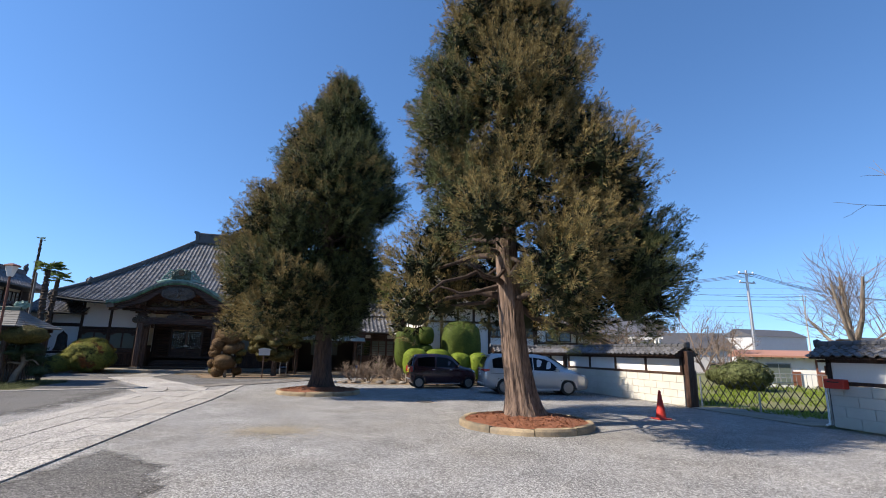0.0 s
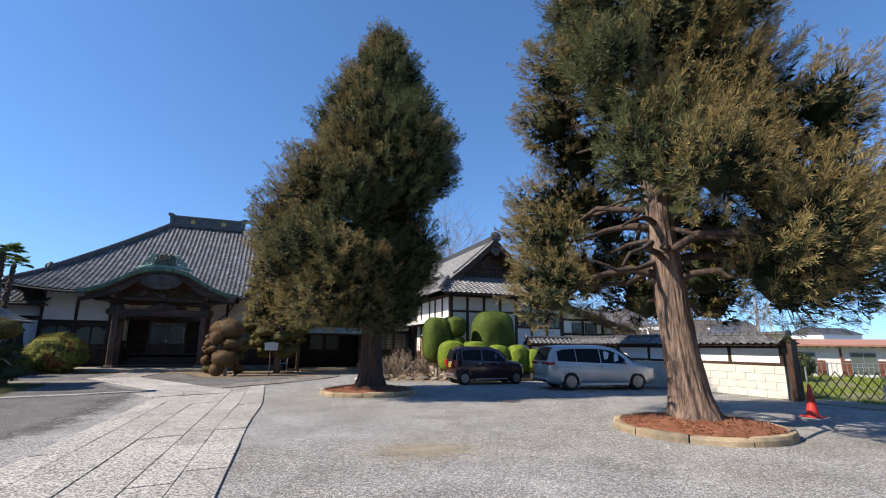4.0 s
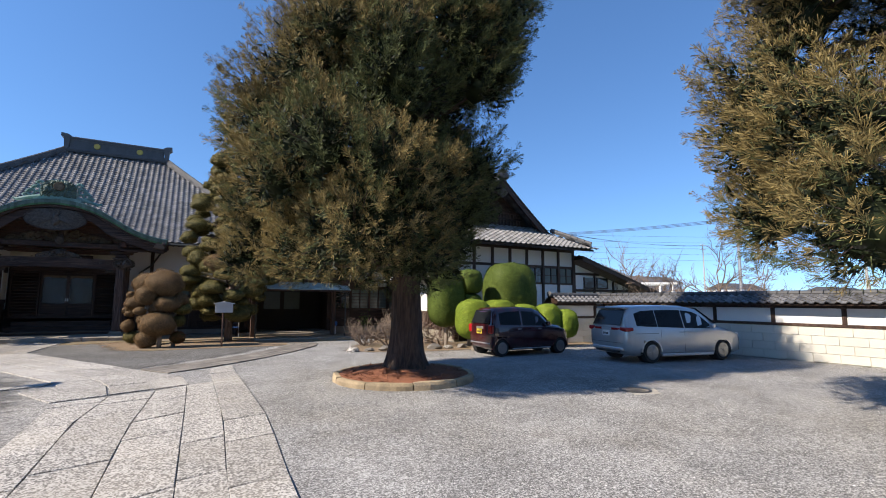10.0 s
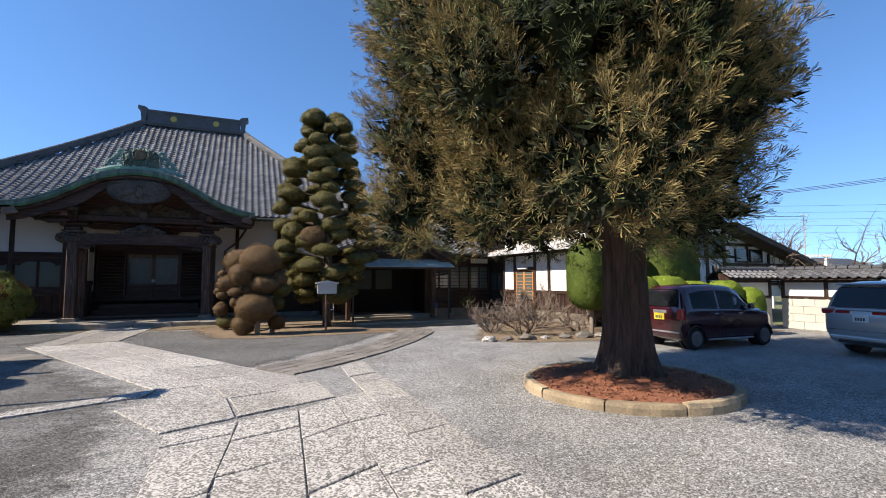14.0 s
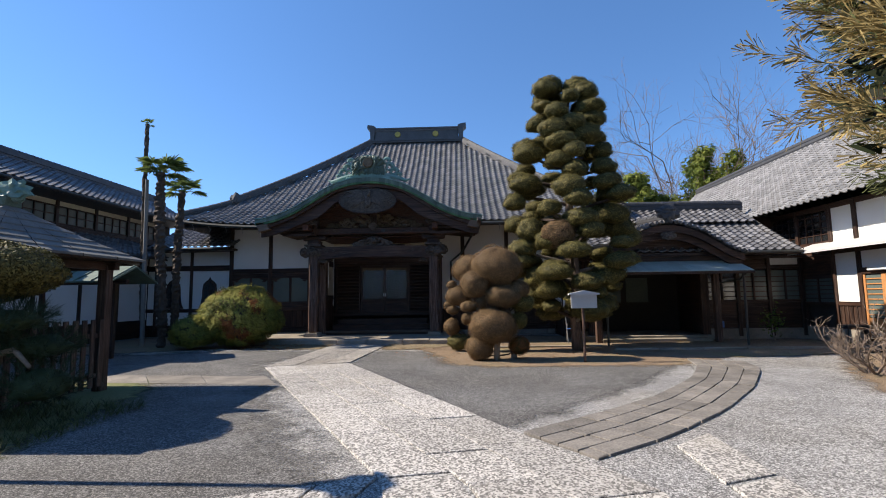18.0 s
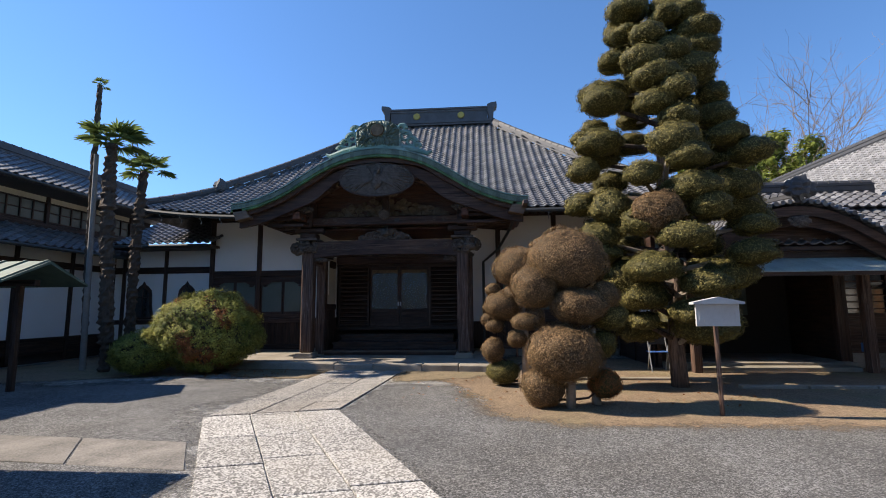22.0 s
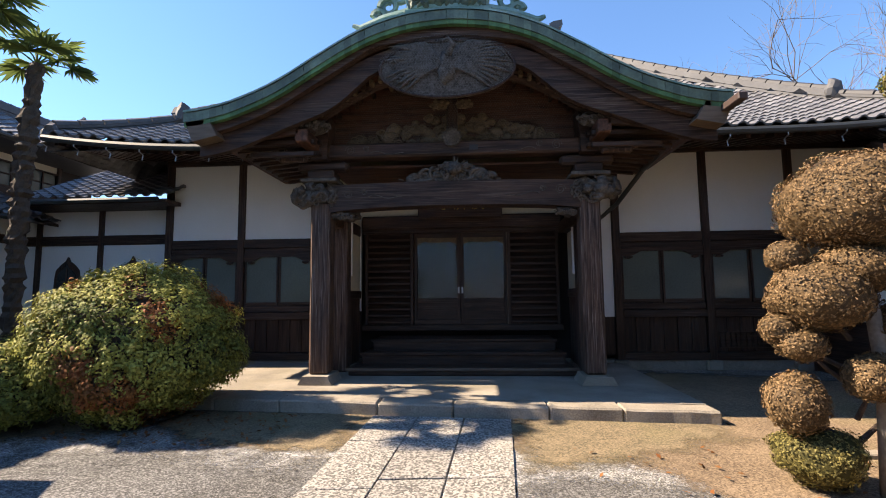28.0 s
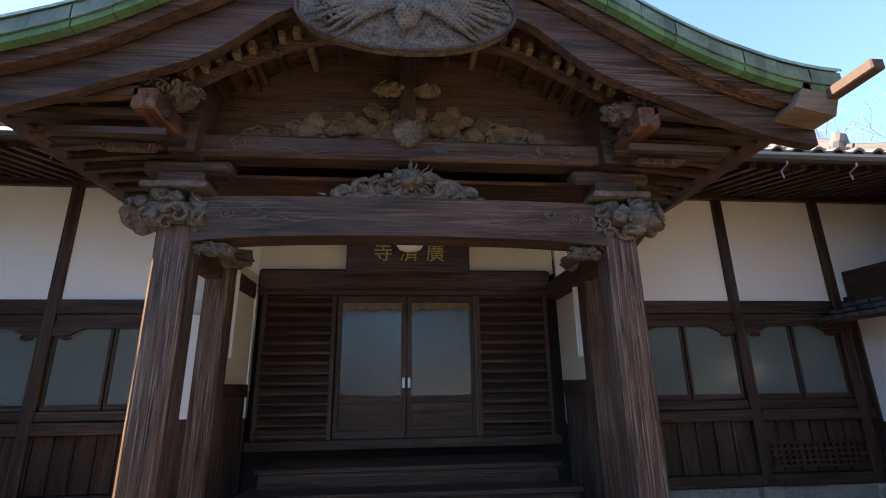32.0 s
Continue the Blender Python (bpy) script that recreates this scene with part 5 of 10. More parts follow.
bell_window(-19.05, link)
bell_window(-17.5, link)
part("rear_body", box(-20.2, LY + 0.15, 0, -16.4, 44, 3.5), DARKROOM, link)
tile_roof("roof", lambda u, v: Vector((u, 36.35 + 0.19 * v, 3.62 + 0.095 * v)), -19.6, -16.2, 14, link)
part("eave_board", box(-19.7, 36.42, 3.50, -16.2, 37.3, 3.58), WOODX, link)
part("gutter", tube([(-19.6, 36.3, 3.55), (-16.3, 36.3, 3.55)], 0.05, 8), GUTTER, link)

wing = thing("long_side_wing", (-21, 30, 0), "long two-storey white plastered wing with dark posts and tiled roofs", "building")
WX = -20.2
ys = [16.0 + 1.78 * k for k in range(14)]
for a, b in zip(ys, ys[1:]):
    part("plaster_panel", box(WX - 0.1, a + 0.06, 2.95, WX, b - 0.06, 3.3), PLASTER, wing)
    part("plaster_panel", box(WX - 0.1, a + 0.06, 0.72, WX, b - 0.06, 2.75), PLASTER, wing)
    part("base_board", box(WX - 0.06, a + 0.06, 0.25, WX + 0.01, b - 0.06, 0.60), WOODY, wing)
    win = part("upper_window", box(WX - 1.06, a + 0.05, 4.22, WX - 1.0, b - 0.05, 4.30), WOODY, wing)
    n = 4
    for k in range(n):
        y0 = a + 0.06 + (b - a - 0.12) * k / n
        y1 = a + 0.06 + (b - a - 0.12) * (k + 1) / n
        part("pane", box(WX - 1.05, y0 + 0.02, 4.30, WX - 1.03, y1 - 0.02, 4.86), FROSTED, win)
        part("bar", box(WX - 1.04, y0 - 0.02, 4.30, WX - 0.99, y0 + 0.02, 4.86), WOOD, win)
        part("bar", box(WX - 1.04, y0 + 0.02, 4.57, WX - 1.0, y1 - 0.02, 4.60), WOODY, win)
    part("upper_plaster", box(WX - 1.08, a + 0.05, 4.90, WX - 1.02, b - 0.05, 5.2), CREAM, wing)
for y in ys:
    part("wall_post", box(WX - 0.08, y - 0.06, 0.05, WX + 0.05, y + 0.06, 3.4, 0.008), WOOD, wing)
    part("upper_post", box(WX - 1.1, y - 0.06, 3.9, WX - 0.96, y + 0.06, 5.3, 0.008), WOOD, wing)
for z, h in ((0.60, 0.12), (2.75, 0.2), (3.3, 0.15)):
    part("cross_beam", box(WX - 0.08, 16.06, z, WX + 0.04, 37.3, z + h, 0.008), WOODY, wing)
part("upper_sill", box(WX - 1.1, 16, 4.05, WX - 0.95, 39.2, 4.22, 0.008), WOODY, wing)
part("upper_head", box(WX - 1.1, 16, 4.86, WX - 0.97, 39.2, 4.90, 0.008), WOODY, wing)
part("rear_body", box(WX - 3.7, 16, 0, WX - 1.12, 40.4, 5.2), DARKROOM, wing)
part("lower_body", box(WX - 2, 16.05, 0, WX - 0.12, 40.4, 3.6), DARKROOM, wing)
tile_roof("lower_roof", lambda u, v: Vector((WX + 0.85 - 0.2 * v, u, 3.25 + 0.085 * v)), 16, 37.5, 10, wing)
tile_roof("upper_roof", lambda u, v: Vector((WX + 0.0 - 0.18 * v, u, 5.22 + 0.095 * v + 0.0015 * v * v)), 15.5, 40.7, 10, wing)
ridge_line("ridge", [(WX - 1.8, 15.5, 6.28), (WX - 1.8, 40.6, 6.28)], wing, 0.35, 0.3, 3)
part("ridge_ornament", lump((WX - 1.8, 40.65, 6.75), (0.14, 0.12, 0.34), 9, 3, 0.6, 3), TILE_DARK, wing, "crest tile ornament")
part("far_roof", prism([(WX - 1.8, 6.27), (WX - 3.9, 5.1), (WX - 3.9, 5.0), (WX, 5.1), (WX, 5.17)], "y", 15.6, 40.6), TILE_DARK, wing)
part("lower_soffit", prism([(WX + 0.83, 3.22), (WX + 0.83, 3.16), (WX - 1.0, 3.9), (WX - 1.0, 4.0)], "y", 16, 37.6), WOODY, wing)
part("gutter", tube([(WX + 0.9, 16, 3.2), (WX + 0.9, 36.6, 3.2)], 0.05, 8), GUTTER, wing)
part("gutter", tube([(WX + 0.06, 16, 5.16), (WX + 0.06, 40.5, 5.16)], 0.05, 8), GUTTER, wing)

# ---- side entrance between hall and right wing ----
entry = thing("side_entrance", (0.3, 35, 0), "dark timber side entrance with curved tiled gable and copper canopy", "building")
EY = 33.9
# Near-black sheet; the shade deep in the entrance is in its colour.
part("interior_shade_sheet", box(-3.2, 35.9, 0, 4.2, 36.0, 3.0), DARKROOM, entry)
part("inner_side", box(1.0, EY + 0.05, 0, 1.06, 35.9, 2.7), WOODY, entry)
part("dark_side", box(-3.3, EY, 0, -3.2, 36.9, 3.2), WOODY, entry)
part("side_plaster", box(-3.33, EY + 0.1, 1.0, -3.302, 36.85, 2.7), PLASTER, entry, "white plaster side wall")
for y in (EY + 0.02, 35.4, 36.8):
    part("side_post", box(-3.37, y, 0, -3.335, y + 0.12, 2.8, 0.006), WOOD, entry)
lean = bmesh.new()
for k in range(13):
    y = EY + 0.02 + 0.225 * k
    for q in range(3):
        box(-3.95 + 0.21 * q, y, 2.42 + 0.11 * q, -3.72 + 0.21 * q, y + 0.19, 2.47 + 0.11 * q, 0.0, bm=lean)
part("lean_to_roof", lean, TILE_DARK, entry, "small tiled lean-to roof")["kind"] = "stuff"
part("lean_to_board", prism([(-3.95, 2.36), (-3.3, 2.70), (-3.3, 2.74), (-3.95, 2.41)], "y", EY, 36.9), WOODY, entry)
part("dark_ceiling", box(-3.3, EY - 0.2, 2.62, 4.1, 37, 2.7), WOODX, entry)
part("inner_floor", box(-3.2, EY - 0.3, 0, 1.0, 36, 0.16, 0.01), STEPSTONE, entry)
part("inner_step", box(-2.6, EY - 0.7, 0, 0.8, EY - 0.32, 0.10, 0.01), STEPSTONE, entry)
for x in (-1.9, -0.9):
    part("inner_screen", box(x, 35.85, 1.2, x + 0.8, 35.88, 2.1), FROSTED, entry)
for x in (-2.75, 0.92):
    part("entrance_post", box(x - 0.09, EY - 0.9, 0.0, x + 0.09, EY - 0.72, 2.7, 0.012), POSTWOOD, entry)
    part("entrance_post", box(x - 0.09, EY - 0.05, 0.0, x + 0.09, EY + 0.13, 2.7, 0.012), WOOD, entry)
part("white_strip", box(-3.0, EY + 0.02, 0.4, -2.86, EY + 0.06, 2.6), WOOD, entry)
# windowed wall
for k in range(3):
    a = 1.05 + 1.02 * k
    b = a + 0.98
    part("wall_board", box(a, EY, 0.35, b, EY + 0.06, 1.15), WOODX, entry)
    w = part("window", box(a, EY - 0.03, 1.15, b, EY + 0.06, 1.27, 0.006), WOODX, entry)
    part("pane", box(a + 0.05, EY + 0.01, 1.27, b - 0.05, EY + 0.02, 2.22), FROSTED if k else DARKGLASS, w)
    for q in range(5):
        part("bar", box(a, EY - 0.02, 1.36 + q * 0.16, b, EY + 0.005, 1.39 + q * 0.16), WOODX, w)
    for q in (0, 0.47, 0.94):
        part("bar", box(a + q, EY - 0.03, 1.27, a + q + 0.05, EY + 0.02, 2.25), WOOD, w)
    part("lintel", box(a, EY - 0.04, 2.25, b, EY + 0.06, 2.40, 0.006), WOODX, entry)
    part("plaster_panel", box(a, EY, 2.40, b, EY + 0.05, 2.62), PLASTER if k != 1 else WOODX, entry)
for x in (1.03, 2.05, 3.07, 4.1):
    part("wall_post", box(x - 0.06, EY - 0.05, 0.1, x + 0.06, EY + 0.08, 2.7, 0.008), WOOD, entry)
part("foundation", box(1.0, EY - 0.02, 0, 4.2, EY + 0.3, 0.34), STEPSTONE, entry)
tile_roof("roof", lambda u, v: Vector((u, 32.75 + 0.19 * v, 2.78 + 0.095 * v + 0.0012 * v * v)), -3.3, 3.4, 13, entry)
part("roof_bed", prism([(32.8, 2.70), (32.8, 2.76), (35.2, 3.98), (35.2, 3.85)], "x", -3.3, 3.4), WOODX, entry)
part("eave_board", box(-3.3, 32.78, 2.66, 3.4, 32.86, 2.76, 0.006), WOODX, entry)
part("clerestory", box(-2.6, 35.2, 3.7, 4.4, 36.2, 4.2), WOODX, entry)
tile_roof("upper_roof", lambda u, v: Vector((u, 34.6 + 0.19 * v, 3.95 + 0.11 * v)), -2.4, 3.4, 6, entry)
ridge_line("ridge", [(-2.4, 35.75, 4.55), (3.45, 35.75, 4.55)], entry, 0.36, 0.26, 4)
part("gutter", tube([(1.5, 32.7, 2.74), (3.4, 32.7, 2.74)], 0.05, 8), GUTTER, entry)
# curved gable in front
EC = -0.75
ETAB = [(0.0, 3.62), (0.5, 3.55), (1.0, 3.36), (1.5, 3.06), (1.95, 2.80), (2.3, 2.70)]


def entry_surf(u, v):
    d = abs(u)
    return Vector((EC + u, 32.35 + 0.2 * v, curve_at(ETAB, d) + 0.02 * v))


tile_roof("curved_gable_roof", entry_surf, -2.3, 2.3, 10, entry, wide=0.23)
bm = bmesh.new()
for k in range(34):
    u = -2.3 + 4.6 * k / 33
    tube([(EC + u, 32.27, curve_at(ETAB, abs(u)) + 0.05), (EC + u, 32.42, curve_at(ETAB, abs(u)) + 0.07)], 0.05, 8, bm)
part("verge_tiles", bm, TILE, entry)["kind"] = "stuff"
ridge_line("gable_ridge", [(EC, 32.3, 3.66), (EC, 34.6, 3.86)], entry, 0.25, 0.22, 2)
part("gable_ornament", lump((EC, 32.25, 3.92), (0.30, 0.10, 0.22), 4, 3, 0.6, 3), TILE_DARK, entry, "crest tile ornament")
bm = bmesh.new()
for yy, a, b in ((32.40, 0.04, 0.24), (32.55, 0.2, 0.45)):
    cols = []
    for k in range(31):
        u = -2.25 + 4.5 * k / 30
        z = curve_at(ETAB, abs(u))
        cols.append([bm.verts.new((EC + u, y, z - h)) for y, h in ((yy, b), (yy, a), (yy + 0.1, a), (yy + 0.1, b))])
    for p, q in zip(cols, cols[1:]):
        for i in range(4):
            bm.faces.new((p[i], p[(i + 1) % 4], q[(i + 1) % 4], q[i]))
bmesh.ops.recalc_face_normals(bm, faces=bm.faces)
part("gable_board", bm, BEAMWOOD, entry)
part("gable_back", prism([(EC + d, 2.4) for d in (-2.0, 2.0)] + [(EC + 2.0 - 0.2 * i, curve_at(ETAB, abs(2.0 - 0.2 * i)) - 0.1) for i in range(21)], "y", 32.9, 32.95), WOODX, entry)
part("pendant", lump((EC, 32.36, 3.24), (0.22, 0.05, 0.12), 9, 3, 0.5, 3), CARVED, entry, "carved gable pendant")
# copper canopy
bm = bmesh.new()
for k in range(22):
    a = -2.95 + 4.4 * k / 22
    box(a + 0.004, 31.95, 0, a + 0.196, 33.1, 0.02, bm=bm)
for v in bm.verts:
    v.co.z += 2.14 + (v.co.y - 31.95) * 0.36
part("canopy", bm, COPPER_PALE, entry, "pale green copper canopy")
part("canopy_fascia", box(-2.98, 31.97, 2.06, 1.48, 32.02, 2.14, 0.005), WOODX, entry)
for x in (-2.75, 1.25):
    part("canopy_post", tube([(x, 32.15, 0), (x, 32.15, 2.1)], 0.035, 8), GUTTER, entry)
part("downpipe", tube([(1.3, 32.05, 2.1), (1.22, 32.3, 1.9), (1.1, 32.8, 1.85), (1.1, 33.3, 1.8), (1.1, 33.4, 0.05)], 0.03, 8), GUTTER, entry)

# ---- the two-storey right wing ----
rw = thing("right_wing", (7.5, 30, 0), "two-storey white plastered wing with dark posts and tiled hip-and-gable roof", "building")
RX0, RX1, RYF = 4.2, 10.85, 26.9


def rwall(y0, y1, z0, z1, m, name="plaster_panel", d=0.0):
    return part(name, box(RX0 + d, y0, z0, RX0 + 0.1, y1, z1), m, rw)


ypost = [26.9, 28.05, 29.2, 30.15, 31.68, 32.6, 34.0, 35.4]
for y in ypost:
    part("wall_post", box(RX0 - 0.05, y - 0.07, 0.1, RX0 + 0.12, y + 0.07, 4.1, 0.008), WOOD, rw)
for a, b in zip(ypost, ypost[1:]):
    a, b = a + 0.07, b - 0.07
    if a > 32.5:
        # dark gridded windows above, sashes below
        w = part("upper_window", box(RX0, a, 2.95, RX0 + 0.06, b, 3.05), WOODY, rw)
        part("pane", box(RX0 + 0.02, a, 3.05, RX0 + 0.03, b, 3.95), DARKGLASS, w)
        for k in range(5):
            y = a + (b - a) * k / 4
            part("bar", box(RX0 - 0.01, y - 0.015, 3.05, RX0 + 0.03, y + 0.015, 3.95), WOOD, w)
        for k in range(4):
            part("bar", box(RX0 - 0.005, a, 3.25 + 0.2 * k, RX0 + 0.02, b, 3.27 + 0.2 * k), WOODY, w)
        w = part("lower_window", box(RX0 - 0.02, a, 1.08, RX0 + 0.06, b, 1.18), WOODY, rw)
        part("pane", box(RX0 + 0.02, a, 1.18, RX0 + 0.03, b, 1.9), FROSTED, w)
        for k in range(5):
            part("bar", box(RX0 - 0.01, a, 1.28 + 0.13 * k, RX0 + 0.015, b, 1.31 + 0.13 * k), WOODY, w)
        for k in range(3):
            y = a + (b - a) * k / 2
            part("bar", box(RX0 - 0.02, y - 0.025, 1.18, RX0 + 0.02, y + 0.025, 1.9), WOOD, w)
        part("wall_board", box(RX0, a, 1.9, RX0 + 0.06, b, 2.75), WOODY, rw)
    else:
        rwall(a, b, 2.98, 4.0, PLASTER)
        if 30.1 < a < 31:
            m0 = 30.95
            rwall(a, b, 2.15, 2.62, PLASTER)
            dr = part("entrance_door", box(RX0 - 0.02, a + 0.05, 0.12, RX0 + 0.03, b - 0.02, 0.2), ORANGE, rw, "orange cedar latticed sliding doors")
            for p, q in ((a + 0.05, m0), (m0, b - 0.02)):
                for yy in (p, q - 0.07):
                    part("stile", box(RX0 - 0.03, yy, 0.2, RX0 + 0.02, yy + 0.07, 1.95), ORANGE, dr)
                part("lower_panel", box(RX0 - 0.01, p + 0.07, 0.2, RX0 + 0.01, q - 0.07, 0.75), ORANGE, dr)
                part("pane", box(RX0 - 0.005, p + 0.07, 0.78, RX0 + 0.005, q - 0.07, 1.95), FROSTED, dr)
                for k in range(8):
                    part("bar", box(RX0 - 0.03, p + 0.07, 0.84 + 0.14 * k, RX0 - 0.006, q - 0.07, 0.87 + 0.14 * k), ORANGE, dr)
            part("door_lintel", box(RX0 - 0.06, a, 1.97, RX0 + 0.08, b, 2.15, 0.01), WOODY, rw)
            part("door_lamp", box(RX0 - 0.16, 30.6, 2.05, RX0 - 0.06, 31.3, 2.15, 0.02), WHITEPAINT, rw, "long white lamp over the door")
        else:
            rwall(a, b, 1.2, 2.62, PLASTER)
            part("rail", box(RX0 - 0.04, a, 1.08, RX0 + 0.08, b, 1.2, 0.008), WOODY, rw)
            n = 5
            for k in range(n):
                y = a + (b - a) * k / n
                part("wall_board", box(RX0, y + 0.005, 0.42, RX0 + 0.05, y + (b - a) / n - 0.005, 1.08), WOOD, rw)
                part("batten", box(RX0 - 0.02, y - 0.015, 0.42, RX0, y + 0.02, 1.08), WOOD, rw)
part("foundation", box(RX0 - 0.02, 26.9, 0, RX0 + 0.2, 35.4, 0.4), STEPSTONE, rw)
for z in (2.62, 2.80, 4.0):
    part("cross_beam", box(RX0 - 0.04, 26.97, z, RX0 + 0.1, 35.4, z + 0.16, 0.008), WOODY, rw)
part("pent_roof", prism([(RX0 - 0.8, 2.66), (RX0 - 0.8, 2.71), (RX0, 3.0), (RX0, 2.93)], "y", 26.9, 33.4), GREYPAINT, rw, "thin grey sheet pent roof")
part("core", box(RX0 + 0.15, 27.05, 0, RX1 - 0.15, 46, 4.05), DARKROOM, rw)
# gable end
xpost = [4.2, 5.15, 6.1, 7.05, 8.0, 8.95, 9.9, 10.85]
for x in xpost:
    part("wall_post", box(x - 0.07, RYF - 0.05, 0.1, x + 0.07, RYF + 0.1, 4.1, 0.008), WOOD, rw)
for a, b in zip(xpost, xpost[1:]):
    a, b = a + 0.07, b - 0.07
    part("plaster_panel", box(a, RYF, 3.3, b, RYF + 0.08, 4.0), PLASTER, rw)
    if a > 7.9:
        w = part("window", box(a, RYF - 0.03, 2.45, b, RYF + 0.05, 2.53), WOODX, rw)
        part("pane", box(a, RYF + 0.01, 2.53, b, RYF + 0.02, 3.2), DARKGLASS if a < 9 else FROSTED, w)
        for q in (0.0, 0.5, 0.96):
            part("bar", box(a + (b - a) * q, RYF - 0.02, 2.53, a + (b - a) * q + 0.04, RYF + 0.015, 3.2), WOOD, w)
        part("bar", box(a, RYF - 0.02, 2.85, b, RYF + 0.015, 2.88), WOODX, w)
        part("plaster_panel", box(a, RYF, 1.2, b, RYF + 0.08, 2.45), PLASTER, rw)
    else:
        part("plaster_panel", box(a, RYF, 1.2, b, RYF + 0.08, 3.2), PLASTER, rw)
    part("wall_board", box(a, RYF, 0.3, b, RYF + 0.06, 1.1), WOODX, rw)
for z in (1.1, 3.2, 4.0):
    part("cross_beam", box(4.27, RYF - 0.04, z, 10.78, RYF + 0.1, z + 0.12, 0.008), WOODX, rw)
part("right_wall", box(RX1 - 0.05, RYF + 0.1, 0, RX1 + 0.05, 46, 4.1), PLASTER, rw)
# roofs
RC, RZ = 7.12, 7.35


def wing_left(u, v):
    t = v / 22
    return Vector((3.25 + (RC - 3.25) * t, u, 4.12 + 2.75 * t + 0.5 * t * t))


def wing_front(j):
    return min(27.45, 25.8 + (wing_left(0, j).z - 4.12) * 2.1)


tile_roof("roof", wing_left, 25.8, 46, 22, rw, TILE_PALE, lo=wing_front)
tile_roof("far_roof", lambda u, v: Vector((2 * RC - wing_left(u, v).x, u, wing_left(u, v).z)), 25.8, 46, 22, rw, TILE, wide=0.54, lo=wing_front)
tile_roof("skirt_roof", lambda u, v: Vector((u, 25.75 + 0.21 * v, 4.08 + 0.1 * v)), 3.3, 11.3, 12, rw, TILE_PALE, lo=lambda j: 3.3 + 0.13 * j, hi=lambda j: 11.3 - 0.16 * j)
bm = bmesh.new()
low = [bm.verts.new((RC + d, 25.8, z)) for d, z in ((-3.7, 3.98), (4.0, 3.98), (4.0, 4.05), (-3.7, 4.05))]
top = [bm.verts.new((RC + d, 28.4, z)) for d, z in ((-2.4, 5.1), (2.4, 5.1), (2.4, 5.24), (-2.4, 5.24))]
bm.faces.new(low)
bm.faces.new(top[::-1])
for i in range(4):
    bm.faces.new((low[i], top[i], top[(i + 1) % 4], low[(i + 1) % 4]))
bmesh.ops.recalc_face_normals(bm, faces=bm.faces)
part("skirt_bed", bm, WOODX, rw)
ridge_line("ridge", [(RC, 27.5, 7.3), (RC, 46, 7.3)], rw, 0.36, 0.3, 4)
part("ridge_ornament", scrollwork((RC, 27.42, 7.52), (0.40, 0.13, 0.38), 6, 16, 10), TILE_DARK, rw, "dark crest tile ornament")
tri = [(RC - 2.55, 5.05), (RC + 2.55, 5.05), (RC + 1.4, 6.0), (RC, 7.2), (RC - 1.4, 6.0)]
part("gable_wall", prism(tri, "y", 28.3, 28.36), WOODX, rw)
for k in range(17):
    d = -1.6 + 0.2 * k
    part("gable_lattice", box(RC + d - 0.035, 28.22, 5.32, RC + d + 0.035, 28.29, 5.86), POSTWOOD, rw)
for z, h in ((5.22, 1.85), (5.58, 1.72), (5.86, 1.55)):
    part("gable_rail", box(RC - h, 28.19, z, RC + h, 28.30, z + 0.09), BEAMWOOD, rw)
for d, h in ((0.95, 0.20), (0.55, 0.36)):
    part("gable_brace", tube([(RC - d + 2 * d * q / 12, 28.22, 5.98 + h * 1.6 * math.sin(math.pi * q / 12)) for q in range(13)], 0.05, 6), POSTWOOD, rw)
part("gable_pendant", scrollwork((RC, 27.50, 6.72), (0.36, 0.06, 0.30), 12, 10, 8), CARVED, rw, "carved gable pendant")
for s in (-1, 1):
    pts = [Vector((RC + s * d, 27.46, wing_left(0, 22 * (1 - d / 3.87)).z - 0.03)) for d in (0.0, 0.5, 1.0, 1.6, 2.2, 2.75)]
    bm = bmesh.new()
    rows = [[bm.verts.new(p + Vector((0, y, h))) for y, h in ((0, -0.30), (0, -0.02), (0.12, -0.02), (0.12, -0.30))] for p in pts]
    for a, b in zip(rows, rows[1:]):
        for i in range(4):
            bm.faces.new((a[i], a[(i + 1) % 4], b[(i + 1) % 4], b[i]))
    bmesh.ops.recalc_face_normals(bm, faces=bm.faces)
    part("barge_board", bm, WOODX, rw)
    ridge_line("verge_ridge", [p + Vector((-s * 0.35, 0.35, 0.30)) for p in pts[1:]], rw, 0.14, 0.2, 2)
    ridge_line("hip_ridge", [(RC + s * 3.85, 25.8, 4.2), (RC + s * 3.35, 26.6, 4.6), (RC + s * 2.85, 27.45, 5.0)], rw, 0.18, 0.2, 2)

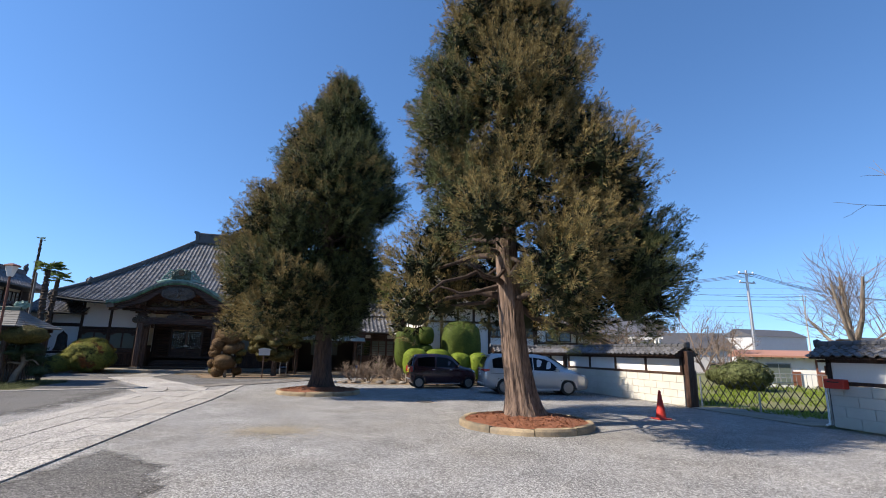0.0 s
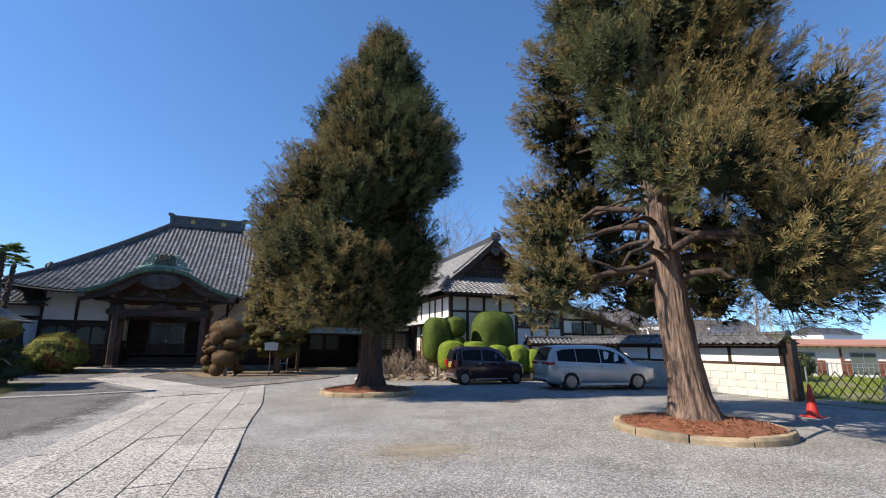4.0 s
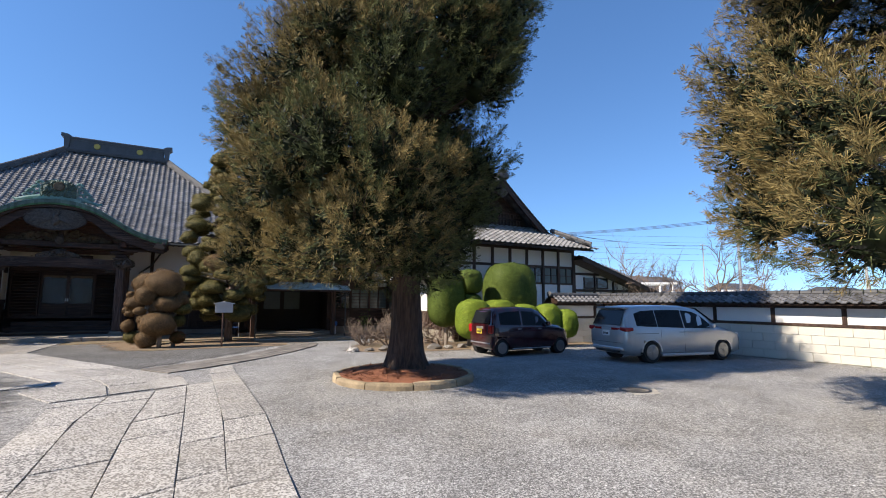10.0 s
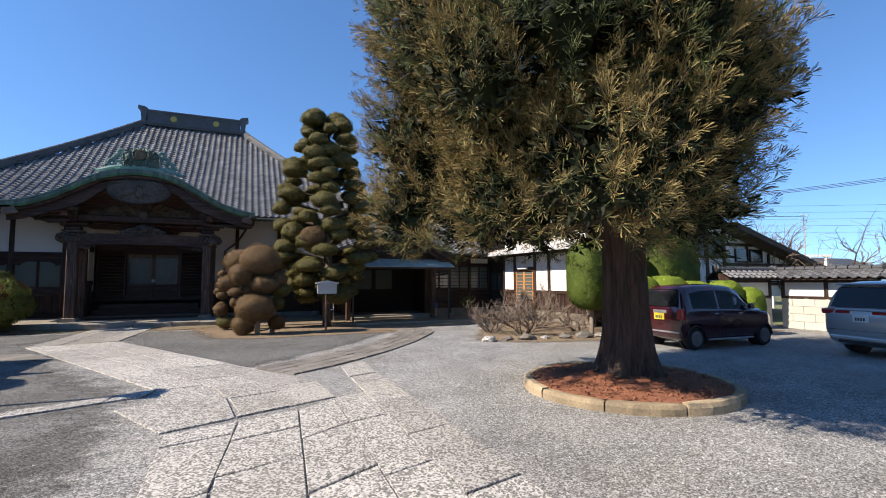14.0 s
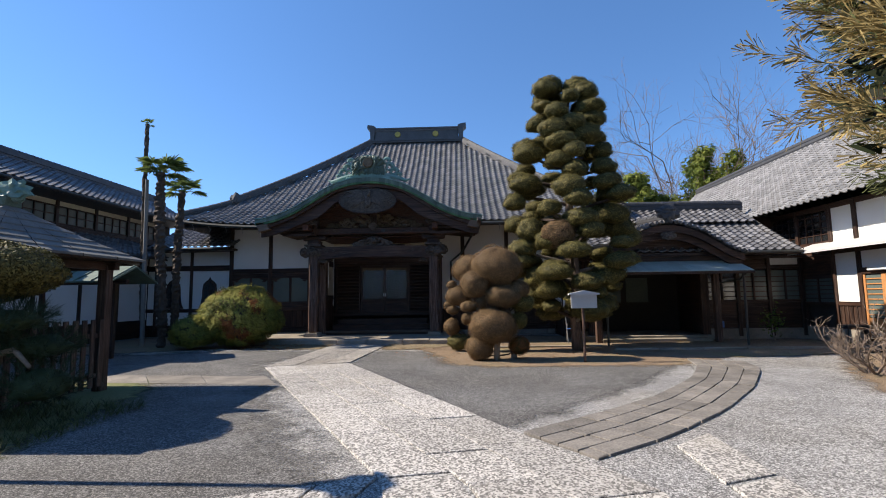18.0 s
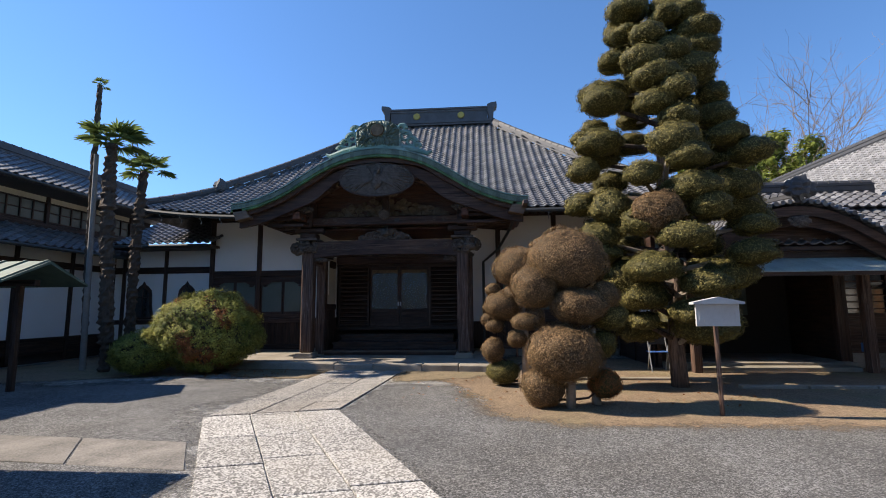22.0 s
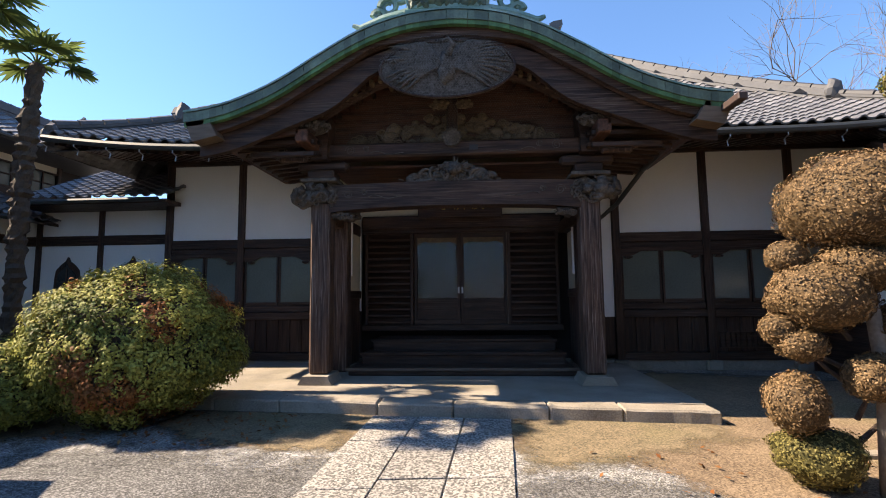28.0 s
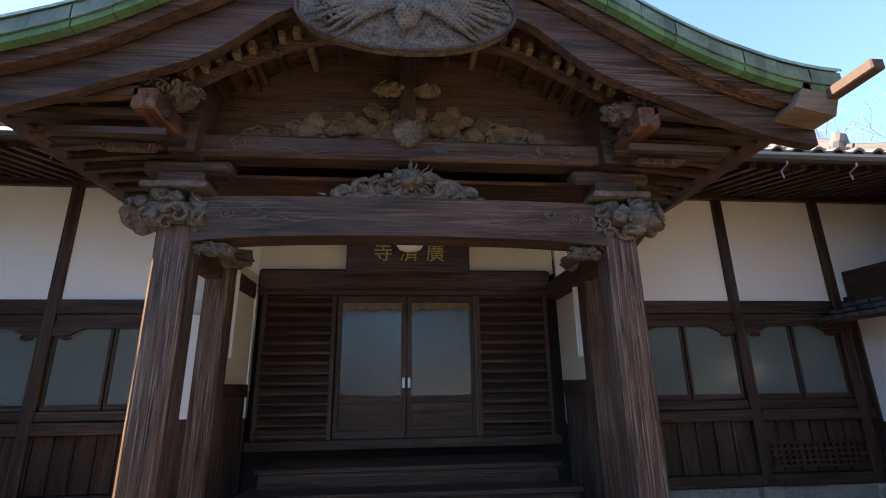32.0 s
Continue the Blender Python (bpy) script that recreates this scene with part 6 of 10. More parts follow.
# ---- boundary wall of concrete blocks with a tiled coping ----
def garden_wall(name, p0, p1, label, blocks=True):
    """A wall of four block courses, a plaster band between posts and a small tiled roof, from p0 to p1."""
    w = thing(name, (*p0, 0), label, "wall", kind="structure")
    a, b = Vector((*p0, 0)), Vector((*p1, 0))
    L = (b - a).length
    ang = math.degrees(math.atan2(b.y - a.y, b.x - a.x))
    M = Matrix.Translation(a) @ pose(0, 0, 0, 0, 0, ang)

    def add(nm, bm, m, lab=""):
        bm.transform(M)
        return part(nm, bm, m, w, lab)
    add("core", box(0.02, -0.055, 0, L - 0.02, 0.055, 0.97), MORTAR)
    n = max(1, round(L / 0.62))
    bl = L / n
    for c in range(4):
        x = -bl / 2 * (c % 2)
        while x < L - 0.01:
            x0, x1 = max(x, 0), min(x + bl, L)
            if x1 - x0 > 0.05:
                add("concrete_block", box(x0 + 0.004, -0.075, 0.02 + c * 0.24, x1 - 0.004, 0.075, 0.252 + c * 0.24, 0.006), BLOCK)
            x += bl
    add("lower_rail", box(0, -0.085, 0.985, L, 0.085, 1.07, 0.006), WOOD)
    add("upper_rail", box(0, -0.085, 1.50, L, 0.085, 1.58, 0.006), WOOD)
    k = max(1, round(L / 1.55))
    for i in range(k + 1):
        x = min(max(i * L / k, 0.06), L - 0.06)
        add("wall_stud", box(x - 0.055, -0.09, 1.07, x + 0.055, 0.09, 1.50, 0.006), WOOD)
        add("stud_bracket", box(x - 0.05, -0.34, 1.50, x + 0.05, 0.34, 1.56, 0.006), WOOD)
        if i < k:
            add("plaster_panel", box(x + 0.056, -0.06, 1.07, (i + 1) * L / k - 0.056, 0.06, 1.50), PLASTER)
    add("roof_bed", prism([(-0.42, 1.58), (0.42, 1.58), (0.42, 1.62), (0.0, 1.86), (-0.42, 1.62)], "x", -0.12, L + 0.12), WOOD)
    for s in (-1, 1):
        def surf(u, v, s=s):
            return M @ Vector((u, s * (0.46 - 0.14 * v), 1.63 + 0.08 * v))
        tile_roof("coping_tiles", surf, -0.15, L + 0.15, 3, w, TILE, wide=0.24)
    ridge_line("coping_ridge", [M @ Vector((-0.15, 0, 1.84)), M @ Vector((L + 0.15, 0, 1.84))], w, 0.13, 0.2, 1)
    for x in (-0.18, L + 0.18):
        add("ridge_end_tile", lump((x, 0, 1.95), (0.05, 0.13, 0.13), 3, 2, 0.3), TILE_DARK)
    return w


garden_wall("wall_east", (10.1, 14.3), (9.85, 21.2), "cream block wall with white plaster band and tiled coping")
garden_wall("wall_east_end", (9.84, 21.52), (9.78, 24.1), "short stretch of cream block wall with tiled coping")
garden_wall("wall_north_return", (9.5, 24.35), (7.35, 24.5), "cream block wall with white plaster band and tiled coping")
sw = garden_wall("wall_gate", (10.5, 10.0), (10.25, 2.5), "cream block wall with tiled coping beside the gate")
post = thing("gate_post", (10.1, 14.1, 0), "dark timber post at the end of the wall", "post", kind="structure")
part("shaft", box(9.98, 14.0, 0, 10.24, 14.2, 1.75, 0.01), WOOD, post)
box_ob = thing("letter_box", (10.3, 9.85, 1.1), "red painted metal letter box on the wall end", "letter box")
part("body", box(10.22, 9.52, 0.9, 10.41, 9.98, 1.12, 0.02), REDPLASTIC, box_ob)
part("slot", box(10.21, 9.62, 1.04, 10.22, 9.88, 1.065), BLACKMETAL, box_ob)
part("plate", box(10.39, 10.005, 1.2, 10.61, 10.025, 1.42, 0.005), RUST, box_ob)
pipe = thing("white_pipe", (10.4, 10.1, 0), "white plastic drain pipe beside the wall end", "pipe")
part("pipe_run", tube([(10.42, 10.08, 1.05), (10.40, 10.08, 0.12), (10.37, 10.07, 0.06), (10.2, 10.02, 0.05)], 0.025, 8), WHITEPAINT, pipe)
# folding lattice gate
gate = thing("lattice_gate", (10.0, 11.4, 0), "grey folding lattice gate drawn across the opening", "gate")
g0, g1 = Vector((10.3, 13.9, 0)), Vector((11.4, 10.75, 0))
gd = (g1 - g0)
gn = 15
for i in range(-1, gn):
    for up in (0, 1):
        a, b = g0 + gd * max(0, i / gn), g0 + gd * min(1, (i + 2) / gn)
        z0, z1 = (0.18, 0.88) if up else (0.88, 0.18)
        if i < 0:
            z0 = 0.53
        if i == gn - 1:
            z1 = 0.53
        part("lattice_bar", tube([a + Vector((0.02 * up, 0, z0)), b + Vector((0.02 * up, 0, z1))], 0.013, 5), BLACKMETAL, gate)
for k in (0, 0.5, 1):
    p = g0 + gd * k
    part("gate_leg", tube([p, p + Vector((0, 0, 0.98 if k != 0.5 else 0.6))], 0.025, 8), STEEL, gate)
for p in (g0 + Vector((-0.05, 0.12, 0)), g1 + Vector((0.0, -0.06, 0)), g1 + Vector((0.03, -0.2, 0))):
    part("gate_stanchion", tube([p, p + Vector((0, 0, 1.15))], 0.035, 8), BLACKMETAL, gate)
tagged(part("gate_sill", box(9.9, 10.15, -0.02, 11.55, 13.9, 0.03, 0.01), STEPSTONE), "concrete sill across the gate opening", "kerb", kind="structure")

timber_post = thing("timber_post", (11.7, 10.4, 0), "square post of fresh yellow timber beside the gate", "post")
part("shaft", box(11.6, 10.3, 0, 11.82, 10.54, 2.1, 0.012), ORANGE, timber_post)

# ---- traffic cone ----
cone = thing("traffic_cone", (7.0, 11.75, 0), "faded red traffic cone standing by the gate", "traffic cone")
part("base", box(6.82, 11.57, 0, 7.18, 11.93, 0.035, 0.012), REDPLASTIC, cone)
part("cone", lathe([(0.14, 0.03), (0.125, 0.06), (0.035, 0.66), (0.028, 0.70), (0.015, 0.705)], (7.0, 11.75, 0), 20), REDPLASTIC, cone, smooth=False)


# ---- round stone-edged tree beds ----
def tree_bed(at, r, seed, sides=10):
    rnd = random.Random(seed)
    bed = thing("tree_bed", (*at, 0), "round bed of red-brown bark chips edged with yellow sandstone", "tree bed", kind="structure")
    for k in range(sides):
        a0, a1 = 2 * math.pi * (k + 0.008 + 0.012 * rnd.random()) / sides, 2 * math.pi * (k + 0.99) / sides
        top = 0.125 + 0.03 * rnd.random()
        bm = bmesh.new()
        cols = []
        for q in range(7):
            a = a0 + (a1 - a0) * q / 6
            wob = 0.02 * noise.noise((k * 3.0, q * 0.8, seed))
            end = 0.012 if q in (0, 6) else 0.0
            prof = ((r + wob - end, -0.02), (r + wob - end, top * 0.6), (r + wob - 0.018 - end, top - 0.012), (r - 0.04 + wob, top - end + 0.012 * noise.noise((q * 1.3, k, 5))), (r - 0.12, top - end), (r - 0.15, top - 0.03), (r - 0.15, -0.02))
            cols.append([bm.verts.new((at[0] + rr * math.cos(a), at[1] + rr * math.sin(a), z)) for rr, z in prof])
        for p, q in zip(cols, cols[1:]):
            for i in range(6):
                bm.faces.new((p[i], p[i + 1], q[i + 1], q[i]))
        bm.faces.new(cols[0])
        bm.faces.new(cols[-1][::-1])
        bmesh.ops.recalc_face_normals(bm, faces=bm.faces)
        part("kerb_stone", bm, KERB, bed)
    bm = bmesh.new()
    rings = [[bm.verts.new((at[0], at[1], 0.26))]]
    for q in range(1, 8):
        rr = (r - 0.13) * q / 7
        rings.append([bm.verts.new((at[0] + rr * math.cos(2 * math.pi * i / 40), at[1] + rr * math.sin(2 * math.pi * i / 40), 0.26 - 0.15 * (q / 7) ** 1.5 + 0.02 * rnd.random())) for i in range(40)])
    for i in range(40):
        bm.faces.new((rings[0][0], rings[1][i], rings[1][(i + 1) % 40]))
        for q in range(1, 7):
            bm.faces.new((rings[q][i], rings[q + 1][i], rings[q + 1][(i + 1) % 40], rings[q][(i + 1) % 40]))
    part("mulch", bm, CHIPS, bed)
    verts, faces = [], []
    for k in range(2600):
        rr, a = (r - 0.16) * math.sqrt(rnd.random()), rnd.random() * 6.283
        p = Vector((at[0] + rr * math.cos(a), at[1] + rr * math.sin(a), 0.275 - 0.15 * (rr / (r - 0.13)) ** 1.5))
        d = Vector((rnd.random() - 0.5, rnd.random() - 0.5, 0.35 * (rnd.random() - 0.4))).normalized() * (0.02 + 0.045 * rnd.random())
        s = d.cross(Vector((0, 0, 1))).normalized() * 0.008
        b = len(verts)
        verts += [tuple(p - d - s), tuple(p - d + s), tuple(p + d + s), tuple(p + d - s)]
        faces.append((b, b + 1, b + 2, b + 3))
    ob = part("bark_pieces", (verts, [], faces), CHIPS, bed)
    ob["kind"] = "stuff"
    return bed


T1, T2 = (3.0, 11.2), (-1.4, 19.55)
tree_bed(T1, 1.48, 1)
tree_bed(T2, 1.5, 2)
# dry straw lying on the asphalt
rnd = random.Random(8)
verts, faces = [], []
for k in range(2200):
    a, rr = rnd.random() * 6.283, abs(rnd.gauss(0, 0.36))
    p = Vector((-2.3 + 1.5 * rr * math.cos(a), 11.1 + 1.1 * rr * math.sin(a), 0.006 + 0.012 * rnd.random()))
    a = rnd.random() * 6.283
    d = Vector((math.cos(a), math.sin(a), 0.1 * (rnd.random() - 0.5))) * (0.03 + 0.06 * rnd.random())
    s = Vector((-d.y, d.x, 0)).normalized() * 0.004
    b = len(verts)
    verts += [tuple(p - d - s), tuple(p - d + s), tuple(p + d + s), tuple(p + d - s)]
    faces.append((b, b + 1, b + 2, b + 3))
tagged(part("dry_straw", (verts, [], faces), STRAW), "scattered dry straw on the asphalt", "straw", kind="stuff")

# ---- foliage ----
def leaf_mat(name, a, b, rough=0.6, scale=0.8, rand=0.35, trans=0.14):
    m = surface(name, a, b, rough, scale=scale, fine=9, bump=0.0, mix=0.45, rand=rand, island=True, spec=0.12)
    n, l = m.node_tree.nodes, m.node_tree.links
    p = n["Principled BSDF"]
    out = n["Material Output"]
    t = n.new("ShaderNodeBsdfTranslucent")
    src = p.inputs["Base Color"].links[0].from_socket
    l.new(src, t.inputs[0])
    mx = n.new("ShaderNodeMixShader")
    mx.inputs[0].default_value = trans
    l.new(p.outputs[0], mx.inputs[1])
    l.new(t.outputs[0], mx.inputs[2])
    l.new(mx.outputs[0], out.inputs[0])
    return m


NEEDLE = leaf_mat("dark_green_needles", (0.128, 0.142, 0.056), (0.052, 0.064, 0.026), rand=0.5, trans=0.05)
# Shade inside the crowns is put into this near-black needle colour.
DEEP = leaf_mat("shade_coloured_needles", (0.020, 0.026, 0.011), (0.010, 0.014, 0.006), trans=0.0)
# Core colours darker than the leaves paint the shade seen between them.
YEW_DEEP = leaf_mat("yew_gap_shade", (0.088, 0.074, 0.026), (0.036, 0.036, 0.013), trans=0.0, scale=30, rand=0.0)
RUSSET_DEEP = leaf_mat("russet_gap_shade", (0.130, 0.084, 0.044), (0.055, 0.037, 0.019), trans=0.0, scale=30, rand=0.0)
BRONZE = leaf_mat("bronzed_needles", (0.290, 0.215, 0.088), (0.140, 0.110, 0.044), rand=0.5, trans=0.05)
YEW = leaf_mat("clipped_dark_needles", (0.205, 0.165, 0.056), (0.076, 0.074, 0.026), scale=2.0, rand=0.5, trans=0.03)
RUSSET = leaf_mat("russet_clipped_leaves", (0.240, 0.150, 0.078), (0.115, 0.074, 0.036), scale=4, rand=0.42, trans=0.03)
HEDGE = leaf_mat("green_hedge_leaves", (0.13, 0.175, 0.038), (0.065, 0.095, 0.02), scale=2.0)
LIME = leaf_mat("lime_hedge_leaves", (0.26, 0.33, 0.045), (0.14, 0.21, 0.025), scale=3.0)
AZALEA = leaf_mat("azalea_leaves", (0.36, 0.335, 0.075), (0.16, 0.17, 0.04), scale=2.5, rand=0.5)
AZALEA_RED = leaf_mat("reddened_azalea_leaves", (0.28, 0.085, 0.035), (0.17, 0.10, 0.03), scale=3)
PINE = leaf_mat("pine_needles", (0.06, 0.085, 0.045), (0.025, 0.04, 0.02), scale=2)
PALMLEAF = leaf_mat("palm_fronds", (0.20, 0.26, 0.085), (0.09, 0.13, 0.04), scale=2, trans=0.4)
WOODLAND = leaf_mat("sunlit_woodland_leaves", (0.20, 0.22, 0.04), (0.08, 0.11, 0.02), scale=0.5)


def needle_sprays(name, places, material, parent, length=0.3, count=24, leaf=0.085, wide=0.011, seed=1, label=""):
    """Branchlets set all round with narrow leaves. places: (point, direction)."""
    rng = np.random.default_rng(seed)
    P = np.array([p for p, d in places], dtype=float)
    D = np.array([d for p, d in places], dtype=float)
    D /= np.linalg.norm(D, axis=1, keepdims=True) + 1e-9
    n = len(P)
    ref = np.where(np.abs(D[:, 2:3]) > 0.9, np.array([[1.0, 0, 0]]), np.array([[0, 0, 1.0]]))
    A = np.cross(D, ref)
    A /= np.linalg.norm(A, axis=1, keepdims=True)
    B = np.cross(D, A)
    L = length * (0.6 + 0.7 * rng.random((n, 1)))
    out = np.zeros((n, count, 3, 3))
    for k in range(count):
        t = (k + 0.5) / count
        ang = k * 2.4 + rng.random((n, 1)) * 0.7
        rad = np.cos(ang) * A + np.sin(ang) * B
        base = P + D * L * t
        dirn = rad * (1.0 - 0.35 * t) + D * (0.30 + 0.7 * t) + 0.15 * (rng.random((n, 3)) - 0.5)
        dirn /= np.linalg.norm(dirn, axis=1, keepdims=True)
        ln = leaf * (0.75 + 0.5 * rng.random((n, 1)))
        side = np.cross(dirn, D)
        side /= np.linalg.norm(side, axis=1, keepdims=True) + 1e-9
        w = wide * 0.5
        out[:, k, 0] = base - side * w
        out[:, k, 1] = base + side * w
        out[:, k, 2] = base + dirn * ln
    v = out.reshape(-1, 3)
    q = n * count
    me = bpy.data.meshes.new(name)
    me.vertices.add(len(v))
    me.vertices.foreach_set("co", v.ravel())
    me.loops.add(q * 3)
    me.loops.foreach_set("vertex_index", np.arange(q * 3))
    me.polygons.add(q)
    me.polygons.foreach_set("loop_start", np.arange(q) * 3)
    me.update(calc_edges=True)
    me.materials.append(material)
    ob = new(name, me)
    attach(ob, parent)
    ob["kind"] = "stuff"
    if label:
        ob["label"] = label
    return ob


def leaf_cloud(name, places, material, parent, size=0.05, seed=1, label="", narrow=0.5, jitter=0.9):
    """Single leaves at places with given normals: (point, normal)."""
    rng = np.random.default_rng(seed)
    P = np.array([p for p, d in places], dtype=float)
    N = np.array([d for p, d in places], dtype=float)
    n = len(P)
    N = N + jitter * (rng.random((n, 3)) - 0.5)
    N /= np.linalg.norm(N, axis=1, keepdims=True) + 1e-9
    A = np.cross(N, rng.random((n, 3)) - 0.5)
    A /= np.linalg.norm(A, axis=1, keepdims=True) + 1e-9
    B = np.cross(N, A)
    s = size * (0.6 + 0.8 * rng.random((n, 1)))
    v = np.stack([P - A * s, P - B * s * narrow + N * s * 0.15, P + A * s, P + B * s * narrow + N * s * 0.15], axis=1).reshape(-1, 3)
    me = bpy.data.meshes.new(name)
    me.vertices.add(len(v))
    me.vertices.foreach_set("co", v.ravel())
    me.loops.add(n * 4)
    me.loops.foreach_set("vertex_index", np.arange(n * 4))
    me.polygons.add(n)
    me.polygons.foreach_set("loop_start", np.arange(n) * 4)
    me.update(calc_edges=True)
    me.materials.append(material)
    ob = new(name, me)
    attach(ob, parent)
    ob["kind"] = "stuff"
    if label:
        ob["label"] = label
    return ob


def whorls(name, places, material, parent, needles=15, length=0.125, spread=(0.55, 1.25), wide=0.0085, seed=1, label=""):
    """Parasols of long blunt needles round shoot tips. places: (tip, direction)."""
    rng = np.random.default_rng(seed)
    P = np.array([p for p, d in places], dtype=float)
    D = np.array([d for p, d in places], dtype=float)
    D /= np.linalg.norm(D, axis=1, keepdims=True) + 1e-9
    n = len(P)
    ref = np.where(np.abs(D[:, 2:3]) > 0.9, np.array([[1.0, 0, 0]]), np.array([[0, 0, 1.0]]))
    A = np.cross(D, ref)
    A /= np.linalg.norm(A, axis=1, keepdims=True)
    B = np.cross(D, A)
    size = length * (0.75 + 0.5 * rng.random((n, 1)))
    turn = rng.random((n, 1)) * 6.283
    out = np.zeros((n, needles, 3, 3))
    for k in range(needles):
        ang = turn + k * 2.39996 + 0.4 * rng.random((n, 1))
        lean = spread[0] + (spread[1] - spread[0]) * rng.random((n, 1))
        rad = np.cos(ang) * A + np.sin(ang) * B
        dirn = rad * np.sin(lean) + D * np.cos(lean)
        side = np.cos(ang) * B - np.sin(ang) * A
        tip = P + dirn * size * (0.85 + 0.3 * rng.random((n, 1)))
        tip[:, 2] -= 0.012 * rng.random(n)
        out[:, k, 0] = P - D * 0.015
        out[:, k, 1] = tip - side * wide * 0.5
        out[:, k, 2] = tip + side * wide * 0.5
    v = out.reshape(-1, 3)
    q = n * needles
    me = bpy.data.meshes.new(name)
    me.vertices.add(len(v))
    me.vertices.foreach_set("co", v.ravel())
    me.loops.add(q * 3)
    me.loops.foreach_set("vertex_index", np.arange(q * 3))
    me.polygons.add(q)
    me.polygons.foreach_set("loop_start", np.arange(q) * 3)
    me.update(calc_edges=True)
    me.materials.append(material)
    ob = new(name, me)
    attach(ob, parent)
    ob["kind"] = "stuff"
    if label:
        ob["label"] = label
    return ob


def conifer(at, height, profile, seed, label, clumps=120, low=2.3, bark=BARK, limb_bark=BARK, r0=0.42, offset=((0, 0), (15, 0)), bronze=0.55, nicks=(), lean=(0.0, 0.0), sunny=0.0):
    """An umbrella pine: fluted shaggy trunk, curved limbs, and upswept boughs crowded with parasols of needles."""
    rnd = random.Random(seed)
    tree = thing("conifer_tree", (*at, 0.2), label, "tree", "two tall conifers")

    def axis(h):
        k = 1 - math.exp(-h / 3.0)
        return at[0] + lean[0] * k + 0.05 * math.sin(h * 0.5 + seed), at[1] + lean[1] * k
    # trunk with flared, fluted foot
    bm = bmesh.new()
    rings = []
    hs = [0.12 + 0.09 * q for q in range(12)] + [1.2 + 0.16 * q for q in range(15)] + [3.8, 4.4, 5.2, 6.5, 8.0, 9.6, height * 0.8, height * 0.95]
    NV = 96
    for h in hs:
        f = max(0, 1 - h / height)
        r = r0 * (0.25 + 0.75 * f) * (1 + 0.75 * math.exp(-(h - 0.1) / 0.35))
        ring = []
        ax, ay = axis(h)
        for k in range(NV):
            a = 2 * math.pi * k / NV
            twist = a + 0.10 * noise.noise((h * 0.7, seed, 2.0)) + 0.05 * h
            flute = 1 + 0.10 * math.sin(a * 5 + 0.3 * h + seed) * math.exp(-h / 2.5) + 0.07 * noise.noise((math.cos(a) * 2.2 + seed, math.sin(a) * 2.2, h * 0.35))
            # long shaggy ridges of bark with deep furrows between
            ridge = abs(noise.noise((math.cos(twist) * 6.5 + seed, math.sin(twist) * 6.5, h * 0.55)))
            strip = noise.noise((math.cos(twist) * 17, math.sin(twist) * 17 + seed, h * 1.3))
            flute += 0.20 * min(ridge, 0.4) - 0.05 + 0.065 * strip + 0.014 * (rnd.random() - 0.5)
            ring.append(bm.verts.new((ax + r * flute * math.cos(a), ay + r * flute * math.sin(a), h)))
        rings.append(ring)
    for p, q in zip(rings, rings[1:]):
        for k in range(NV):
            bm.faces.new((p[k], p[(k + 1) % NV], q[(k + 1) % NV], q[k]))
    bm.faces.new(rings[-1])
    part("trunk", bm, bark, tree, "thick fibrous red-brown trunk", True)
    green, brown, deep, under = [], [], [], []
    for i in range(clumps):
        f = (i + rnd.random()) / clumps
        h = low + 0.35 + (height - low - 0.5) * f ** 1.15
        az = i * 2.39996 + 0.5 * rnd.random()
        R = curve_at(profile, h) * (1.0 + 0.20 * noise.noise((math.cos(az) * 1.3 + seed, math.sin(az) * 1.3, h * 0.45 + seed * 5)))
        cr = (0.30 + 0.145 * R) * (0.72 + 0.55 * rnd.random())
        rr = max(0.05, (R - 1.1 * cr) * (1.0 if rnd.random() < 0.66 else 0.55 + 0.3 * rnd.random()))
        bare = any(h0 < h < h1 and math.cos(az - way) > math.cos(half) for way, half, h0, h1 in nicks) and rnd.random() < 0.9
        ax, ay = axis(h)
        c = Vector((ax + curve_at(offset, h) + rr * math.cos(az), ay + rr * math.sin(az), max(h, low + 0.6 * cr)))
        out = Vector((math.cos(az), math.sin(az), 0))
        side = Vector((-math.sin(az), math.cos(az), 0))
        main = (out * 0.72 + Vector((0, 0, 0.69))).normalized()
        third = side.cross(main)
        # the limb that bears this bough
        rz = max(low + 0.2, min(h + 0.25 * rr * (0.6 - f), height * 0.95))
        root = Vector((*axis(rz), rz))
        pts = []
        for s in range(7):
            t = s / 6
            p = root.lerp(c, t)
            p.z += 0.12 * rr * math.sin(math.pi * t) * (1 if i % 3 else -1)
            p += Vector((rnd.gauss(0, 1), rnd.gauss(0, 1), rnd.gauss(0, 0.7))) * 0.035 * rr * math.sin(math.pi * t)
            pts.append(p)
        rb = (0.03 + 0.05 * (1 - f)) * (0.7 + 0.6 * rnd.random())
        part("limb", tube(pts, [rb * (0.95 - 0.7 * s / 6) for s in range(7)], 6), limb_bark, tree, "", True)
        if bare:
            continue
        tw = bmesh.new()
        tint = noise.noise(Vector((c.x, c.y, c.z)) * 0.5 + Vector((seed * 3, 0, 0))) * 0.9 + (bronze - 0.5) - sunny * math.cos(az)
        # Solid near-black lump added to block sky and stand for inner shade.
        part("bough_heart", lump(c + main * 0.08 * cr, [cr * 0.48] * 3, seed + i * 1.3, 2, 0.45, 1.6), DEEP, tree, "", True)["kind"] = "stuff"
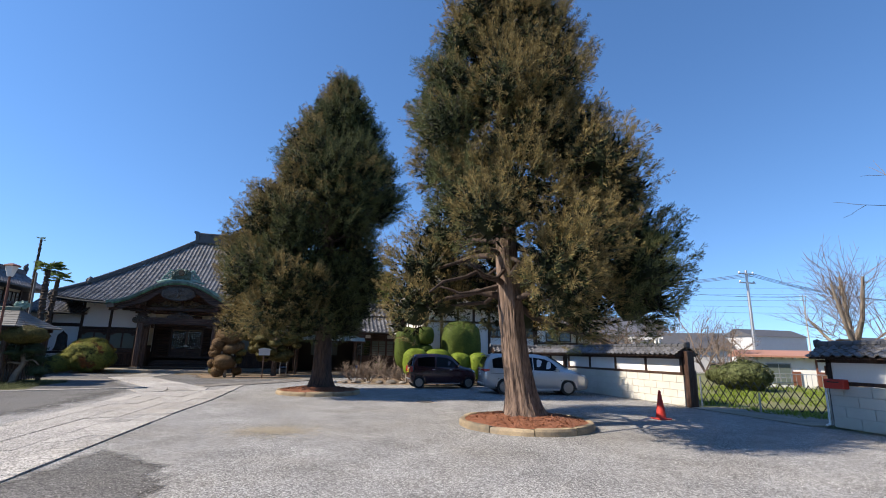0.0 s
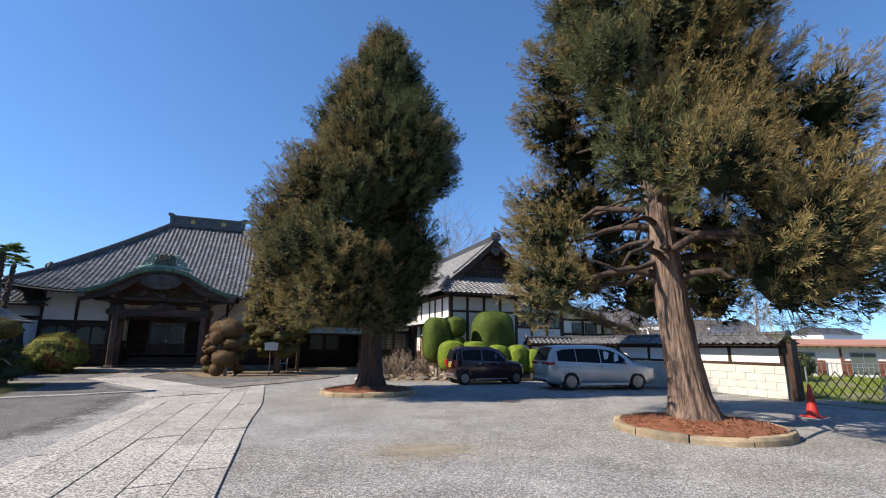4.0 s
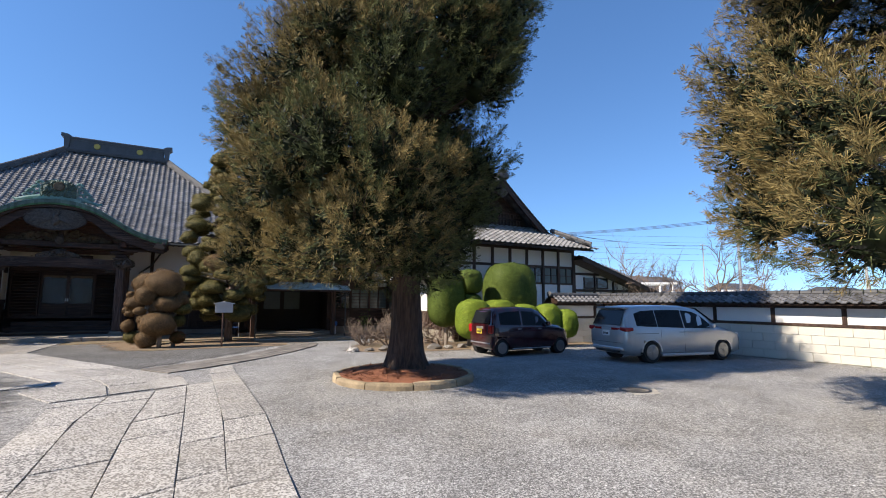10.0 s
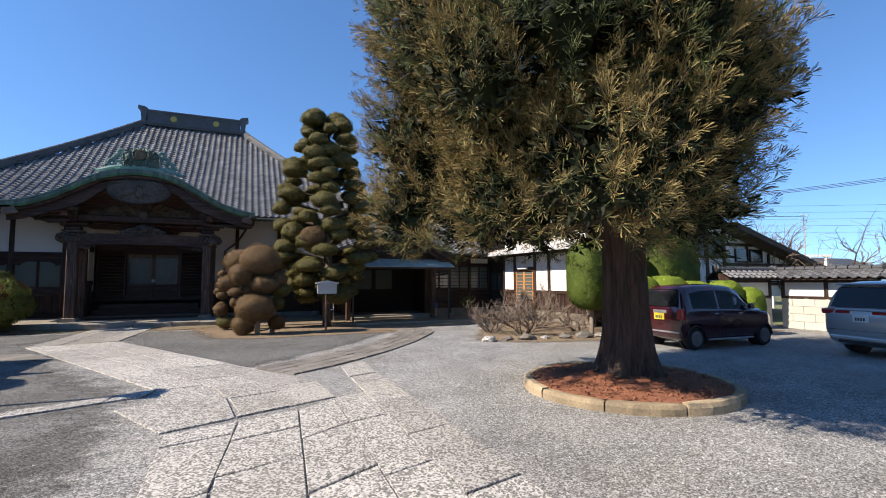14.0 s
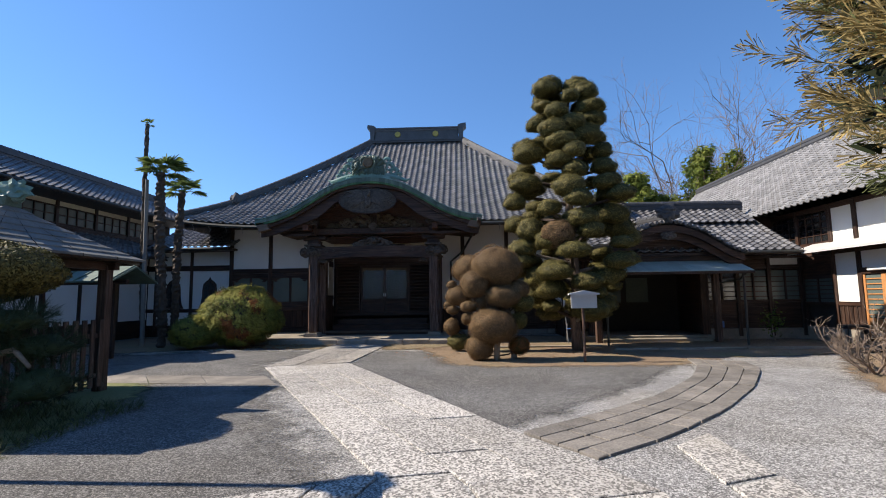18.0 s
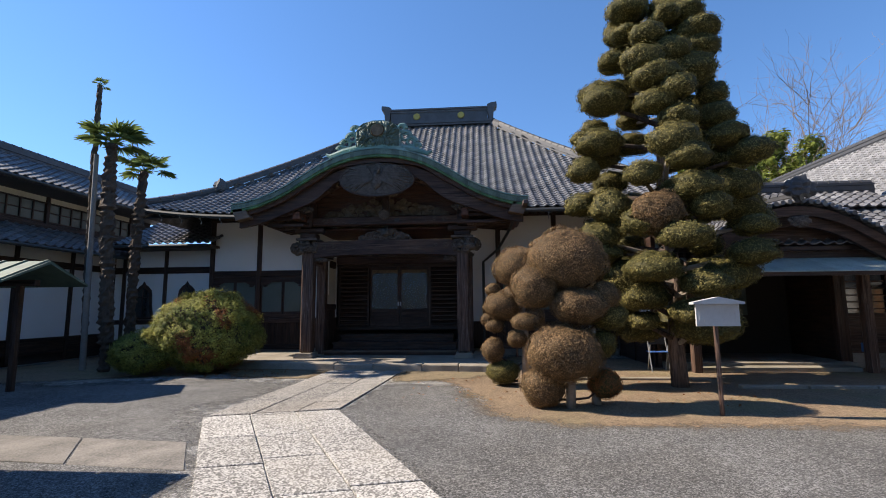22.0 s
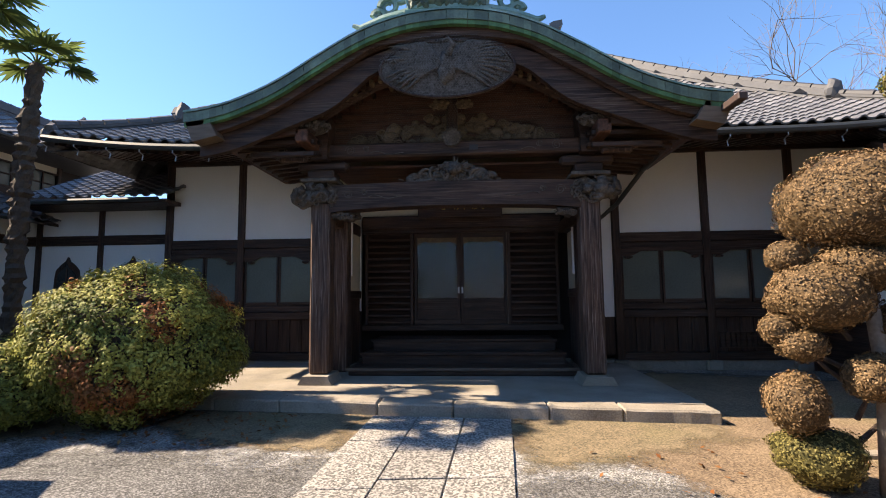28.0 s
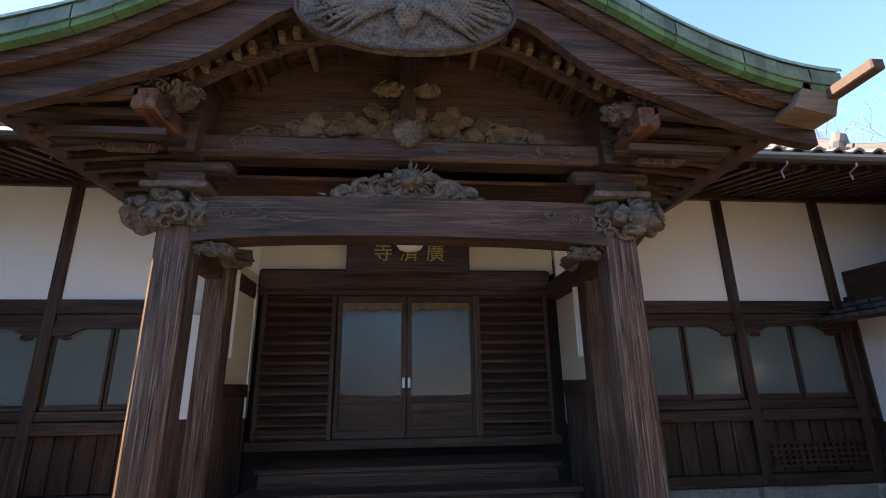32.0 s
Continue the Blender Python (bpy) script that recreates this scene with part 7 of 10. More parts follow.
        for k in range(int(52 * cr * cr) + 8):
            v = (Vector((rnd.gauss(0, 1), rnd.gauss(0, 1), rnd.gauss(0, 1))).normalized() + main * 0.55).normalized()
            swell = 1 + 0.34 * noise.noise(v * 2.4 + c)
            foot = c + (main * v.dot(main) * 1.2 + side * v.dot(side) * 1.08 + third * v.dot(third) * 0.92) * cr * swell * 0.93
            d = (v * 0.55 + main * 0.75 + Vector((rnd.gauss(0, 0.14), rnd.gauss(0, 0.14), rnd.gauss(0.1, 0.14)))).normalized()
            run = 0.22 + 0.26 * rnd.random()
            # v.z turns bough tops bronze, painting overhead light over real winter bronze.
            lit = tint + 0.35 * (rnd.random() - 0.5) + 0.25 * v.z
            for q in range(6):
                p = foot + d * run * q / 5
                dd = (d + 0.22 * Vector((rnd.gauss(0, 1), rnd.gauss(0, 1), rnd.gauss(0, 1)))).normalized()
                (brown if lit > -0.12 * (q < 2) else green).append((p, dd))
                if q < 4:
                    under.append((p - d * 0.05, dd))
            for q in range(3):
                turn = Vector((rnd.gauss(0, 1), rnd.gauss(0, 1), rnd.gauss(0, 1))).normalized() * 0.8 + d * 0.8
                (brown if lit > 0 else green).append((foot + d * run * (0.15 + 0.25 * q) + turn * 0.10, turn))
        shoots = int(350 * cr * cr + 40)
        for k in range(shoots):
            v = Vector((rnd.gauss(0, 1), rnd.gauss(0, 1), rnd.gauss(0, 1))).normalized()
            if v.dot(main) < -0.45:
                v = v - main * 1.5 * v.dot(main)
            swell = 1 + 0.34 * noise.noise(v * 2.4 + c) + 0.10 * rnd.random()
            tip = c + (main * v.dot(main) * 1.2 + side * v.dot(side) * 1.08 + third * v.dot(third) * 0.92) * cr * swell
            d = (tip - c).normalized() * 0.75 + main * 0.45 + Vector((rnd.gauss(0, 0.22), rnd.gauss(0, 0.22), rnd.gauss(0.08, 0.22)))
            d.normalize()
            if k % 8 == 0:
                tube([c.lerp(tip, 0.15), tip], [0.012, 0.005], 3, tw)
            # Upward shoots again take the paler bronze, for light from above.
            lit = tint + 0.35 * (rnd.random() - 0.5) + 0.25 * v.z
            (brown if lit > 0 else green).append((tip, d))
            under.append((tip - d * 0.10, d))
            if k % 2 == 0:
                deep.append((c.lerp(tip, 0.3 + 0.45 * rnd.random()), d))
        part("twig", tw, limb_bark, tree)["kind"] = "stuff"
    needle_sprays("inner_foliage", deep, DEEP, tree, 0.22, 6, 0.16, 0.060, seed + 2, "inner sprays coloured near-black for the crown's shade")
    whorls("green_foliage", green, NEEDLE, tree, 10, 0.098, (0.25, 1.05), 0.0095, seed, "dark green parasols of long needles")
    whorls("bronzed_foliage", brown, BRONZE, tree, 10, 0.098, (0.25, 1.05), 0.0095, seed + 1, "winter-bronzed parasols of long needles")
    whorls("older_foliage", under, NEEDLE, tree, 3, 0.10, (0.9, 1.5), 0.012, seed + 4, "dark green older needles")
    return tree


conifer(T1, 14.2, [(2.0, 2.7), (2.6, 3.3), (3.3, 3.6), (4.5, 3.45), (6, 3.0), (7, 2.7), (8.2, 2.15), (9.6, 1.65), (11.5, 1.1), (13, 0.7), (14.2, 0.3)], 3,
        "tall bronzed conifer with a thick trunk and bare inner limbs", clumps=118, low=2.05, limb_bark=BARK_DARK, offset=((0, 0.1), (4, 0.1), (8, 0.0), (15, 0)), bronze=0.76, r0=0.32, nicks=((4.0, 0.55, 0.0, 4.3), (3.2, 0.42, 2.3, 6.3)), lean=(-0.45, 0.15))
conifer(T2, 12.7, [(1.9, 2.0), (2.6, 2.6), (4.3, 2.9), (5.3, 2.75), (6.5, 2.95), (7.6, 2.95), (8.5, 2.5), (9.5, 2.0), (11, 1.25), (12.1, 0.6), (12.7, 0.25)], 8,
        "tall dense dark green conifer with a bronzed sunny side", clumps=146, low=1.95, bark=BARK_DARK, limb_bark=BARK_DARK, offset=((0, -1.0), (2.5, -1.15), (4.5, -0.9), (5.5, -0.65), (7, -0.25), (8.5, -0.1), (10.5, 0.1)), bronze=0.30, r0=0.33, nicks=((-0.4, 0.5, 4.8, 6.2),), sunny=0.30)


def pad_points(c, size, n, rnd, rough=0.18, seed=0.0, flat=1.0):
    """Points and normals over an uneven ellipsoid."""
    out = []
    for _ in range(n):
        v = Vector((rnd.gauss(0, 1), rnd.gauss(0, 1), rnd.gauss(0, 1))).normalized()
        k = 1 + rough * noise.fractal(v * 2.0 + Vector((seed * 7.31, seed * 3.7, seed * 1.9)), 1.0, 2.0, 3)
        k *= 0.975 + 0.075 * rnd.random()
        p = Vector((c[0] + v.x * size[0] * k, c[1] + v.y * size[1] * k, c[2] + v.z * (flat if v.z < 0 else 1.0) * size[2] * k))
        out.append((p, Vector((v.x / size[0], v.y / size[1], v.z / size[2])).normalized()))
    return out


def clipped_mass(name, c, size, material, parent, seed, leaf=0.03, density=900, label="", rough=0.18, flat=1.0):
    """A clipped ball: a core coloured as the shade in leaf gaps, with leaves over it."""
    rnd = random.Random(int(seed * 17) + 5)
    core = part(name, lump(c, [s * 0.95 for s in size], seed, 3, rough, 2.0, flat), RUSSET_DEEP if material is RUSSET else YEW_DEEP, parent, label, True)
    area = 4 * math.pi * ((size[0] * size[1] + size[0] * size[2] + size[1] * size[2]) / 3)
    leaf_cloud("leaves", pad_points(c, size, int(area * density), rnd, rough, seed, flat), material, core, leaf, int(seed * 13) + 2, jitter=1.1)
    return core


# cloud-pruned tall tree
cloud = thing("cloud_pruned_tree", (-3.88, 31.2, 0), "tall cloud-pruned evergreen with many clipped dark pads", "tree")
rnd = random.Random(21)
trunk = [(-3.88, 31.2, 0), (-3.92, 31.2, 0.9), (-3.82, 31.25, 2.0), (-3.98, 31.2, 3.5), (-3.88, 31.2, 5.2), (-3.92, 31.2, 7.2)]
part("trunk", tube(trunk, [0.17, 0.14, 0.12, 0.11, 0.09, 0.05], 12, None, 0.2, rnd), BARK, cloud, "pale peeling trunk", True)
CR = [(0.9, 0.9), (1.4, 1.3), (2.4, 1.68), (3.8, 1.64), (5.15, 1.38), (6.5, 1.06), (7.2, 0.9), (7.7, 0.45)]
CX = -4.0
for k in range(104):
    f = (k + rnd.random()) / 104
    z = 0.95 + 6.45 * f ** 1.05
    R = curve_at(CR, z) * (0.86 + 0.26 * rnd.random())
    a = k * 2.39996 + 0.7 * rnd.random()
    s = (0.19 + 0.15 * rnd.random()) * (0.95 + 0.22 * R)
    rr = max(0.1, R - 0.8 * s)
    c = (CX + rr * math.cos(a), 31.2 + rr * math.sin(a), z)
    wide = s * (0.95 + 0.35 * rnd.random())
    clipped_mass("clipped_pad", c, (wide, wide * (0.85 + 0.25 * rnd.random()), s * (0.70 + 0.25 * rnd.random())), YEW, cloud, 1 + k * 1.7, 0.017, 1700, rough=0.24, flat=0.68)
    if k % 2 == 0:
        part("branch", tube([(CX + 0.08, 31.2, z - 0.35), (CX + 0.55 * rr * math.cos(a), 31.2 + 0.55 * rr * math.sin(a), z - 0.16), (c[0], c[1], c[2] - 0.05)], [0.055, 0.042, 0.02], 6), BARK_PALE if k % 4 else BARK_DARK, cloud)
clipped_mass("clipped_pad", (CX - 0.42, 31.2, 7.45), (0.42, 0.4, 0.34), YEW, cloud, 91, 0.021, 1900, flat=0.6)
clipped_mass("clipped_pad", (CX + 0.38, 31.2, 7.42), (0.40, 0.38, 0.32), YEW, cloud, 92, 0.021, 1900, flat=0.6)
clipped_mass("clipped_pad", (-4.55, 29.95, 3.05), (0.42, 0.36, 0.36), RUSSET, cloud, 93, 0.018, 3800, "russet clipped ball")

# two russet shrubs clipped into balls
def ball_shrub(at, balls, stems, label, seed):
    ob = thing("clipped_ball_shrub", (*at, 0), label, "shrub", "russet ball shrubs")
    rnd = random.Random(seed)
    for k, (x, y, z, rx, rz, m) in enumerate(balls):
        y += 0.35 * rx * (rnd.random() - 0.5)
        clipped_mass("clipped_ball", (x, y, z), (rx, rx * 0.95, rz), m, ob, seed + k * 2.3, 0.0115, 5200, rough=0.15)
        part("branch", tube([(at[0], at[1], max(0.1, z - 0.35)), ((at[0] + x) / 2, (at[1] + y) / 2, z - 0.2), (x, y, z)], [0.022, 0.017, 0.010], 6), BARK_DARK, ob)
    for x, y, h in stems:
        part("stem", tube([(x, y, 0), (x + 0.03, y, h * 0.5), (x - 0.04, y + 0.05, h)], [0.075, 0.06, 0.04], 9, None, 0.2, rnd), BARK_PALE, ob, "pale rough stem", True)


R, G = RUSSET, YEW
ball_shrub((-6.85, 31.2), [(-6.72, 31.2, 2.25, 0.55, 0.40, R), (-7.29, 31.2, 1.82, 0.15, 0.13, R), (-6.83, 31.1, 1.72, 0.31, 0.19, R), (-6.48, 31.2, 1.84, 0.31, 0.27, R), (-7.12, 31.1, 1.51, 0.34, 0.28, R),
                           (-6.52, 31.1, 1.27, 0.20, 0.22, R), (-7.41, 31.2, 1.25, 0.13, 0.12, R), (-7.28, 31.1, 1.13, 0.18, 0.13, R), (-6.87, 31.0, 0.90, 0.19, 0.17, R), (-7.31, 31.2, 0.67, 0.22, 0.24, R),
                           (-7.13, 31.2, 0.26, 0.32, 0.22, G), (-6.35, 31.35, 0.72, 0.2, 0.2, G)], [(-6.73, 31.09, 1.9)], "russet-brown shrub clipped into many small stacked balls", 3)
ball_shrub((-6.2, 29.35), [(-6.17, 29.4, 2.19, 0.61, 0.50, R), (-6.70, 29.3, 1.79, 0.36, 0.33, R), (-6.06, 29.2, 1.50, 0.43, 0.28, R), (-6.86, 29.3, 1.26, 0.21, 0.13, R), (-6.30, 29.2, 0.80, 0.56, 0.44, R),
                           (-6.62, 29.25, 0.31, 0.31, 0.32, R), (-5.72, 29.5, 1.64, 0.33, 0.25, R), (-5.58, 29.5, 1.33, 0.30, 0.21, G), (-5.68, 29.5, 0.91, 0.22, 0.21, G), (-5.68, 29.45, 0.32, 0.25, 0.22, AZALEA_RED)],
           [(-6.23, 29.25, 1.9), (-5.8, 29.5, 1.5)], "russet-brown shrub clipped into large overlapping balls", 5)

# round azaleas before the hall
def leafy_shrub(name, c, size, seed, label, tufts, red, twigs):
    """A loose rounded shrub: twigs, a small dark heart painting its inner shade and tufts of leaves with gaps between
    them.
    """
    rnd = random.Random(seed)
    ob = thing(name, (c[0], c[1], 0), label, "shrub")
    # Solid lump in dark bark colour; the shrub's inner shade is in that colour.
    part("heart", lump(c, [x * 0.78 for x in size], seed, 3, 0.2, 1.6), BARK_DARK, ob, "solid dark lump standing in for shade among the inner twigs")
    tw = bmesh.new()
    green, warm, redp = [], [], []
    for k in range(tufts):
        v = Vector((rnd.gauss(0, 1), rnd.gauss(0, 1), rnd.gauss(0, 1))).normalized()
        f = 1 + 0.15 * noise.fractal(v * 2.1 + Vector((seed, 0, 0)), 1.0, 2.0, 3)
        f *= (0.88 + 0.13 * rnd.random()) if rnd.random() < 0.85 else 0.80
        p = Vector((c[0] + v.x * size[0] * f, c[1] + v.y * size[1] * f, c[2] + v.z * size[2] * f))
        if p.z < 0.1:
            continue
        if k % 5 == 0 and twigs:
            tube([Vector(c).lerp(p, 0.45) - Vector((0, 0, 0.1)), p], [0.010, 0.004], 3, tw)
        tint = noise.noise(p * 1.6 + Vector((seed * 2.0, 3, 1))) + (0 if red else 0.15)
        dest = redp if tint > 0.3 and red else (warm if tint > -0.12 or rnd.random() < 0.2 else green)
        for q in range(22):
            d = Vector((rnd.gauss(0, 1), rnd.gauss(0, 1), rnd.gauss(0, 1))).normalized()
            dest.append((p + d * 0.085 * rnd.random() ** 0.5, d * 0.6 + v + Vector((0, 0, 0.5))))
    if twigs:
        part("twig_mass", tw, BARK_DARK, ob)["kind"] = "stuff"
    leaf_cloud("leaves", green, AZALEA_DARK, ob, 0.022, seed, "dark green leaves")
    leaf_cloud("yellowing_leaves", warm, AZALEA, ob, 0.022, seed + 1, "yellow-green leaves")
    if redp:
        leaf_cloud("red_leaves", redp, AZALEA_RED, ob, 0.022, seed + 2, "reddened leaves")
    return ob


AZALEA_DARK = leaf_mat("green_azalea_leaves", (0.22, 0.235, 0.055), (0.095, 0.115, 0.03), scale=2.5, rand=0.5)
leafy_shrub("round_azalea", (-14.15, 33.0, 0.95), (1.27, 1.06, 0.98), 5, "large rounded azalea with yellowing and reddish leaves", 3400, True, True)
leafy_shrub("low_azalea", (-15.35, 32.55, 0.50), (0.72, 0.66, 0.52), 9, "small low rounded azalea beside a larger one", 1100, False, True)

# clipped hedges behind the cars
def clipped_hedge(c, s, m, lab, sd, square=3.6):
    """A hedge clipped to a rounded block: a core set all over with leaves."""
    def mould(v):
        k = (abs(v.x) ** square + abs(v.y) ** square + abs(v.z) ** square) ** (-1 / square)
        k *= 1 + 0.05 * noise.fractal(v * 2.6 + Vector((sd * 3.0, 0, 0)), 1.0, 2.0, 3)
        return Vector((c[0] + v.x * s[0] * k, c[1] + v.y * s[1] * k, c[2] + v.z * s[2] * k))
    hob = thing("clipped_hedge", (c[0], c[1], 0), lab, "hedge", "clipped hedges")
    part("stem", tube([(c[0], c[1], 0), (c[0] + 0.04, c[1], c[2])], [0.07, 0.05], 7), BARK_PALE, hob)
    bm = bmesh.new()
    bmesh.ops.create_icosphere(bm, subdivisions=4, radius=0.97)
    for v in bm.verts:
        v.co = mould(v.co)
    part("core", bm, m, hob, "", True)
    rnd = random.Random(sd)
    pts = []
    for _ in range(int(9000 * (s[0] * s[2]) ** 0.9) + 2000):
        v = Vector((rnd.gauss(0, 1), rnd.gauss(0, 1), rnd.gauss(0, 1))).normalized()
        pts.append((mould(v * (0.985 + 0.04 * rnd.random())), v))
    leaf_cloud("leaves", pts, m, hob, 0.024, sd)


for c, s, m, lab, sd in (
        ((2.95, 25.4, 1.75), (0.62, 0.6, 1.02), HEDGE, "tall green clipped hedge column", 1),
        ((3.82, 25.2, 2.38), (0.42, 0.5, 0.45), HEDGE, "green clipped hedge block", 2),
        ((3.82, 25.2, 1.55), (0.40, 0.45, 0.38), HEDGE, "green clipped hedge block", 3),
        ((5.8, 25.3, 1.86), (1.0, 0.85, 1.30), HEDGE, "broad tall green clipped hedge dome", 4),
        ((3.05, 23.7, 1.05), (0.60, 0.5, 0.66), LIME, "lime-green clipped hedge block", 5),
        ((4.15, 23.75, 1.1), (0.66, 0.5, 0.6), LIME, "lime-green clipped hedge block", 6),
        ((5.25, 23.75, 1.0), (0.52, 0.5, 0.55), LIME, "lime-green clipped hedge block", 7),
        ((6.15, 23.5, 0.95), (0.48, 0.45, 0.62), LIME, "lime-green clipped hedge block", 8),
        ((6.85, 23.3, 0.85), (0.40, 0.42, 0.52), LIME, "lime-green clipped hedge block", 9)):
    clipped_hedge(c, s, m, lab, sd, 2.8 if m is LIME else 3.4)


# ---- bare shrubs and trees ----
def bare_plant(name, at, label, seed, stems, height, spread, r0, depth=4, category="shrub", material=TWIG, group="", kids=(3, 4)):
    rnd = random.Random(seed)
    ob = thing(name, at, label, category, group)
    bm = bmesh.new()

    def grow(p, d, ln, r, k):
        pts = [p]
        for s in range(3):
            d = (d + Vector((rnd.gauss(0, 0.22), rnd.gauss(0, 0.22), rnd.gauss(0.06, 0.16)))).normalized()
            pts.append(pts[-1] + d * ln / 3)
        tube(pts, [r, r * 0.85, r * 0.7, r * 0.55], 5 if k > 1 else 3, bm)
        if k > 0:
            for _ in range(rnd.randint(*kids)):
                q = pts[rnd.randint(1, 3)]
                grow(q, (d + Vector((rnd.gauss(0, 0.55), rnd.gauss(0, 0.55), rnd.gauss(0.1, 0.4)))).normalized(), ln * (0.55 + 0.25 * rnd.random()), r * 0.6, k - 1)
    for i in range(stems):
        a = 2 * math.pi * i / stems + rnd.random()
        d = Vector((math.cos(a) * spread, math.sin(a) * spread, 1.0)).normalized()
        grow(Vector(at) + Vector((math.cos(a) * 0.12 * min(1, spread), math.sin(a) * 0.12 * min(1, spread), 0)), d, height * (0.35 + 0.2 * rnd.random()), r0 * (0.7 + 0.5 * rnd.random()), depth - 1)
    part("twig_mass", bm, material, ob)["kind"] = "stuff"
    return ob


for k, (x, y, s) in enumerate(((1.1, 26.2, 1.0), (2.3, 27.4, 1.0), (0.4, 27.0, 0.75), (3.1, 26.2, 0.8))):
    bare_plant("bare_shrub", (x, y, 0), "leafless many-stemmed shrub with tangled grey twigs", 40 + k, 9, 1.75 * s, 1.25, 0.028, 4, group="bare shrubs")
# stones along the planting bed
rnd = random.Random(33)
for k in range(14):
    x = -0.7 + 7.2 * k / 13
    y = 24.9 - 0.12 * (x + 0.7) + 0.25 * rnd.random()
    s = 0.08 + 0.12 * rnd.random()
    tagged(part("edging_stone", lump((x, y, s * 0.35), (s * 1.3, s, s * 0.6), k + 2, 2, 0.5, 1.5), GRANITE if k % 3 == 0 else DARKSTONE), "rough stone edging the planting bed", "stone", "edging stones")

# ---- parked cars ----
def paint(name, base, metal=0.5, rough=0.28):
    m = surface(name, base, tuple(c * 0.85 for c in base), rough, metal=metal, scale=2, fine=60, bump=0.0, mix=0.3, spec=0.6)
    m.node_tree.nodes["Principled BSDF"].inputs["Coat Weight"].default_value = 0.8
    return m


SILVER = paint("silver_car_paint", (0.50, 0.505, 0.51), 0.45, 0.32)
MAROON = paint("maroon_car_paint", (0.050, 0.007, 0.010), 0.1, 0.22)
CARGLASS = surface("tinted_car_glass", (0.012, 0.014, 0.016), (0.01, 0.011, 0.012), 0.04, scale=2, fine=10, bump=0.0, spec=0.35)
TYRE = surface("tyre_rubber", (0.02, 0.02, 0.02), (0.014, 0.014, 0.014), 0.85, scale=8, fine=60, bump=0.2)
RIM = surface("alloy_rim", (0.36, 0.365, 0.37), (0.25, 0.255, 0.26), 0.3, metal=0.9, scale=8, fine=40, bump=0.0)
TAILRED = surface("red_lamp_lens", (0.42, 0.012, 0.012), (0.28, 0.01, 0.01), 0.12, scale=8, fine=30, bump=0.0, spec=0.8)
PLATE_Y = surface("yellow_plate", (0.72, 0.56, 0.05), (0.66, 0.5, 0.05), 0.5, scale=8, fine=30, bump=0.0)


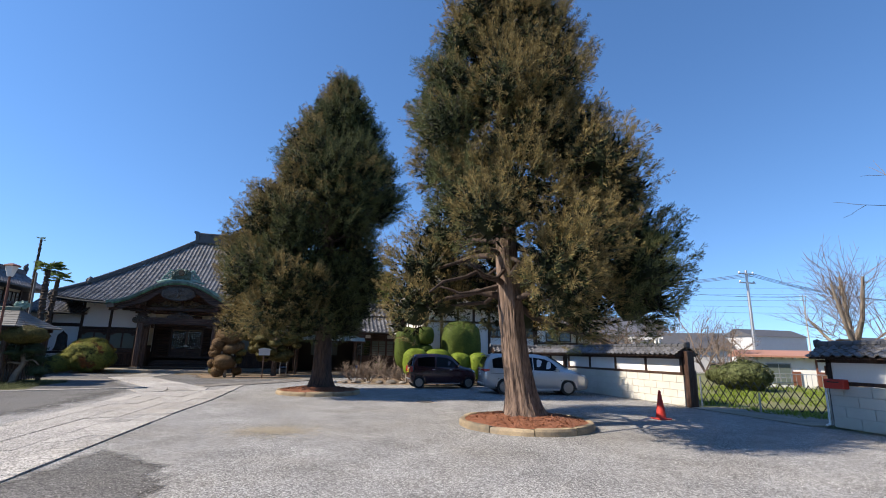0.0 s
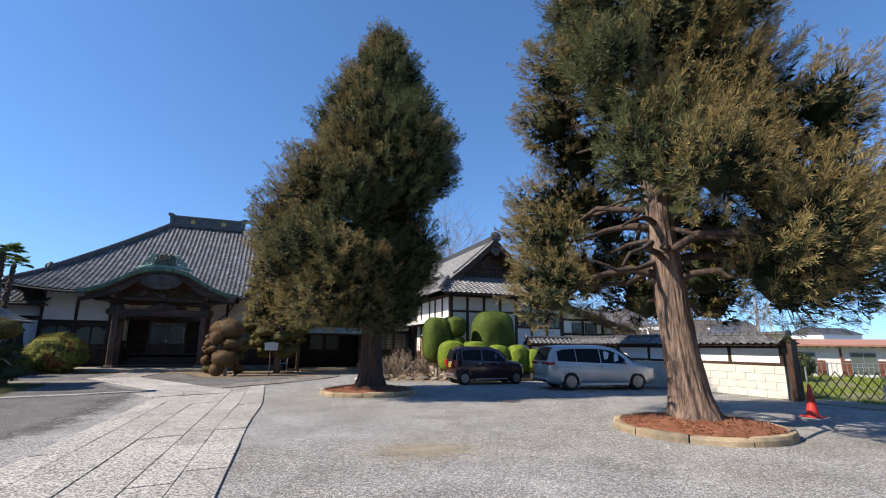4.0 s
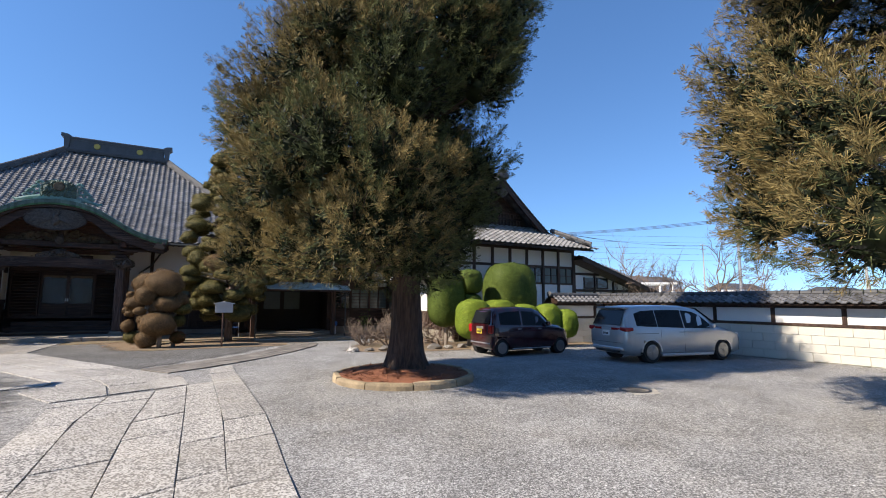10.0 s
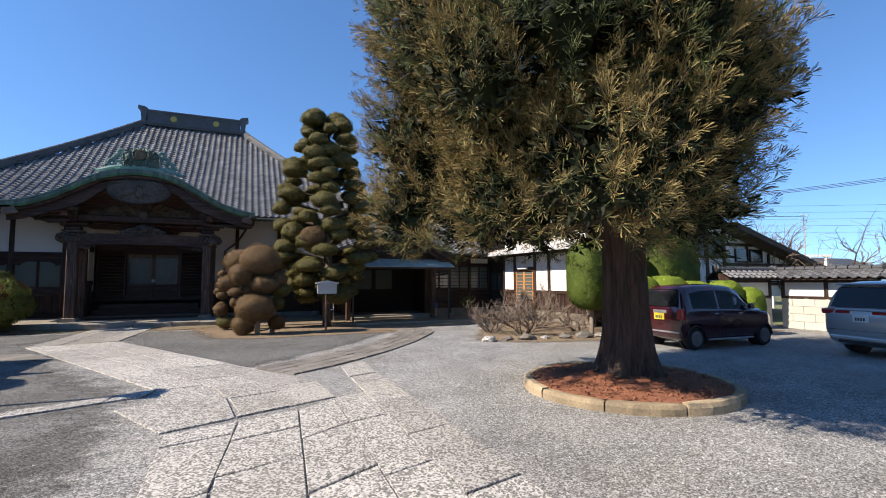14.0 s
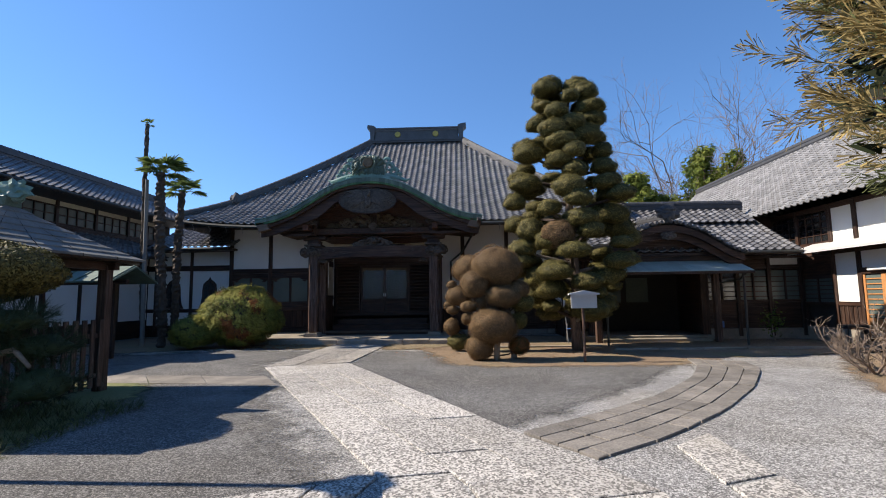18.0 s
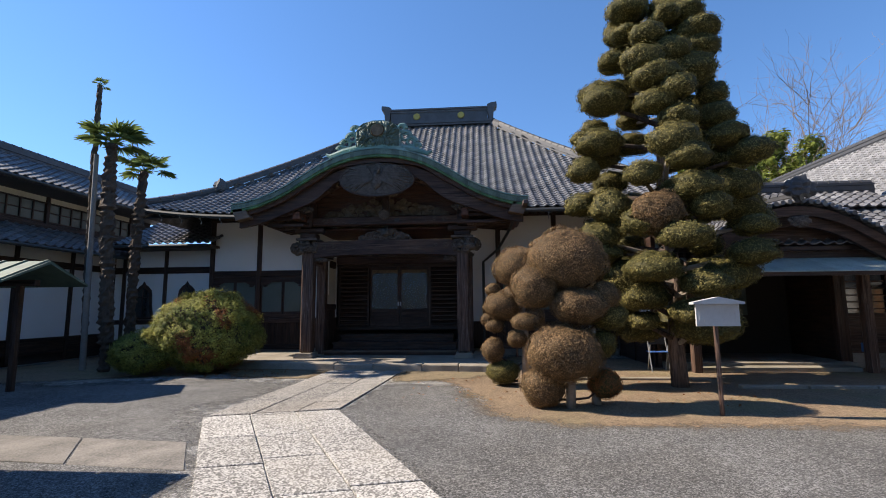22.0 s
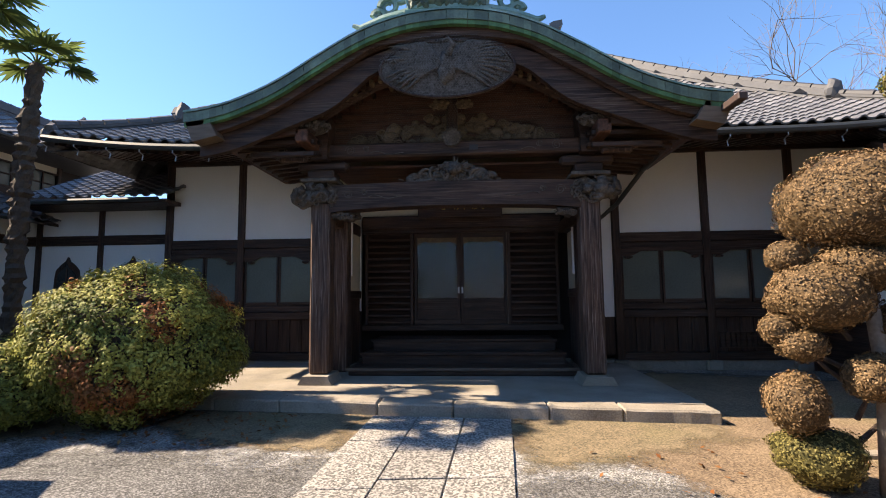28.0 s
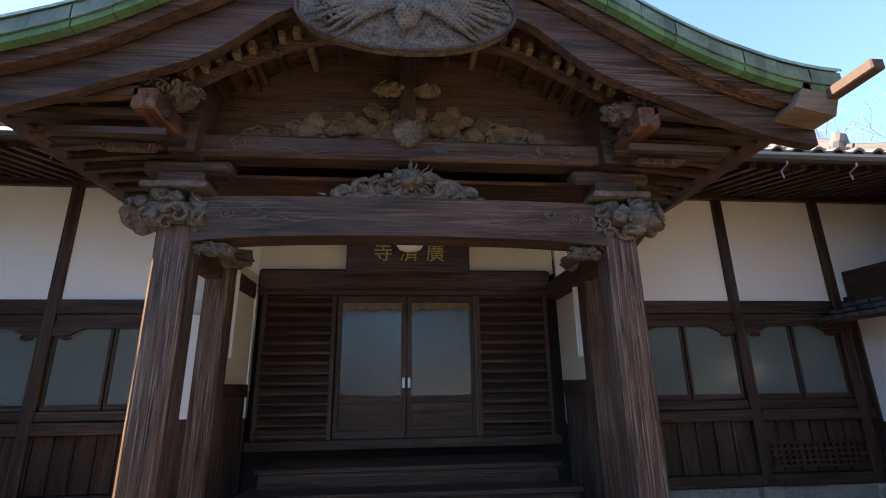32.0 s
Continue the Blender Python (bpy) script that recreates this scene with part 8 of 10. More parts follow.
def car(name, sections, L, wheels, r, at, turn, body_paint, label, rim_spokes, side_glass, rear, front, plate, details, spoke=0.022, paired=False):
    """A car lengthways on its own x axis, the rear at 0, built from cross sections and turned into place."""
    ob = thing(name, (at[0], at[1], 0), label, "car")
    M = Matrix.Translation((at[0], at[1], 0)) @ pose(0, 0, 0, 0, 0, turn) @ Matrix.Diagonal((0.89, 0.92, 0.92, 1)) @ Matrix.Translation((-wheels[0], 0, 0))

    def add(nm, bm, m, parent=None, lab="", smooth=False):
        bm.transform(M)
        return part(nm, bm, m, parent or ob, lab, smooth)

    def sec(x):
        i = max(j for j in range(len(sections)) if sections[j][0] <= x + 1e-6)
        i = min(i, len(sections) - 2)
        a, b = sections[i], sections[i + 1]
        t = (x - a[0]) / (b[0] - a[0])
        t = min(max(t, 0), 1)
        return [p + (q - p) * t for p, q in zip(a[1:], b[1:])]

    def ring(x):
        zb, zm, zt, wb, wm, wt = sec(x)
        half = [(0, zb), (wb * 0.8, zb), (wb, zb + 0.06), (wm * 1.0, zb + 0.22), (wm * 1.008, (zb + zm) * 0.55), (wm, zm - 0.03), (wm * 0.985, zm + 0.01)]
        for k in (0.25, 0.5, 0.75):
            half.append((wm * 0.985 + (wt - wm * 0.985) * k, zm + 0.01 + (zt - 0.10 - zm - 0.01) * k))
        half += [(wt - 0.015, zt - 0.085), (wt - 0.07, zt - 0.03), (wt * 0.6, zt), (0, zt + 0.012)]
        return half
    xs = sorted(set([s[0] for s in sections] + [L * k / 46 for k in range(47)]))
    bm = bmesh.new()
    rows = []
    for x in xs:
        h = ring(x)
        full = h + [(-w, z) for w, z in h[-2:0:-1]]
        rows.append([bm.verts.new((x, w, z)) for w, z in full])
    n = len(rows[0])
    for a, b in zip(rows, rows[1:]):
        for k in range(n):
            bm.faces.new((a[k], a[(k + 1) % n], b[(k + 1) % n], b[k]))
    bm.faces.new(rows[0][::-1])
    bm.faces.new(rows[-1])
    bmesh.ops.recalc_face_normals(bm, faces=bm.faces)
    # wheel arches are cut out of the sides
    cut = [f for f in bm.faces if any((f.calc_center_median() - Vector((wx, f.calc_center_median().y, r))).length < r * 1.13 and abs(f.calc_center_median().y) > 0.35 for wx in wheels)]
    bmesh.ops.delete(bm, geom=cut, context='FACES')
    add("body", bm, body_paint, smooth=True)
    for wx in wheels:
        for s in (-1, 1):
            w = sec(wx)[4]
            bm = bmesh.new()
            k = 22
            ri, ro = r * 1.06, r * 1.24
            inner = [bm.verts.new((wx + ri * math.cos(math.pi * i / k), s * (w * 1.012), max(0.17, r + ri * math.sin(math.pi * i / k)))) for i in range(k + 1)]
            outer = [bm.verts.new((wx + ro * math.cos(math.pi * i / k), s * (w * 1.006), max(0.17, r + ro * math.sin(math.pi * i / k)))) for i in range(k + 1)]
            deep = [bm.verts.new((v.co.x, s * (w - 0.28), v.co.z)) for v in inner]
            for i in range(k):
                bm.faces.new((inner[i], inner[i + 1], outer[i + 1], outer[i]))
                bm.faces.new((inner[i], deep[i], deep[i + 1], inner[i + 1]))
            bm.faces.new(deep)
            bmesh.ops.recalc_face_normals(bm, faces=bm.faces)
            add("wheel_arch", bm, body_paint)
            # the dark well
            b2 = bmesh.new()
            bmesh.ops.create_cone(b2, cap_ends=True, segments=24, radius1=r * 1.05, radius2=r * 1.05, depth=0.04)
            b2.transform(Matrix.Translation((wx, s * (w - 0.26), r)) @ Matrix.Rotation(math.pi / 2, 4, 'X'))
            add("wheel_well", b2, BLACKMETAL)
            wh = bmesh.new()
            prof = [(r * 0.66, -0.10), (r * 0.92, -0.105), (r, -0.06), (r, 0.06), (r * 0.92, 0.105), (r * 0.66, 0.10)]
            lathe(prof, (0, 0, 0), 28, wh)
            wh.transform(Matrix.Translation((wx, s * (w - 0.10), r)) @ Matrix.Rotation(math.pi / 2, 4, 'X'))
            wheel = add("tyre", wh, TYRE, smooth=False)
            rb = bmesh.new()
            lathe([(r * 0.56, -0.02), (r * 0.66, 0.0), (r * 0.68, 0.015), (r * 0.60, 0.02)], (0, 0, 0), 28, rb)
            for q in range(rim_spokes):
                a = 2 * math.pi * (q + (0.32 if q % 2 and paired else 0.0)) / rim_spokes
                sp = box(r * 0.08, -spoke, 0.0, r * 0.62, spoke, 0.03)
                sp.transform(Matrix.Rotation(a, 4, 'Z'))
                merge(rb, sp)
            lathe([(r * 0.13, 0.0), (r * 0.12, 0.04), (0.01, 0.045)], (0, 0, 0), 14, rb)
            rb.transform(Matrix.Translation((wx, s * (w + 0.0), r)) @ Matrix.Rotation(-s * math.pi / 2, 4, 'X'))
            add("rim", rb, RIM, wheel)
            dk = bmesh.new()
            bmesh.ops.create_cone(dk, cap_ends=True, segments=24, radius1=r * 0.66, radius2=r * 0.66, depth=0.02)
            dk.transform(Matrix.Translation((wx, s * (w - 0.02), r)) @ Matrix.Rotation(math.pi / 2, 4, 'X'))
            add("wheel_disc", dk, BLACKMETAL, wheel)

    def on_side(x, k, s, off=0.006):
        zb, zm, zt, wb, wm, wt = sec(x)
        w = wm * 0.985 + (wt - wm * 0.985) * k
        return (x, s * (w + off), zm + 0.01 + (zt - 0.10 - zm - 0.01) * k)
    for s in (-1, 1):
        for pane in side_glass:
            bm = bmesh.new()
            top = [bm.verts.new(on_side(x, kt, s)) for x, kb, kt in pane]
            low = [bm.verts.new(on_side(x, kb, s)) for x, kb, kt in pane]
            for i in range(len(pane) - 1):
                bm.faces.new((low[i], low[i + 1], top[i + 1], top[i]))
            bmesh.ops.solidify(bm, geom=bm.faces[:], thickness=0.008)
            add("side_window", bm, CARGLASS)

    def sheet(nm, corners, m, lab="", thick=0.01):
        bm = bmesh.new()
        bm.faces.new([bm.verts.new(c) for c in corners])
        bmesh.ops.subdivide_edges(bm, edges=bm.edges[:], cuts=3, use_grid_fill=True)
        bmesh.ops.solidify(bm, geom=bm.faces[:], thickness=thick)
        return add(nm, bm, m, None, lab)
    sheet("rear_window", rear, CARGLASS)
    sheet("windscreen", front, CARGLASS)
    (px, pz), pm = plate
    pl = add("number_plate", box(px - 0.012, -0.165, pz - 0.083, px + 0.0, 0.165, pz + 0.083, 0.004), pm)
    for k in range(4):
        add("plate_bar", box(px - 0.016, -0.09 + k * 0.055, pz - 0.05, px - 0.0125, -0.055 + k * 0.055, pz + 0.02), BLACKMETAL, pl)
    for nm, b, m, lab in details:
        add(nm, box(*b), m, None, lab)
        if nm in ("tail_lamp", "headlamp", "mirror", "door_handle", "side_crease", "sill_trim", "front_door_seam", "rear_door_seam", "lamp_reflector"):
            add(nm, box(b[0], -b[4], b[2], b[3], -b[1], b[5], *b[6:]), m, None, lab)
    return ob


van_sec = [(0.0, 0.42, 0.80, 1.0, 0.60, 0.70, 0.66), (0.06, 0.34, 0.98, 1.12, 0.74, 0.82, 0.76), (0.16, 0.27, 1.02, 1.42, 0.80, 0.87, 0.72), (0.34, 0.22, 1.02, 1.64, 0.84, 0.895, 0.68), (0.62, 0.20, 1.01, 1.68, 0.86, 0.90, 0.69),
           (1.6, 0.20, 0.99, 1.695, 0.86, 0.90, 0.70), (2.5, 0.20, 0.97, 1.68, 0.86, 0.90, 0.69), (3.0, 0.20, 0.96, 1.60, 0.86, 0.90, 0.67), (3.45, 0.20, 0.96, 1.36, 0.86, 0.895, 0.66), (3.85, 0.20, 0.94, 1.10, 0.85, 0.885, 0.66),
           (4.25, 0.20, 0.88, 1.00, 0.84, 0.87, 0.66), (4.55, 0.22, 0.78, 0.90, 0.80, 0.82, 0.62), (4.74, 0.26, 0.66, 0.76, 0.68, 0.70, 0.55), (4.82, 0.34, 0.56, 0.64, 0.52, 0.54, 0.44)]
car("silver_minivan", van_sec, 4.82, (0.93, 3.78), 0.325, (5.72, 19.5), -10.5, SILVER, "silver minivan parked nose to the block wall", 10,
    [[(0.42, 0.12, 0.80), (0.7, 0.10, 0.9), (1.19, 0.08, 0.93)], [(1.215, 0.08, 0.93), (1.8, 0.06, 0.94), (2.22, 0.05, 0.94)], [(2.26, 0.05, 0.94), (2.75, 0.05, 0.92), (3.1, 0.06, 0.80), (3.42, 0.08, 0.34)]],
    [(0.0, -0.64, 1.10), (0.0, 0.64, 1.10), (0.22, 0.58, 1.54), (0.22, -0.58, 1.54)],
    [(3.86, 0.62, 1.12), (3.86, -0.62, 1.12), (3.06, -0.58, 1.60), (3.06, 0.58, 1.60)], ((-0.012, 0.86), WHITEPAINT),
    [("tail_lamp", (0.005, 0.56, 0.93, 0.30, 0.893, 1.05, 0.03), TAILRED, "wrapped red tail lamp"), ("lamp_reflector", (-0.01, 0.22, 0.955, 0.06, 0.56, 1.025, 0.015), TAILRED, "slim red hatch lamp"), ("chrome_bar", (-0.018, -0.5, 1.028, 0.05, 0.5, 1.052, 0.008), STEEL, "chrome bar over the plate"),
     ("spoiler", (0.13, -0.62, 1.60, 0.45, 0.62, 1.64, 0.02), SILVER, "roof spoiler"), ("side_crease", (0.35, 0.897, 0.86, 1.2, 0.908, 0.872), BLACKMETAL, ""), ("bumper_gap", (-0.012, -0.72, 0.585, 0.05, 0.72, 0.592), BLACKMETAL, ""), ("lower_grille", (-0.02, -0.5, 0.30, 0.2, 0.5, 0.36, 0.01), BLACKMETAL, "dark lower bumper"), ("bumper_lip", (-0.03, -0.70, 0.36, 0.22, 0.70, 0.46, 0.03), SILVER, "rear bumper lip"),
     ("mirror", (3.22, 0.90, 1.0, 3.36, 1.06, 1.14, 0.03), SILVER, ""), ("door_handle", (2.02, 0.893, 0.88, 2.2, 0.925, 0.915, 0.01), STEEL, ""), ("door_handle", (2.36, 0.893, 0.88, 2.54, 0.925, 0.915, 0.01), STEEL, ""),
     ("sill_trim", (1.32, 0.86, 0.19, 3.38, 0.91, 0.27, 0.015), SILVER, ""), ("front_door_seam", (2.225, 0.898, 0.3, 2.232, 0.904, 0.98), BLACKMETAL, ""), ("rear_door_seam", (1.30, 0.898, 0.3, 1.307, 0.906, 0.97), BLACKMETAL, ""),
     ("headlamp", (4.38, 0.52, 0.72, 4.62, 0.80, 0.84, 0.03), WHITEPAINT, "")], spoke=0.016, paired=True)
kei_sec = [(0.0, 0.38, 0.80, 0.98, 0.56, 0.62, 0.58), (0.05, 0.28, 0.94, 1.10, 0.64, 0.70, 0.64), (0.14, 0.22, 0.96, 1.45, 0.68, 0.728, 0.58), (0.28, 0.20, 0.96, 1.57, 0.70, 0.735, 0.58), (0.6, 0.20, 0.96, 1.60, 0.70, 0.737, 0.585),
           (1.3, 0.20, 0.95, 1.61, 0.70, 0.737, 0.59), (1.9, 0.20, 0.94, 1.57, 0.70, 0.737, 0.58), (2.15, 0.20, 0.94, 1.48, 0.70, 0.737, 0.57), (2.55, 0.20, 0.93, 1.12, 0.70, 0.735, 0.58), (2.75, 0.20, 0.92, 1.02, 0.69, 0.73, 0.58),
           (3.1, 0.20, 0.86, 0.97, 0.68, 0.715, 0.57), (3.3, 0.24, 0.74, 0.88, 0.62, 0.65, 0.52), (3.395, 0.34, 0.6, 0.72, 0.5, 0.54, 0.44)]
car("maroon_compact_car", kei_sec, 3.395, (0.42, 2.94), 0.275, (2.86, 22.45), -2.0, MAROON, "dark maroon boxy compact car with a yellow plate", 8,
    [[(0.36, 0.1, 0.82), (0.7, 0.08, 0.9), (1.22, 0.06, 0.92)], [(1.3, 0.06, 0.92), (1.8, 0.06, 0.92), (2.1, 0.06, 0.80), (2.42, 0.08, 0.34)]],
    [(0.005, -0.55, 1.06), (0.005, 0.55, 1.06), (0.165, 0.48, 1.49), (0.165, -0.48, 1.49)],
    [(2.58, 0.54, 1.12), (2.58, -0.54, 1.12), (2.14, -0.49, 1.47), (2.14, 0.49, 1.47)], ((-0.015, 0.80), PLATE_Y),
    [("tail_lamp", (-0.02, 0.53, 0.74, 0.12, 0.725, 1.02, 0.03), TAILRED, "upright red tail lamp"), ("chrome_bar", (-0.01, -0.22, 0.88, 0.04, 0.22, 0.96, 0.01), STEEL, "chrome bar over the plate"),
     ("bumper_trim", (-0.02, -0.6, 0.40, 0.1, 0.6, 0.44, 0.01), STEEL, "bright bumper strip"), ("mirror", (2.28, 0.735, 0.98, 2.4, 0.88, 1.12, 0.03), MAROON, ""),
     ("door_handle", (1.08, 0.73, 0.86, 1.22, 0.758, 0.892, 0.01), STEEL, ""), ("door_handle", (1.95, 0.73, 0.86, 2.09, 0.758, 0.892, 0.01), STEEL, ""),
     ("sill_trim", (0.85, 0.71, 0.22, 2.5, 0.744, 0.26, 0.01), STEEL, ""), ("front_door_seam", (1.255, 0.735, 0.3, 1.262, 0.741, 0.95), BLACKMETAL, ""), ("headlamp", (3.12, 0.40, 0.68, 3.3, 0.62, 0.84, 0.04), WHITEPAINT, "")])

# ---- carvings of the porch ----
def relief(name, cx, cz, w, h, y, depth, seed, material, parent, label, outline_fn, nx=90, nz=36, freq=4.0, curl=1.0):
    """A carved panel: a height field within an outline, with deep swirling relief."""
    verts, faces, idx = [], [], {}
    for j in range(nz + 1):
        for i in range(nx + 1):
            u, v = -1 + 2 * i / nx, -1 + 2 * j / nz
            if not outline_fn(u, v):
                continue
            p = Vector((u * w * freq + seed * 3.1, v * h * freq + seed * 1.7, seed))
            q = p + curl * Vector((noise.noise(p * 0.7), noise.noise(p * 0.7 + Vector((5, 1, 2))), 0))
            a = 0.55 * (0.5 + 0.5 * math.sin(12 * noise.noise(q * 0.6))) + 0.3 * (0.5 + 0.5 * math.sin(15 * noise.noise(q * 0.95 + Vector((9, 4, 2))))) + 0.12 * abs(noise.noise(q * 2.6))
            edge = max(0.0, min(1.0, 5 * (1 - max(abs(u), abs(v)))))
            idx[(i, j)] = len(verts)
            verts.append((cx + u * w, y - depth * (0.25 + 0.75 * edge) * (0.15 + a), cz + v * h))
    for j in range(nz):
        for i in range(nx):
            k = [(i, j), (i + 1, j), (i + 1, j + 1), (i, j + 1)]
            if all(c in idx for c in k):
                faces.append([idx[c] for c in k])
    return part(name, (verts, [], faces), material, parent, label, True)


part("phoenix_pendant", phoenix_body(PX - 0.02, GY + 0.20, 4.80, 0.95, 0.40, 3), CARVED, porch, "oval carved phoenix pendant", True)
part("pendant_back", prism([(PX - 0.02 + 0.97 * math.cos(a), 4.80 + 0.42 * math.sin(a)) for a in [2 * math.pi * k / 36 for k in range(36)]], "y", GY + 0.19, GY + 0.27), CARVED, porch, "oval carved board")
part("pendant_rim", tube([(PX - 0.02 + 0.98 * math.cos(a), GY + 0.17, 4.80 + 0.43 * math.sin(a)) for a in [2 * math.pi * k / 40 for k in range(41)]], 0.022, 6), WOOD, porch)
NETWIRE = surface("dull_net_wire", (0.20, 0.185, 0.16), (0.11, 0.10, 0.085), 0.6, metal=0.3, scale=5, fine=40, bump=0.0)
part("pendant_net", wire_net(PX - 0.02, 4.80, 0.97, 0.42, GY - 0.02, lambda u, v: u * u + v * v < 0.94, 0.026, 0.0014), NETWIRE, porch, "hexagonal wire netting")["kind"] = "stuff"
part("dragon_carving", dragon_body(PX, 34.70, 3.33, 0.80, 0.40, 7), CARVED, porch, "carved dragon on the cross beam", True)
part("cloud_carving", cloud_band(PX, 34.97, 4.04, 1.75, 0.50, 11, 170), CARVED_WARM, porch, "carved clouds behind wire netting", True)
part("gable_net", wire_net(PX, 4.52, 1.95, 0.5, 34.70, lambda u, v: 4.52 + v * 0.5 < hafu_z(u * 1.95) - 0.5 and v > -0.98, 0.023, 0.0011), NETWIRE, porch, "hexagonal wire netting")["kind"] = "stuff"
part("king_strut", box(PX - 0.09, 34.72, 4.0, PX + 0.09, 34.9, 5.15, 0.02), WOOD, porch)
part("strut_bracket", scrollwork((PX - 0.2, 34.72, 4.66), (0.18, 0.09, 0.10), 5, 6, 5), CARVED_WARM, porch, "curled bracket of the strut")
part("strut_bracket", scrollwork((PX + 0.2, 34.72, 4.66), (0.18, 0.09, 0.10), 6, 6, 5), CARVED_WARM, porch, "curled bracket of the strut")
c = bmesh.new()
bmesh.ops.create_cone(c, cap_ends=True, segments=16, radius1=0.15, radius2=0.10, depth=0.07)
c.transform(Matrix.Translation((PX, 34.58, 4.06)) @ Matrix.Rotation(math.pi / 2, 4, 'X'))
for k in range(12):
    a = 2 * math.pi * k / 12
    merge(c, lump((PX + 0.12 * math.cos(a), 34.56, 4.06 + 0.12 * math.sin(a)), (0.045, 0.03, 0.045), k, 1, 0.1))
part("flower_boss", c, CARVED, porch, "carved chrysanthemum boss")
part("beam_mark", box(PX + 0.28, 34.612, 3.86, PX + 0.42, 34.618, 3.94), BLACKMETAL, porch, "small dark branded mark")
# curved ribs behind the gable, seen from below
for y in (33.98, 34.3):
    for s in (-1, 1):
        pts = [(PX + s * d, y, hafu_z(d) - 0.42 - 0.12 * (y > 34.1)) for d in (0.2, 0.7, 1.2, 1.7, 2.1)]
        part("curved_rib", tube(pts, 0.06, 6), BEAMWOOD, porch)
for k in range(14):
    d = -1.95 + 3.9 * k / 13
    part("lath", box(PX + d - 0.03, 33.95, hafu_z(d) - 0.36, PX + d + 0.03, 35.0, hafu_z(d) - 0.28, 0.005), CARVED_WARM if k in (3, 9) else BEAMWOOD, porch)
# copper ornament crowning the gable
orn = part("crest_ornament", prism([(PX - 0.55, 5.66), (PX + 0.55, 5.66), (PX + 0.62, 5.85), (PX + 0.5, 6.05), (PX + 0.56, 6.22), (PX + 0.36, 6.33), (PX + 0.15, 6.40), (PX - 0.15, 6.40), (PX - 0.36, 6.33), (PX - 0.56, 6.22), (PX - 0.5, 6.05), (PX - 0.62, 5.85)], "y", GY + 0.12, GY + 0.42), COPPER, porch, "green copper crest ornament")
c = bmesh.new()
bmesh.ops.create_cone(c, cap_ends=True, segments=20, radius1=0.19, radius2=0.16, depth=0.08)
c.transform(Matrix.Translation((PX, GY + 0.09, 6.12)) @ Matrix.Rotation(math.pi / 2, 4, 'X'))
part("crest", c, CARVED_WARM, orn, "brown round crest")
for s in (-1, 1):
    for k, (x, z, r) in enumerate(((0.72, 5.98, 0.15), (0.88, 5.82, 0.14), (1.02, 5.68, 0.10), (0.62, 6.2, 0.12))):
        pts = [(PX + s * (x + r * (1 - a / 14) * math.cos(a)), GY + 0.25, z + r * (1 - a / 14) * math.sin(a)) for a in [0.5 * q for q in range(18)]]
        part("scroll", tube(pts, [0.055 * (1 - q / 30) for q in range(18)], 6), COPPER, orn)
    part("scroll_tail", tube([(PX + s * 0.5, GY + 0.25, 5.72), (PX + s * 0.95, GY + 0.25, 5.62), (PX + s * 1.3, GY + 0.25, 5.50), (PX + s * 1.42, GY + 0.25, 5.56)], [0.09, 0.08, 0.06, 0.03], 8), COPPER, orn)
for k in range(3):
    part("crest_tier", box(PX - 0.75 + 0.12 * k, GY + 0.08, 5.55 + 0.06 * k, PX + 0.75 - 0.12 * k, GY + 0.6, 5.615 + 0.06 * k, 0.01), COPPER, orn)
relief("crest_relief", PX, 6.02, 0.58, 0.36, GY + 0.125, 0.11, 15, COPPER_DARK, orn, "scrolling copper relief", lambda u, v: (abs(u) ** 2.4 + max(0.0, v) ** 2.4 < 1.0) and (u * u * 9 + (v - 0.28) ** 2 * 3.6 > 1.0), 90, 60, 6.0, 1.6)
for sg in (-1, 1):
    for k in range(9):
        d = 0.95 + 0.135 * k
        for tier, (y, drop) in enumerate(((33.96, 0.34), (34.14, 0.46))):
            part("bracket_piece", box(PX + sg * d - 0.035, y, hafu_z(d) - drop - 0.10, PX + sg * d + 0.035, y + 0.1, hafu_z(d) - drop, 0.012), BEAMWOOD if (k * 5 + tier * 3) % 3 == 0 else CARVED_WARM, porch)
    for k in range(5):
        z = 3.66 + 0.085 * k
        part("bracket_arm", box(min(PX + sg * 2.3, PX + sg * (2.75 + 0.12 * k)), 34.32 + 0.12 * k, z, max(PX + sg * 2.3, PX + sg * (2.75 + 0.12 * k)), 34.41 + 0.12 * k, z + 0.07, 0.012), POSTWOOD, porch)
part("eave_gutter", box(PX + 3.68, GY - 0.40, 3.95, PX + 3.80, 36.6, 4.05, 0.012), GUTTER_BROWN, porch, "dull brown box gutter")
# incised scrolls along the beams
for z, y, half, wd in ((3.17, 34.592, 1.98, 0.008), (3.90, 34.612, 1.95, 0.007)):
    for sg in (-1, 1):
        for q, (x0, rr) in enumerate(((half - 0.28, 0.085), (half - 0.55, 0.055))):
            pts = [(PX + sg * (x0 + rr * (1 - a / 15) * math.cos(a)), y, z + 0.02 * q + rr * (1 - a / 15) * math.sin(a)) for a in [0.55 * w for w in range(22)]]
            part("incised_scroll", tube(pts, wd, 5), CARVED, porch)
        pts = [(PX + sg * (half - 0.6 - 0.07 * w), y, z - 0.06 + 0.05 * math.sin(w * 0.9) * (1 - w / 9)) for w in range(9)]
        part("incised_scroll", tube(pts, wd, 5), CARVED, porch)
